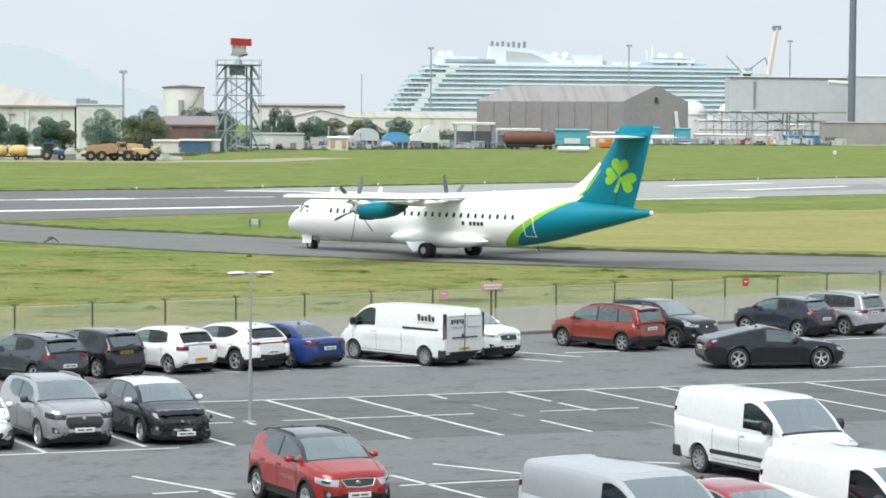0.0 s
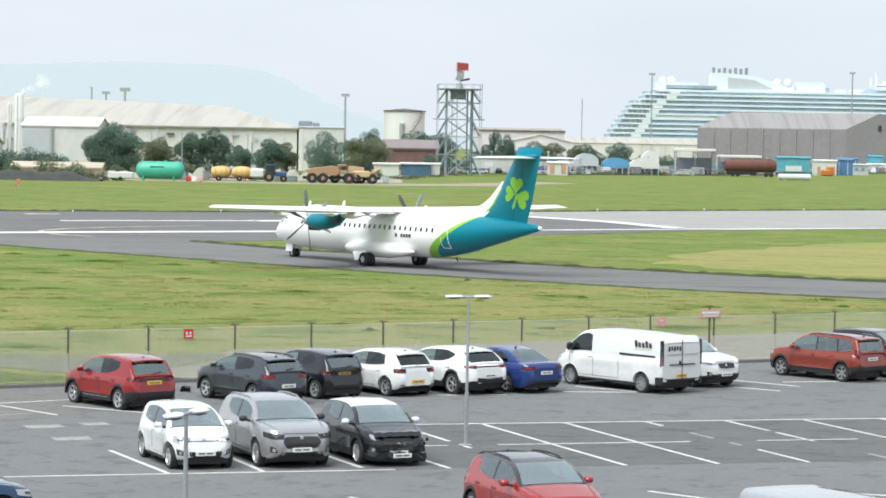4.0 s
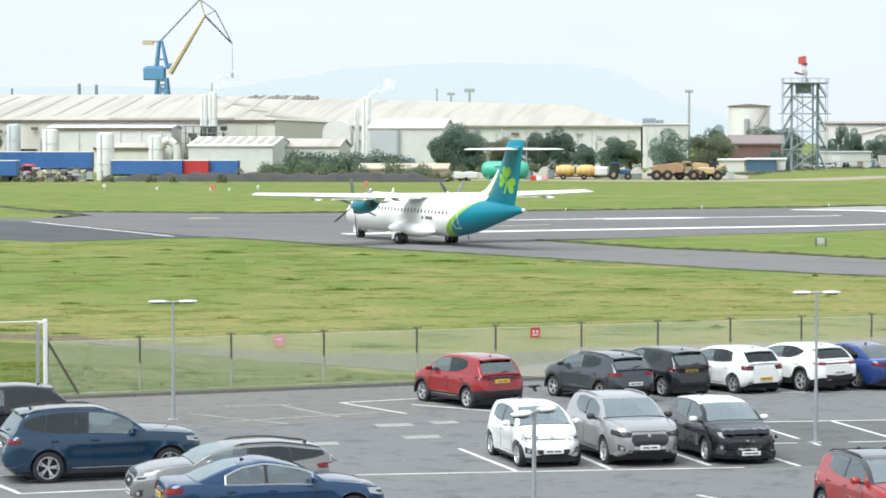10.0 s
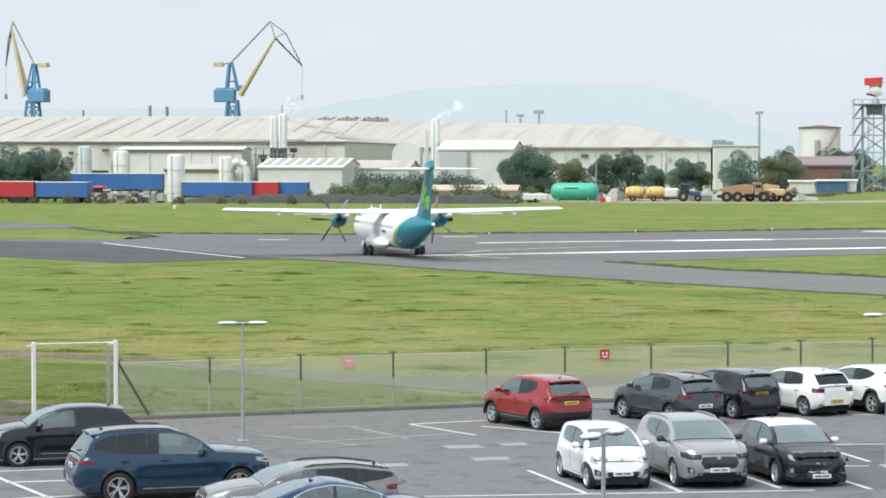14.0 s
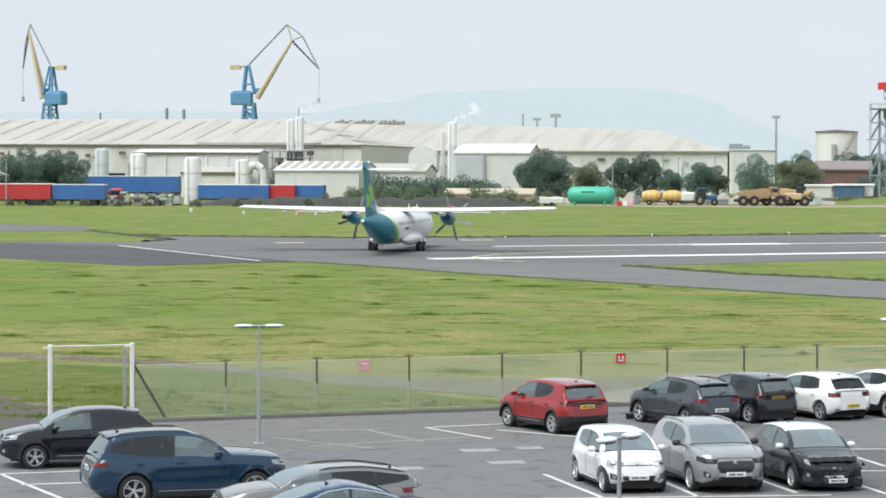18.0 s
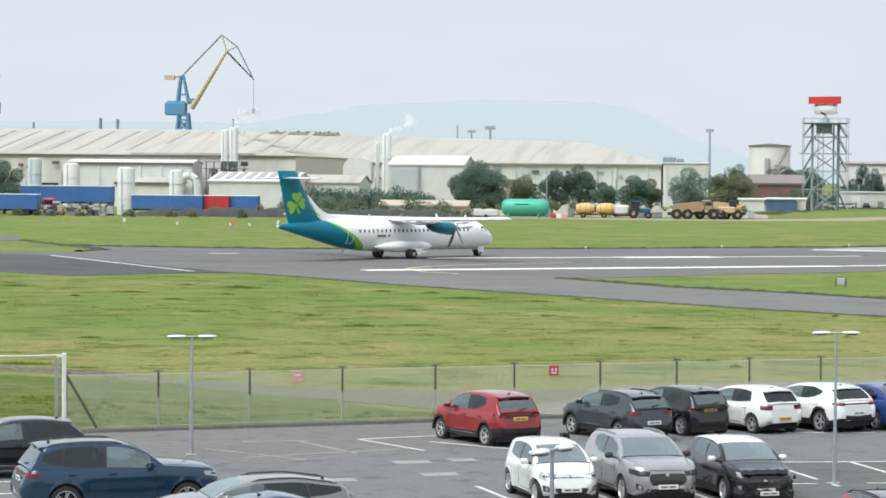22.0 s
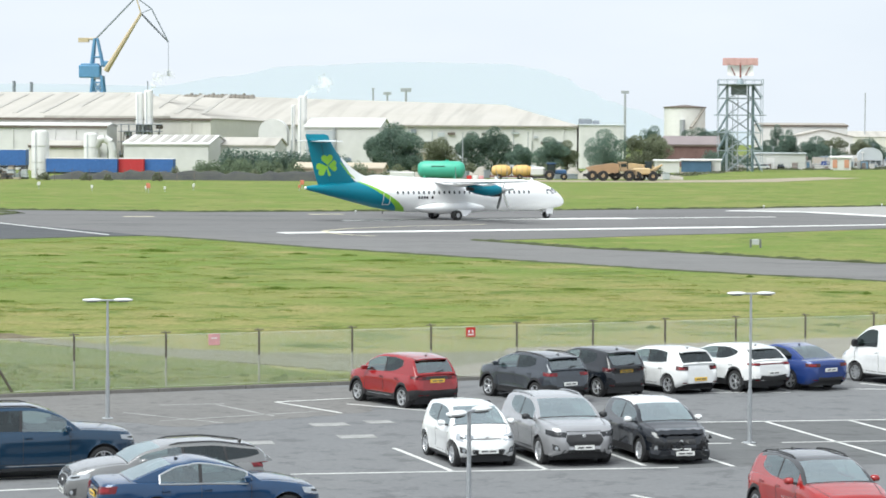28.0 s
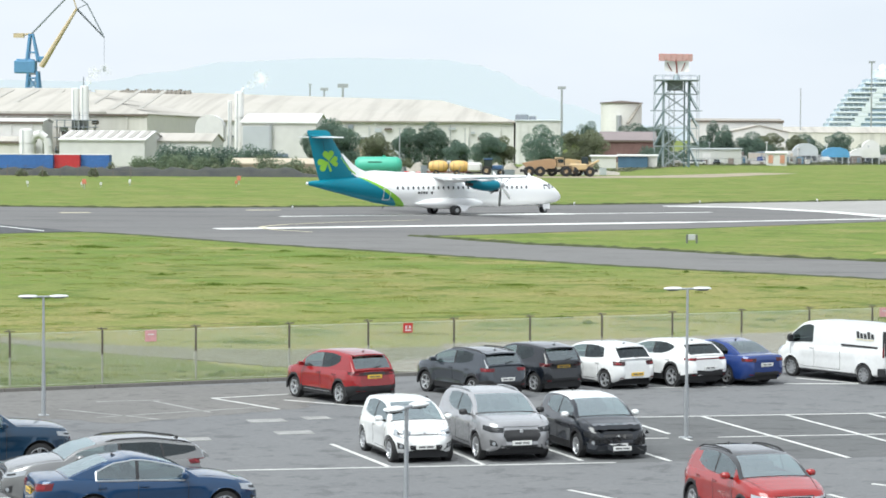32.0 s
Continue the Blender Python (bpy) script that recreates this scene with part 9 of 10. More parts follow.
# brown hangar, seen on its long side and one gable
hg = thing("hangar", "big brown-grey hangar with a low pitched roof", "hangar", m=pose(177.9, 903, GZ, 0, 0, 0))
e, r = 16.05 - GZ, 21.98 - GZ
xl, xr_ = -46.05, 26.45
P0, P1, P2 = Vector((xl - 2.6, 33.5, 0)), Vector((0, 0, 0)), Vector((xr_, 11.6, 0))
back = P0 + (P2 - P1)
up = lambda p, h: Vector((p.x, p.y, h))
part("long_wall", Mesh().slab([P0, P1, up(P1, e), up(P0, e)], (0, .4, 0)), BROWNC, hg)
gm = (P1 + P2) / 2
# gable in a paler brown-grey than the long wall
part("gable_wall", Mesh().slab([P1, P2, up(P2, e), up(gm, r), up(P1, e)], (0, .4, 0)), mat("gable_paler_brown", (0.295, 0.28, 0.28), .75, 0, .08, .15), hg)
gb = (P0 + back) / 2
part("roof", Mesh().slab([up(P0, e), up(P1, e), up(gm, r), up(gb, r)], (0, 0, .3)), BROWNR, hg)
part("roof", Mesh().slab([up(P2, e), up(back, e), up(gb, r), up(gm, r)], (0, 0, .3)), BROWNR, hg)
for k in range(1, 9):
    p = P0.lerp(P1, k / 9)
    part("pilaster", Mesh().box(p.x, p.y - .3, e / 2, .45, .4, e), mat("pilaster_grey", (0.30, 0.285, 0.285), .75, 0, .2, .2), hg)
q = P1.lerp(P2, .5)
part("vent", Mesh().box(q.x, q.y - .3, r - 5, 1.2, .4, 2), DARKW, hg)
q = P1.lerp(P2, .8)
part("stair", Mesh().slab([(q.x - .6, q.y - .6, e - 3), (q.x + .6, q.y - .6, e - 3), (q.x + 2.2, q.y - .6, 0), (q.x + .6, q.y - .6, 0)], (0, -.3, 0)), OFFW, hg)
hall("grey_warehouse", "tall plain grey warehouse with a rust stain", 240.2, 288.8, 1000, 1008, 27.3, 27.6, GREYC, GREYC, doors=())
hall("grey_warehouse", "tall plain grey warehouse beside another", 305.0, 354.1, 1050, 1056, 29.1, 29.7, GREYC, GREYC, gutter=False)
solo("down_pipe", Mesh().box(0, 0, 19, .7, .5, 10).box(0, 0, 24.2, 1.1, .6, .8), CRANE_G, "thin dark duct on the warehouse wall", "duct", m=pose(250.4, 999.6, GZ))
solo("down_pipe", Mesh().rod((0, 0, 0), (0, 0, 24), 1.0, 1.0, 12).rod((0, 0, 24), (-9, 0, 24.6), .9, .9, 12), OFFW, "white bent exhaust pipe on the warehouse", "duct", m=pose(287.1, 990, GZ))
solo("chimney_stack", Mesh().rod((0, 0, 0), (0, 0, 74), 1.55, 1.3, 20), mat("stack_steel", (0.17, 0.2, 0.24), .5, .3, .05, .2), "tall dark steel chimney stack", "chimney", smooth=40, m=pose(286.3, 985, GZ))
for x, y, r, top, lb in ((217.2, 965, 5.3, 17.5, "white dome-topped tank beside the hangar"), (245.6, 1022, 4.8, 17.3, "white dome-topped tank behind the warehouse")):
    dm = thing("dome_tank", lb, "tank", m=pose(x, y, GZ))
    h = top - GZ - r
    part("dome", Mesh().lathe([(r, h)] + [(r * math.cos(a * math.pi / 16), h + r * math.sin(a * math.pi / 16)) for a in range(1, 8)] + [(.001, h + r)], 28), OFFW, dm, smooth=50)
    part("shell", Mesh().lathe([(r * .98, 0), (r * .98, h)], 28), OFFW, dm, smooth=50)
    part("rim", Mesh().lathe([(r, h - .3), (r + .2, h - .3), (r + .2, h), (r, h)], 28), GREYC, dm)
hall("pump_house", "low pale pump house below the dome tank", 215.3, 227.5, 945, 953, 9.6, 10.1, OFFW, GREYC, gutter=False, doors=((.1, .22, 2.4), (.35, .5, 2.4), (.62, .8, 2.4)))
pr = thing("pipe_rack", "grey steel pipe rack with machinery", "pipework", m=pose(229.7, 910, GZ))
prz = 12.73 - GZ
for k in range(8):
    part("column", Mesh().box(-19.5 + k * 5.7, 0, prz / 2, .5, .5, prz), STEEL, pr)
for z in (prz, prz * .72, prz * .45):
    part("beam", Mesh().box(0, 0, z, 44, 1.4, .5), CRANE_G, pr)
pk = random.Random(71)
for k in range(26):
    x, z = pk.uniform(-19, 20), prz * pk.choice((.45, .72, 1.0))
    part("pipe", Mesh().rod((x, -.8, z + .4), (x + pk.uniform(1.5, 7), -.8, z + .4), .12 + .2 * pk.random(), seg=6), pk.choice((STEEL, CRANE_G, GREYC)), pr)
for k in range(22):
    x, h = pk.uniform(-20, 21), prz * pk.uniform(.5, 1.15)
    part("riser", Mesh().rod((x, -.6, 0), (x, -.6, h), .1 + .15 * pk.random(), seg=6), pk.choice((STEEL, CRANE_G, OFFW)), pr)
for k in range(7):
    x = -19 + k * 5.7
    part("brace", Mesh().rod((x, 0, prz * .45), (x + 5.7, 0, prz * .72), .12, seg=5).rod((x + 5.7, 0, prz * .72), (x, 0, prz), .12, seg=5), CRANE_G, pr)
for k in range(8):
    part("vessel", Mesh().box(pk.uniform(-18, 18), .3, prz * .3 * pk.random() + 1.2, pk.uniform(1.2, 3), 1.6, pk.uniform(1.2, 2.4), bevel=.3), pk.choice((STEEL, GREYC, CRANE_G)), pr)
part("canopy", Mesh().box(18, 0, prz + .3, 28, 8, .6), ROOFD, pr)

# cruise ship
ship = thing("cruise_ship", "large white cruise ship with blue glass decks", "cruise ship", m=pose(0, 2300, 0))
sx0, sx1 = 234.4, 575.4
zs = [(16.9 + 4.410 * k) for k in range(10)]
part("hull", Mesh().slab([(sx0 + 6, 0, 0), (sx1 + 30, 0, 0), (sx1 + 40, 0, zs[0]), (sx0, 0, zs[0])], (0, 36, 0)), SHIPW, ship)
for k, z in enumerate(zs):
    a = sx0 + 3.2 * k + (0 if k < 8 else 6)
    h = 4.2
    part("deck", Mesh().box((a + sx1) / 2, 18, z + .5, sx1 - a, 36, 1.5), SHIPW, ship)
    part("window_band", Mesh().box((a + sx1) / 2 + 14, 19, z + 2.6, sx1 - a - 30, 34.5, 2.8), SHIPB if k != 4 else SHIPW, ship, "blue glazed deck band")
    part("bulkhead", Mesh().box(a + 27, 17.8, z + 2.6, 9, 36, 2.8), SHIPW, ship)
    # solid terraces coloured blue-grey to paint the shade of the open decks
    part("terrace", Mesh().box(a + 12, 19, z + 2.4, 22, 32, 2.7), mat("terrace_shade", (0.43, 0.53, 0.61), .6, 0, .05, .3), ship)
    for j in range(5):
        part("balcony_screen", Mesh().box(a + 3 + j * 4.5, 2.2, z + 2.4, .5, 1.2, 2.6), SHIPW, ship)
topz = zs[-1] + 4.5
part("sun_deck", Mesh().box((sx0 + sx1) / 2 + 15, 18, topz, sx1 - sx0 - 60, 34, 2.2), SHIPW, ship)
part("deck_house", Mesh().box(298.2, 18, topz + 4, 40, 26, 7), SHIPW, ship)
part("deck_house", Mesh().box(311.2, 16, topz + 3.5, 46, 30, 3), SHIPB, ship)
fx = 353.0
part("funnel", Mesh().slab([(fx - 24, 8, topz), (fx + 58, 8, topz), (fx + 44, 8, topz + 6), (fx + 20, 8, topz + 14), (fx - 10, 8, topz + 17), (fx - 22, 8, topz + 17)], (0, 18, 0)), SHIPW, ship)
part("funnel_mark", Mesh().slab([(fx - 8, 7.4, topz + 3), (fx + 34, 7.4, topz + 3), (fx + 16, 7.4, topz + 11), (fx - 8, 7.4, topz + 13)], (0, .5, 0)), GREYC, ship)
for k in range(7):
    part("exhaust", Mesh().rod((fx - 20 + k * 5, 16, topz + 16), (fx - 20 + k * 5, 16, topz + 22 - (k % 2)), 1.4, 1.4, 8), CRANE_G, ship)
for x, rr in ((286.8, 4), (294.5, 4), (392.3, 4), (401.8, 4), (494.3, 3.5), (508.7, 4.5)):
    part("radome", Mesh().lathe([(.001, rr), (rr * .7, rr * .7), (rr, 0), (rr * .7, -rr * .7), (.001, -rr)], 14, "z", (x, 18, topz + 9)), SHIPW, ship, smooth=60)
part("bridge_glass", Mesh().slab([(462, 6, topz - 1), (508, 6, topz - 1), (500, 6, topz + 4), (472, 6, topz + 4)], (0, 24, 0)), SHIPB, ship, "pale blue glazed house")
part("bridge_house", Mesh().box(500.7, 18, topz + 5.4, 40, 28, 3.4), SHIPW, ship)
part("bridge_rail", Mesh().box(500.7, 18, topz + 8.2, 36, 24, .8), SHIPW, ship)
for x, h in ((478, 9), (483, 13), (490, 6)):
    part("aerial_mast", Mesh().box(x, 18, topz + 7 + h / 2, 1.6, 1.6, h), SHIPW, ship)
part("screen_tower", Mesh().box(421.3, 18, topz + 5, 26, 22, 10), SHIPW, ship)
for k in range(16):
    x = sx0 + 60 + k * 15.5
    part("deck_box", Mesh().box(x, 16, topz + 1.6 + (k * 7 % 5) * .4, 7 + (k * 5 % 7), 12, 2.4 + (k * 3 % 4) * .8), SHIPW if k % 3 else SHIPB, ship)
for k in range(9):
    x = sx0 + 70 + k * 26
    part("lamp_mast", Mesh().box(x, 10, topz + 5, .5, .5, 8), SHIPW, ship)


def harbour_crane(x, y, scale, face, lean):
    """A level-luffing quay crane: blue portal and machine house, buff jib, grey tie rods."""
    c = thing("harbour_crane", "blue and buff luffing harbour crane", "crane", "harbour cranes", Matrix.Translation((x, y, GZ)) @ Matrix.Rotation(face, 4, "Z"))
    k = scale

    def bar(name, a, b, r, mt, r1=None):
        part(name, Mesh().rod([v * k for v in a], [v * k for v in b], r * k, (r1 or r) * k, 6), mt, c)

    for sx in (-1, 1):
        for sy in (-1, 1):
            bar("portal_leg", (sx * 6.5, sy * 5.5, 0), (sx * 2.6, sy * 2.4, 45), .9, CRANE_B)
    for z in (16, 25, 34, 41):
        for s in (-1, 1):
            bar("portal_beam", (-6.5 + z * .087, s * (5.5 - z * .069), z), (6.5 - z * .087, s * (5.5 - z * .069), z), .5, CRANE_B)
    for s in (-1, 1):
        for za, zb_ in ((16, 25), (25, 34), (34, 41)):
            for t_ in (-1, 1):
                bar("brace", (t_ * (6.5 - za * .087), s * (5.5 - za * .069), za), (-t_ * (6.5 - zb_ * .087), s * (5.5 - zb_ * .069), zb_), .35, CRANE_B)
    part("machine_house", Mesh().box(-4.6 * k, 0, 47.5 * k, 12.5 * k, 7 * k, 7.5 * k, bevel=.5 * k), CRANE_B, c)
    part("house_roof", Mesh().box(-4.6 * k, 0, 51.6 * k, 10 * k, 6 * k, 1.2 * k, bevel=.4 * k), CRANE_B, c)
    part("slew_ring", Mesh().rod((0, 0, 43 * k), (0, 0, 45 * k), 3.4 * k, 3.4 * k, 14), CRANE_G, c)
    part("counterweight", Mesh().box(-8.5 * k, 0, 66 * k, 6 * k, 3 * k, 2.6 * k), CRANE_Y, c)
    part("cab", Mesh().box(4.5 * k, 0, 52 * k, 3.5 * k, 4 * k, 3.5 * k, bevel=.3 * k), CRANE_B, c)
    for s in (-1, 1):
        bar("tower_leg", (-3.5, s * 2.5, 51), (-1.8, s * .8, 67), .9, CRANE_B)
        bar("tower_leg", (3, s * 2.5, 51), (-.3, s * .8, 67), .7, CRANE_B)
        bar("tower_beam", (-3, s * 1.9, 56), (2, s * 1.9, 56), .5, CRANE_B)
        bar("jib", (4.7, s * 2.2, 47.7), lean[0], 1.35, CRANE_Y, .8)
        bar("fore_jib", lean[0], lean[2], .6, CRANE_G, .4)
    for j in range(8):
        a, b = Vector((4.7, 0, 47.7)), Vector(lean[0])
        p, q = a.lerp(b, j / 8), a.lerp(b, (j + 1) / 8)
        w = 2.2 * (1 - j / 8)
        bar("jib_brace", (p.x, w, p.z), (q.x, -w * .9, q.z), .3, CRANE_Y)
    bar("jib_tie", (-1, 0, 67), lean[1], .5, CRANE_G)
    bar("jib_tie", (-11, 0, 66), (-1, 0, 67), .7, CRANE_Y)
    bar("fore_tie", lean[1], lean[3], .35, CRANE_G)
    bar("fore_tie", lean[3], lean[2], .4, CRANE_G)
    bar("fore_strut", lean[0], lean[3], .3, CRANE_G)
    bar("jib_strut", lean[0], lean[1], .4, CRANE_Y)
    bar("hoist_rope", lean[2], (lean[2][0], 0, lean[2][2] - 17), .12, CRANE_G)
    part("hook_block", Mesh().box(lean[2][0] * k, 0, (lean[2][2] - 18.5) * k, 1.5 * k, 1 * k, 3 * k), CRANE_G, c)
    return c


cs = (75.3 - GZ) / 92
harbour_crane(-252.2, 1200, cs, 0, ((25.7, 0, 81.7), (22.7, 0, 91.3), (42, 0, 65), (32, 0, 84.5)))
harbour_crane(-350.8, 1200, cs, radians(158), ((15.8, 0, 87.7), (15, 0, 92.7), (20.5, 0, 66), (18.5, 0, 82)))
dk = thing("dock_crane", "pale luffing tower crane on the quay", "crane", m=pose(458.7, 1800, GZ))
part("jib", Mesh().rod((0, 0, 30), (8, 0, 77.5), 2.6, 1.8, 6), mat("crane_pale_pink", (0.70, 0.60, 0.59), .6, 0, .1, .15), dk)
part("tip", Mesh().box(8, 0, 77.5, 6, 3, 3), CRANE_G, dk)
part("tie", Mesh().rod((-14, 0, 46), (0, 0, 56), .6, .5, 5).rod((0, 0, 56), (4, 0, 40), .5, .5, 5), CRANE_G, dk)
part("house", Mesh().box(0, 0, 24, 10, 8, 12), OFFW, dk)
lc = thing("dock_crane", "pale small crane on the quay", "crane", m=pose(437.7, 1800, GZ))
part("jib", Mesh().rod((6, 0, 44), (-8, 0, 57.5), 1.5, .8, 6), OFFW, lc)
part("house", Mesh().box(6, 0, 22.5, 7, 6, 45), OFFW, lc)
part("house", Mesh().box(14, 0, 22, 20, 6, 44), OFFW, lc)

# steam from the process stacks
STEAM = pane("thin_steam", (1.0, 1.0, 1.0), 0.0)
sm = STEAM.node_tree
for nd in list(sm.nodes):
    if nd.type in ("LAYER_WEIGHT", "MATH", "MAP_RANGE", "BSDF_GLOSSY"):
        sm.nodes.remove(nd)
sd, mx = sm.nodes.new("ShaderNodeBsdfDiffuse"), [nd for nd in sm.nodes if nd.type == "MIX_SHADER"][0]
sd.inputs[0].default_value = (.97, .97, .97, 1)
mx.inputs[0].default_value = .16
sm.links.new(sd.outputs[0], mx.inputs[2])
for px, py, pz, lean in ((-67.6, 530, 17.2, .9), (-104.5, 553, 18.6, .55)):
    rg = random.Random(int(pz * 10))
    plume = Mesh()
    for k in range(34):
        u = (k + rg.random()) / 34
        c_ = Vector((lean * 5.2 * u + rg.gauss(0, .3 + .9 * u), rg.gauss(0, .5), 4.2 * u * (1 - .25 * u) + rg.gauss(0, .25 + .3 * u)))
        q = .35 + .75 * u
        e1 = Vector((rg.gauss(0, 1), rg.gauss(0, 1), rg.gauss(0, 1))).normalized() * q
        e2 = e1.cross(Vector((rg.gauss(0, 1), rg.gauss(0, 1), rg.gauss(0, 1)))).normalized() * q
        plume.add([c_ - e1, c_ + e2, c_ + e1, c_ - e2], [(0, 1, 2, 3)])
    solo("steam_plume", plume, STEAM, "thin white steam drifting from a stack", "steam", kind="stuff", m=pose(px, py, pz))

# far hills, a plain backdrop with the haze put into its colour


def ridge(name, y, pts_, material):
    m = Mesh()
    out = []
    rg_ = random.Random(int(y))
    for (xa_, za), (xb_, zb_) in zip(pts_, pts_[1:]):
        for i in range(10):
            u = i / 10
            out.append((xa_ + (xb_ - xa_) * u, za + (zb_ - za) * (3 * u * u - 2 * u ** 3) + rg_.uniform(-.25, .25)))
    m.loft([[(x, y, -5), (x, y, max(z, 1)), (x, y + 200, max(z, 1)), (x, y + 200, -5)] for x, z in out], closed=False, caps=False)
    return solo(name, m, material, "pale blue distant hill in haze", "hill", kind="structure", smooth=60)


# pale blue tint paints the distance haze onto the hills
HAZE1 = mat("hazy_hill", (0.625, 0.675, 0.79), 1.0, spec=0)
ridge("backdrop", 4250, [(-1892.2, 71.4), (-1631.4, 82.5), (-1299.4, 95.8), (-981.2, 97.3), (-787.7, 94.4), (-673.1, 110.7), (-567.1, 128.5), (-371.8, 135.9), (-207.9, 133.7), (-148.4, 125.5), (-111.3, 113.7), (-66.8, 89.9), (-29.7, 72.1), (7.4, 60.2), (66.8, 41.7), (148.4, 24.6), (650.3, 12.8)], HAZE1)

# ---- a crow, and small markers on the field ----
FEATHER = mat("crow_feathers", (0.022, 0.022, 0.025), 0.55, 0, 9, 0.4)
crow = thing("crow", "black crow flying low, then standing by the cars", "bird")
rg = []
for x, r, z in ((.22, .012, .02), (.17, .03, .03), (.12, .042, .03), (.06, .05, .01), (-.02, .065, 0), (-.1, .055, 0), (-.17, .03, .01), (-.2, .01, .01)):
    rg.append([(x, r * math.cos(math.tau * i / 10), z + r * .9 * math.sin(math.tau * i / 10)) for i in range(10)])
part("crow_body", Mesh().loft(rg), FEATHER, crow, smooth=60)
part("tail", Mesh().slab([(-.16, -.03, .01), (-.36, -.08, .0), (-.38, 0, .0), (-.36, .08, .0), (-.16, .03, .01)], (0, 0, .012)), FEATHER, crow)
part("beak", Mesh().rod((.2, 0, .025), (.28, 0, .01), .016, .003, 6), FEATHER, crow)
WINGS = []
for s in (1, -1):
    wing = Mesh().slab([(.1, 0, 0), (.13, s * .18, .0), (.1, s * .34, 0), (-.02, s * .47, 0), (-.1, s * .44, 0), (-.09, s * .3, 0), (-.12, s * .15, 0), (-.1, 0, 0)], (0, 0, .014))
    WINGS.append(part("wing", wing, FEATHER, crow, m=pose(.02, s * .04, .03)))
    part("leg", Mesh().rod((-.02, s * .03, -.05), (.0, s * .03, -.13), .009, seg=5).box(.02, s * .03, -.135, .07, .025, .01), FEATHER, crow)
MARK_W = mat("marker_white", (0.7, 0.7, 0.68), 0.6, 0, 4, 0.2)
MARK_O = mat("marker_orange", (0.62, 0.2, 0.12), 0.6, 0, 4, 0.2)
for x, y, h, mt in [(-80.8, 345.2, 1.3, MARK_W), (-71.6, 336.8, 1.0, MARK_W), (-64.1, 335.8, 0.9, MARK_W), (-45.1, 348.5, 1.0, MARK_O), (-62.1, 327.0, 1.6, MARK_O), (-61.3, 334.5, 0.9, MARK_W), (-62.1, 362.0, 0.8, MARK_W), (-46.1, 359.2, 1.6, MARK_O), (-60.0, 349.2, 0.9, MARK_W), (155.2, 546.5, 2.2, MARK_W)]:
    mk = thing("field_marker", "small marker board standing in the far grass", "marker", "field markers", pose(x, y, ground_z(y)))
    part("board", Mesh().box(0, 0, h * .6, h * .34, .12, h * .4, bevel=.03), mt, mk)
    part("stake", Mesh().box(0, .1, h * .3, .08, .08, h * .6), STEEL, mk)
for k in range(14):
    p = Vector((-26, 243)).lerp(Vector((150, 378)), k / 13)
    el = thing("runway_edge_light", "small runway edge light on a short stem", "light", "runway edge lights", pose(p.x, p.y, ground_z(p.y)))
    part("stem", Mesh().rod((0, 0, 0), (0, 0, .22), .05, seg=6), STEEL, el)
    part("lens", Mesh().lathe([(.09, .22), (.1, .3), (.06, .36), (.001, .37)], 10), MARK_W, el)


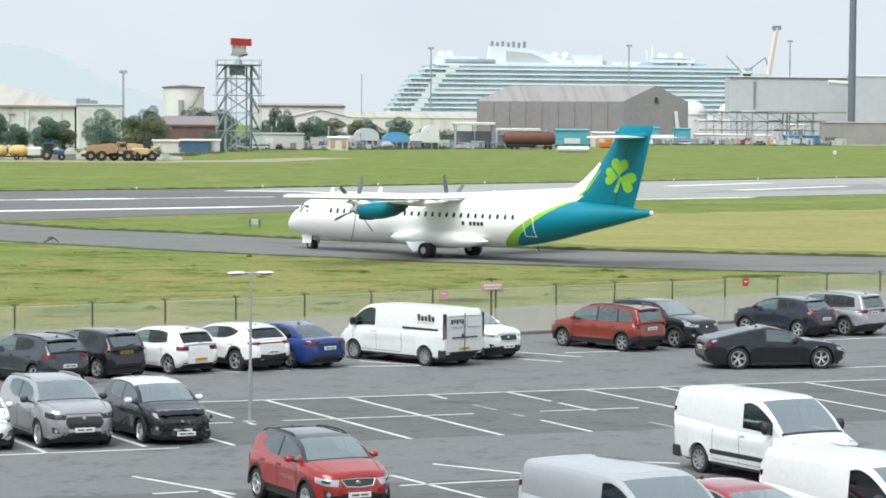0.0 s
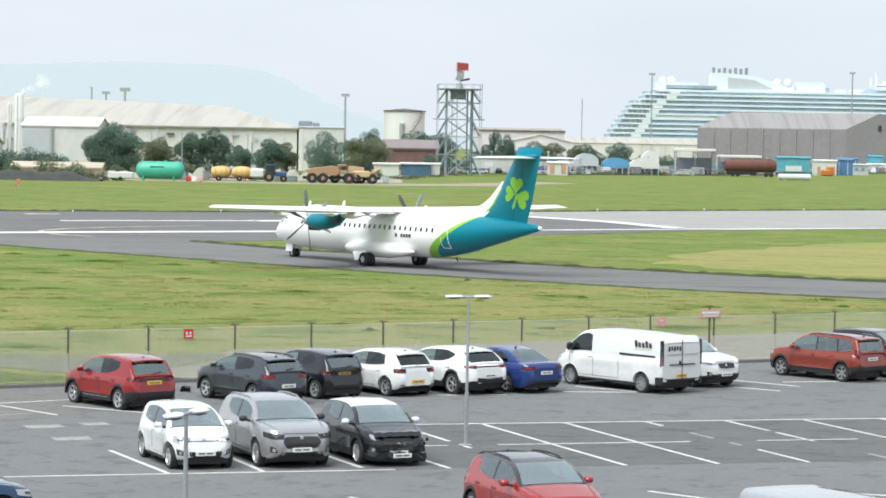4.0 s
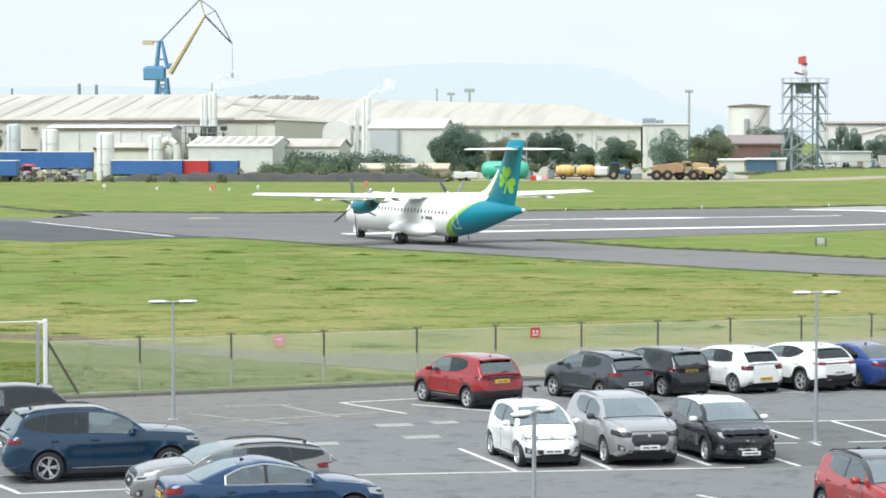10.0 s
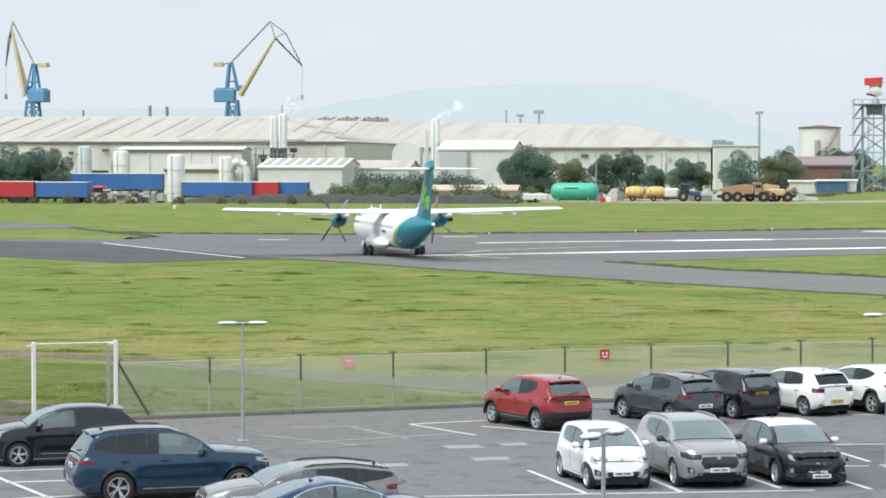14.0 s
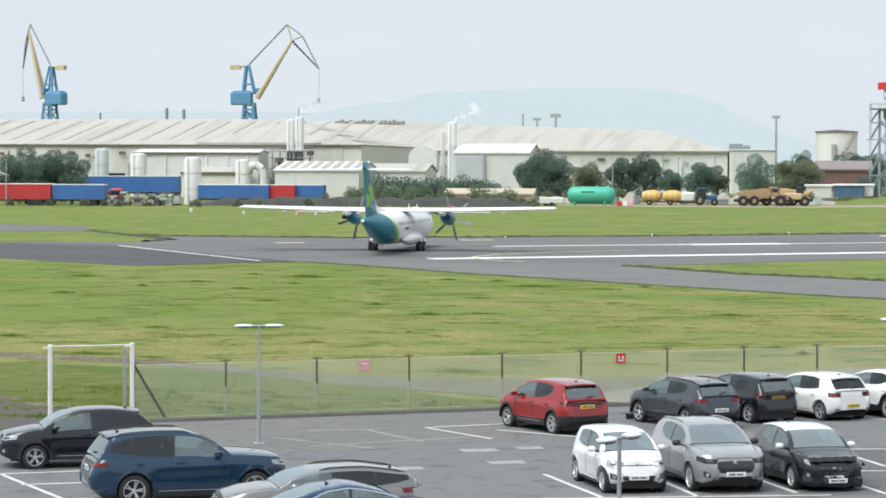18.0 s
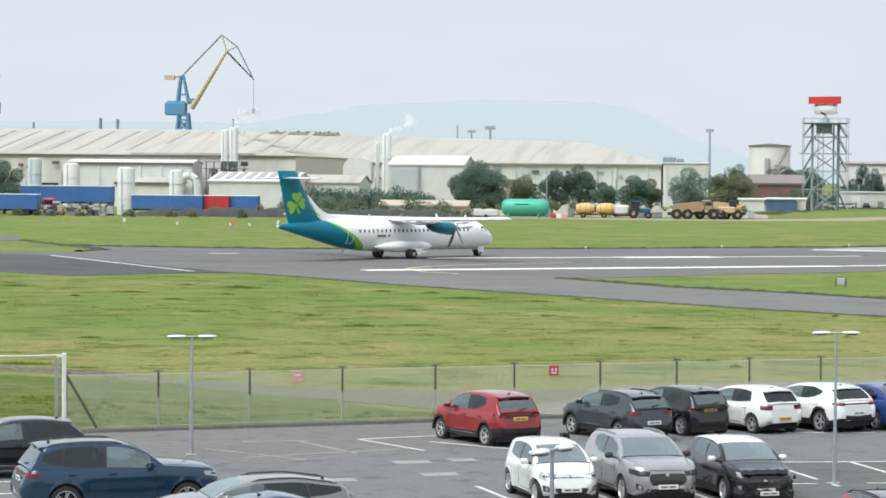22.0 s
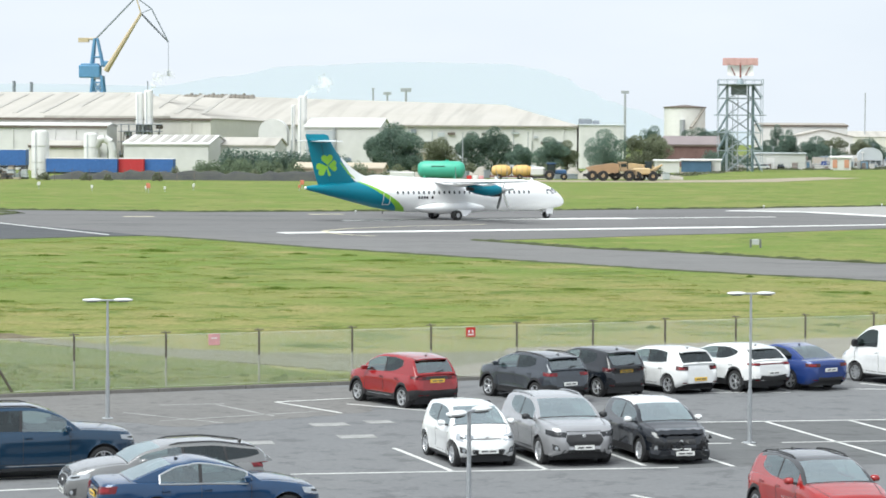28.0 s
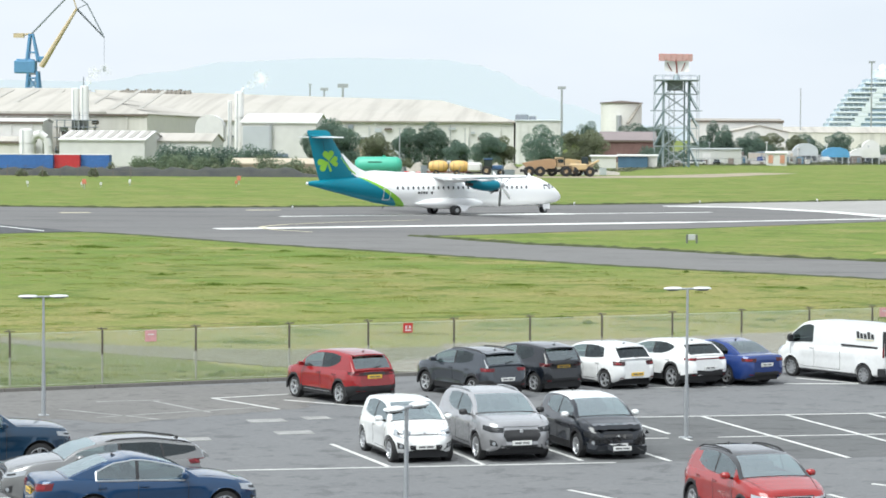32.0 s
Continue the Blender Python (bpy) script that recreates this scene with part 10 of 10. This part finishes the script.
def motions():
    """All that moves: the taxiing airliner and its propellers, the radar aerial, and the crow."""
    CROW = [(0, -3.6, 126, 2.45, -8, -60), (0.5, -0.7, 112, 3.35, 12, -80), (1.0, 0.1, 100, 3.05, -10, -100), (1.5, -1.0, 87, 2.4, 15, -125), (1.7, -2.2, 84.6, 2.05, -5, -150), (1.9, -3.6, 83.4, 1.6, 5, -165), (2.1, -4.5, 83.4, 0.85, 15, 170), (2.3, -5.0, 83.3, 0.3, 8, 150),
            (2.5, -5.1, 83.3, 0.16, 0, 140), (9, -5.21, 83.20, 0.16, 0, 60), (10, -5.11, 82.96, 0.16, 0, 10), (11, -4.78, 82.71, 0.16, 0, -20), (20, -4.72, 82.02, 0.16, 0, -50), (23.5, -4.40, 78.60, 0.16, 0, -80), (32, -4.30, 78.20, 0.16, 0, -80)]
    walk(crow, [(t, pose(x, y, z, 0, -p, h)) for t, x, y, z, p, h in CROW])
    for wing, s in zip(WINGS, (1, -1)):
        beats = [(k * .1, pose(.02, s * .04, .03, s * (42 if k % 2 else -36), 0, 0)) for k in range(24)]
        walk(wing, beats + [(2.5, pose(.02, s * .04, .03, -s * 40, 0, -s * 40)), (2.7, pose(.0, s * .05, .03, -s * 72, 0, -s * 78)), (32, pose(.0, s * .05, .03, -s * 72, 0, -s * 78))])
    TAXI_PATH = [(0, 18.4, 143.9, 132.8), (1, 14.4, 147.2, 129.8), (2, 10.3, 150.8, 127.4), (3.5, 4.8, 156.2, 126.2), (5, -0.7, 162.1, 125.5), (7, -8.1, 169.8, 125.4), (9, -15.4, 177.4, 124.8), (10, -18.9, 181.2, 123.4), (11, -21.9, 185.1, 120.8), (12, -24.6, 189, 117.8),
                 (13, -26.7, 192.7, 114.5), (14, -28.5, 196.6, 110), (14.5, -29.3, 198.6, 107.5), (16.5, -31.4, 206.6, 97.9), (17, -31.7, 208.5, 94.8), (17.5, -31.8, 210, 91.3), (18, -31.8, 211.5, 87.5), (19, -31.4, 214.6, 78.9),
                 (20, -30.6, 217.6, 69.9), (21, -29.3, 220, 61), (22, -27.7, 221.7, 52.8), (23, -25.9, 223.1, 45.5), (25, -21.7, 225.2, 36.4), (28, -16.3, 227.6, 34.2), (30, -13.5, 229.2, 33.9), (32, -10.9, 231, 33.4)]
    # tail a little low while it rolls up the rise
    squat = lambda t: max(0.0, min(1.0, (t - 2) / 6, (21 - t) / 5))
    walk(plane, [(t, pose(x, y, ground_z(y) + 0.04 - .06 * squat(t), 0, -.5 * squat(t), h)) for t, x, y, h in TAXI_PATH])
    for hub, side in zip(PROPS, (1, -1)):
        walk(hub, [(t / 10, pose(3.42, side * 4.05, 2.69, 67 * t + 13 * side, 0, 0)) for t in range(321)])
    walk(radar, [(t * 0.3, pose(0, 0, 21.7, 0, 0, 180 + 360 * (min(t * 0.3, 32) - 1.35) / 3.81)) for t in range(107)] + [(32.0, pose(0, 0, 21.7, 0, 0, 180 + 360 * (32 - 1.35) / 3.81))])


motions()
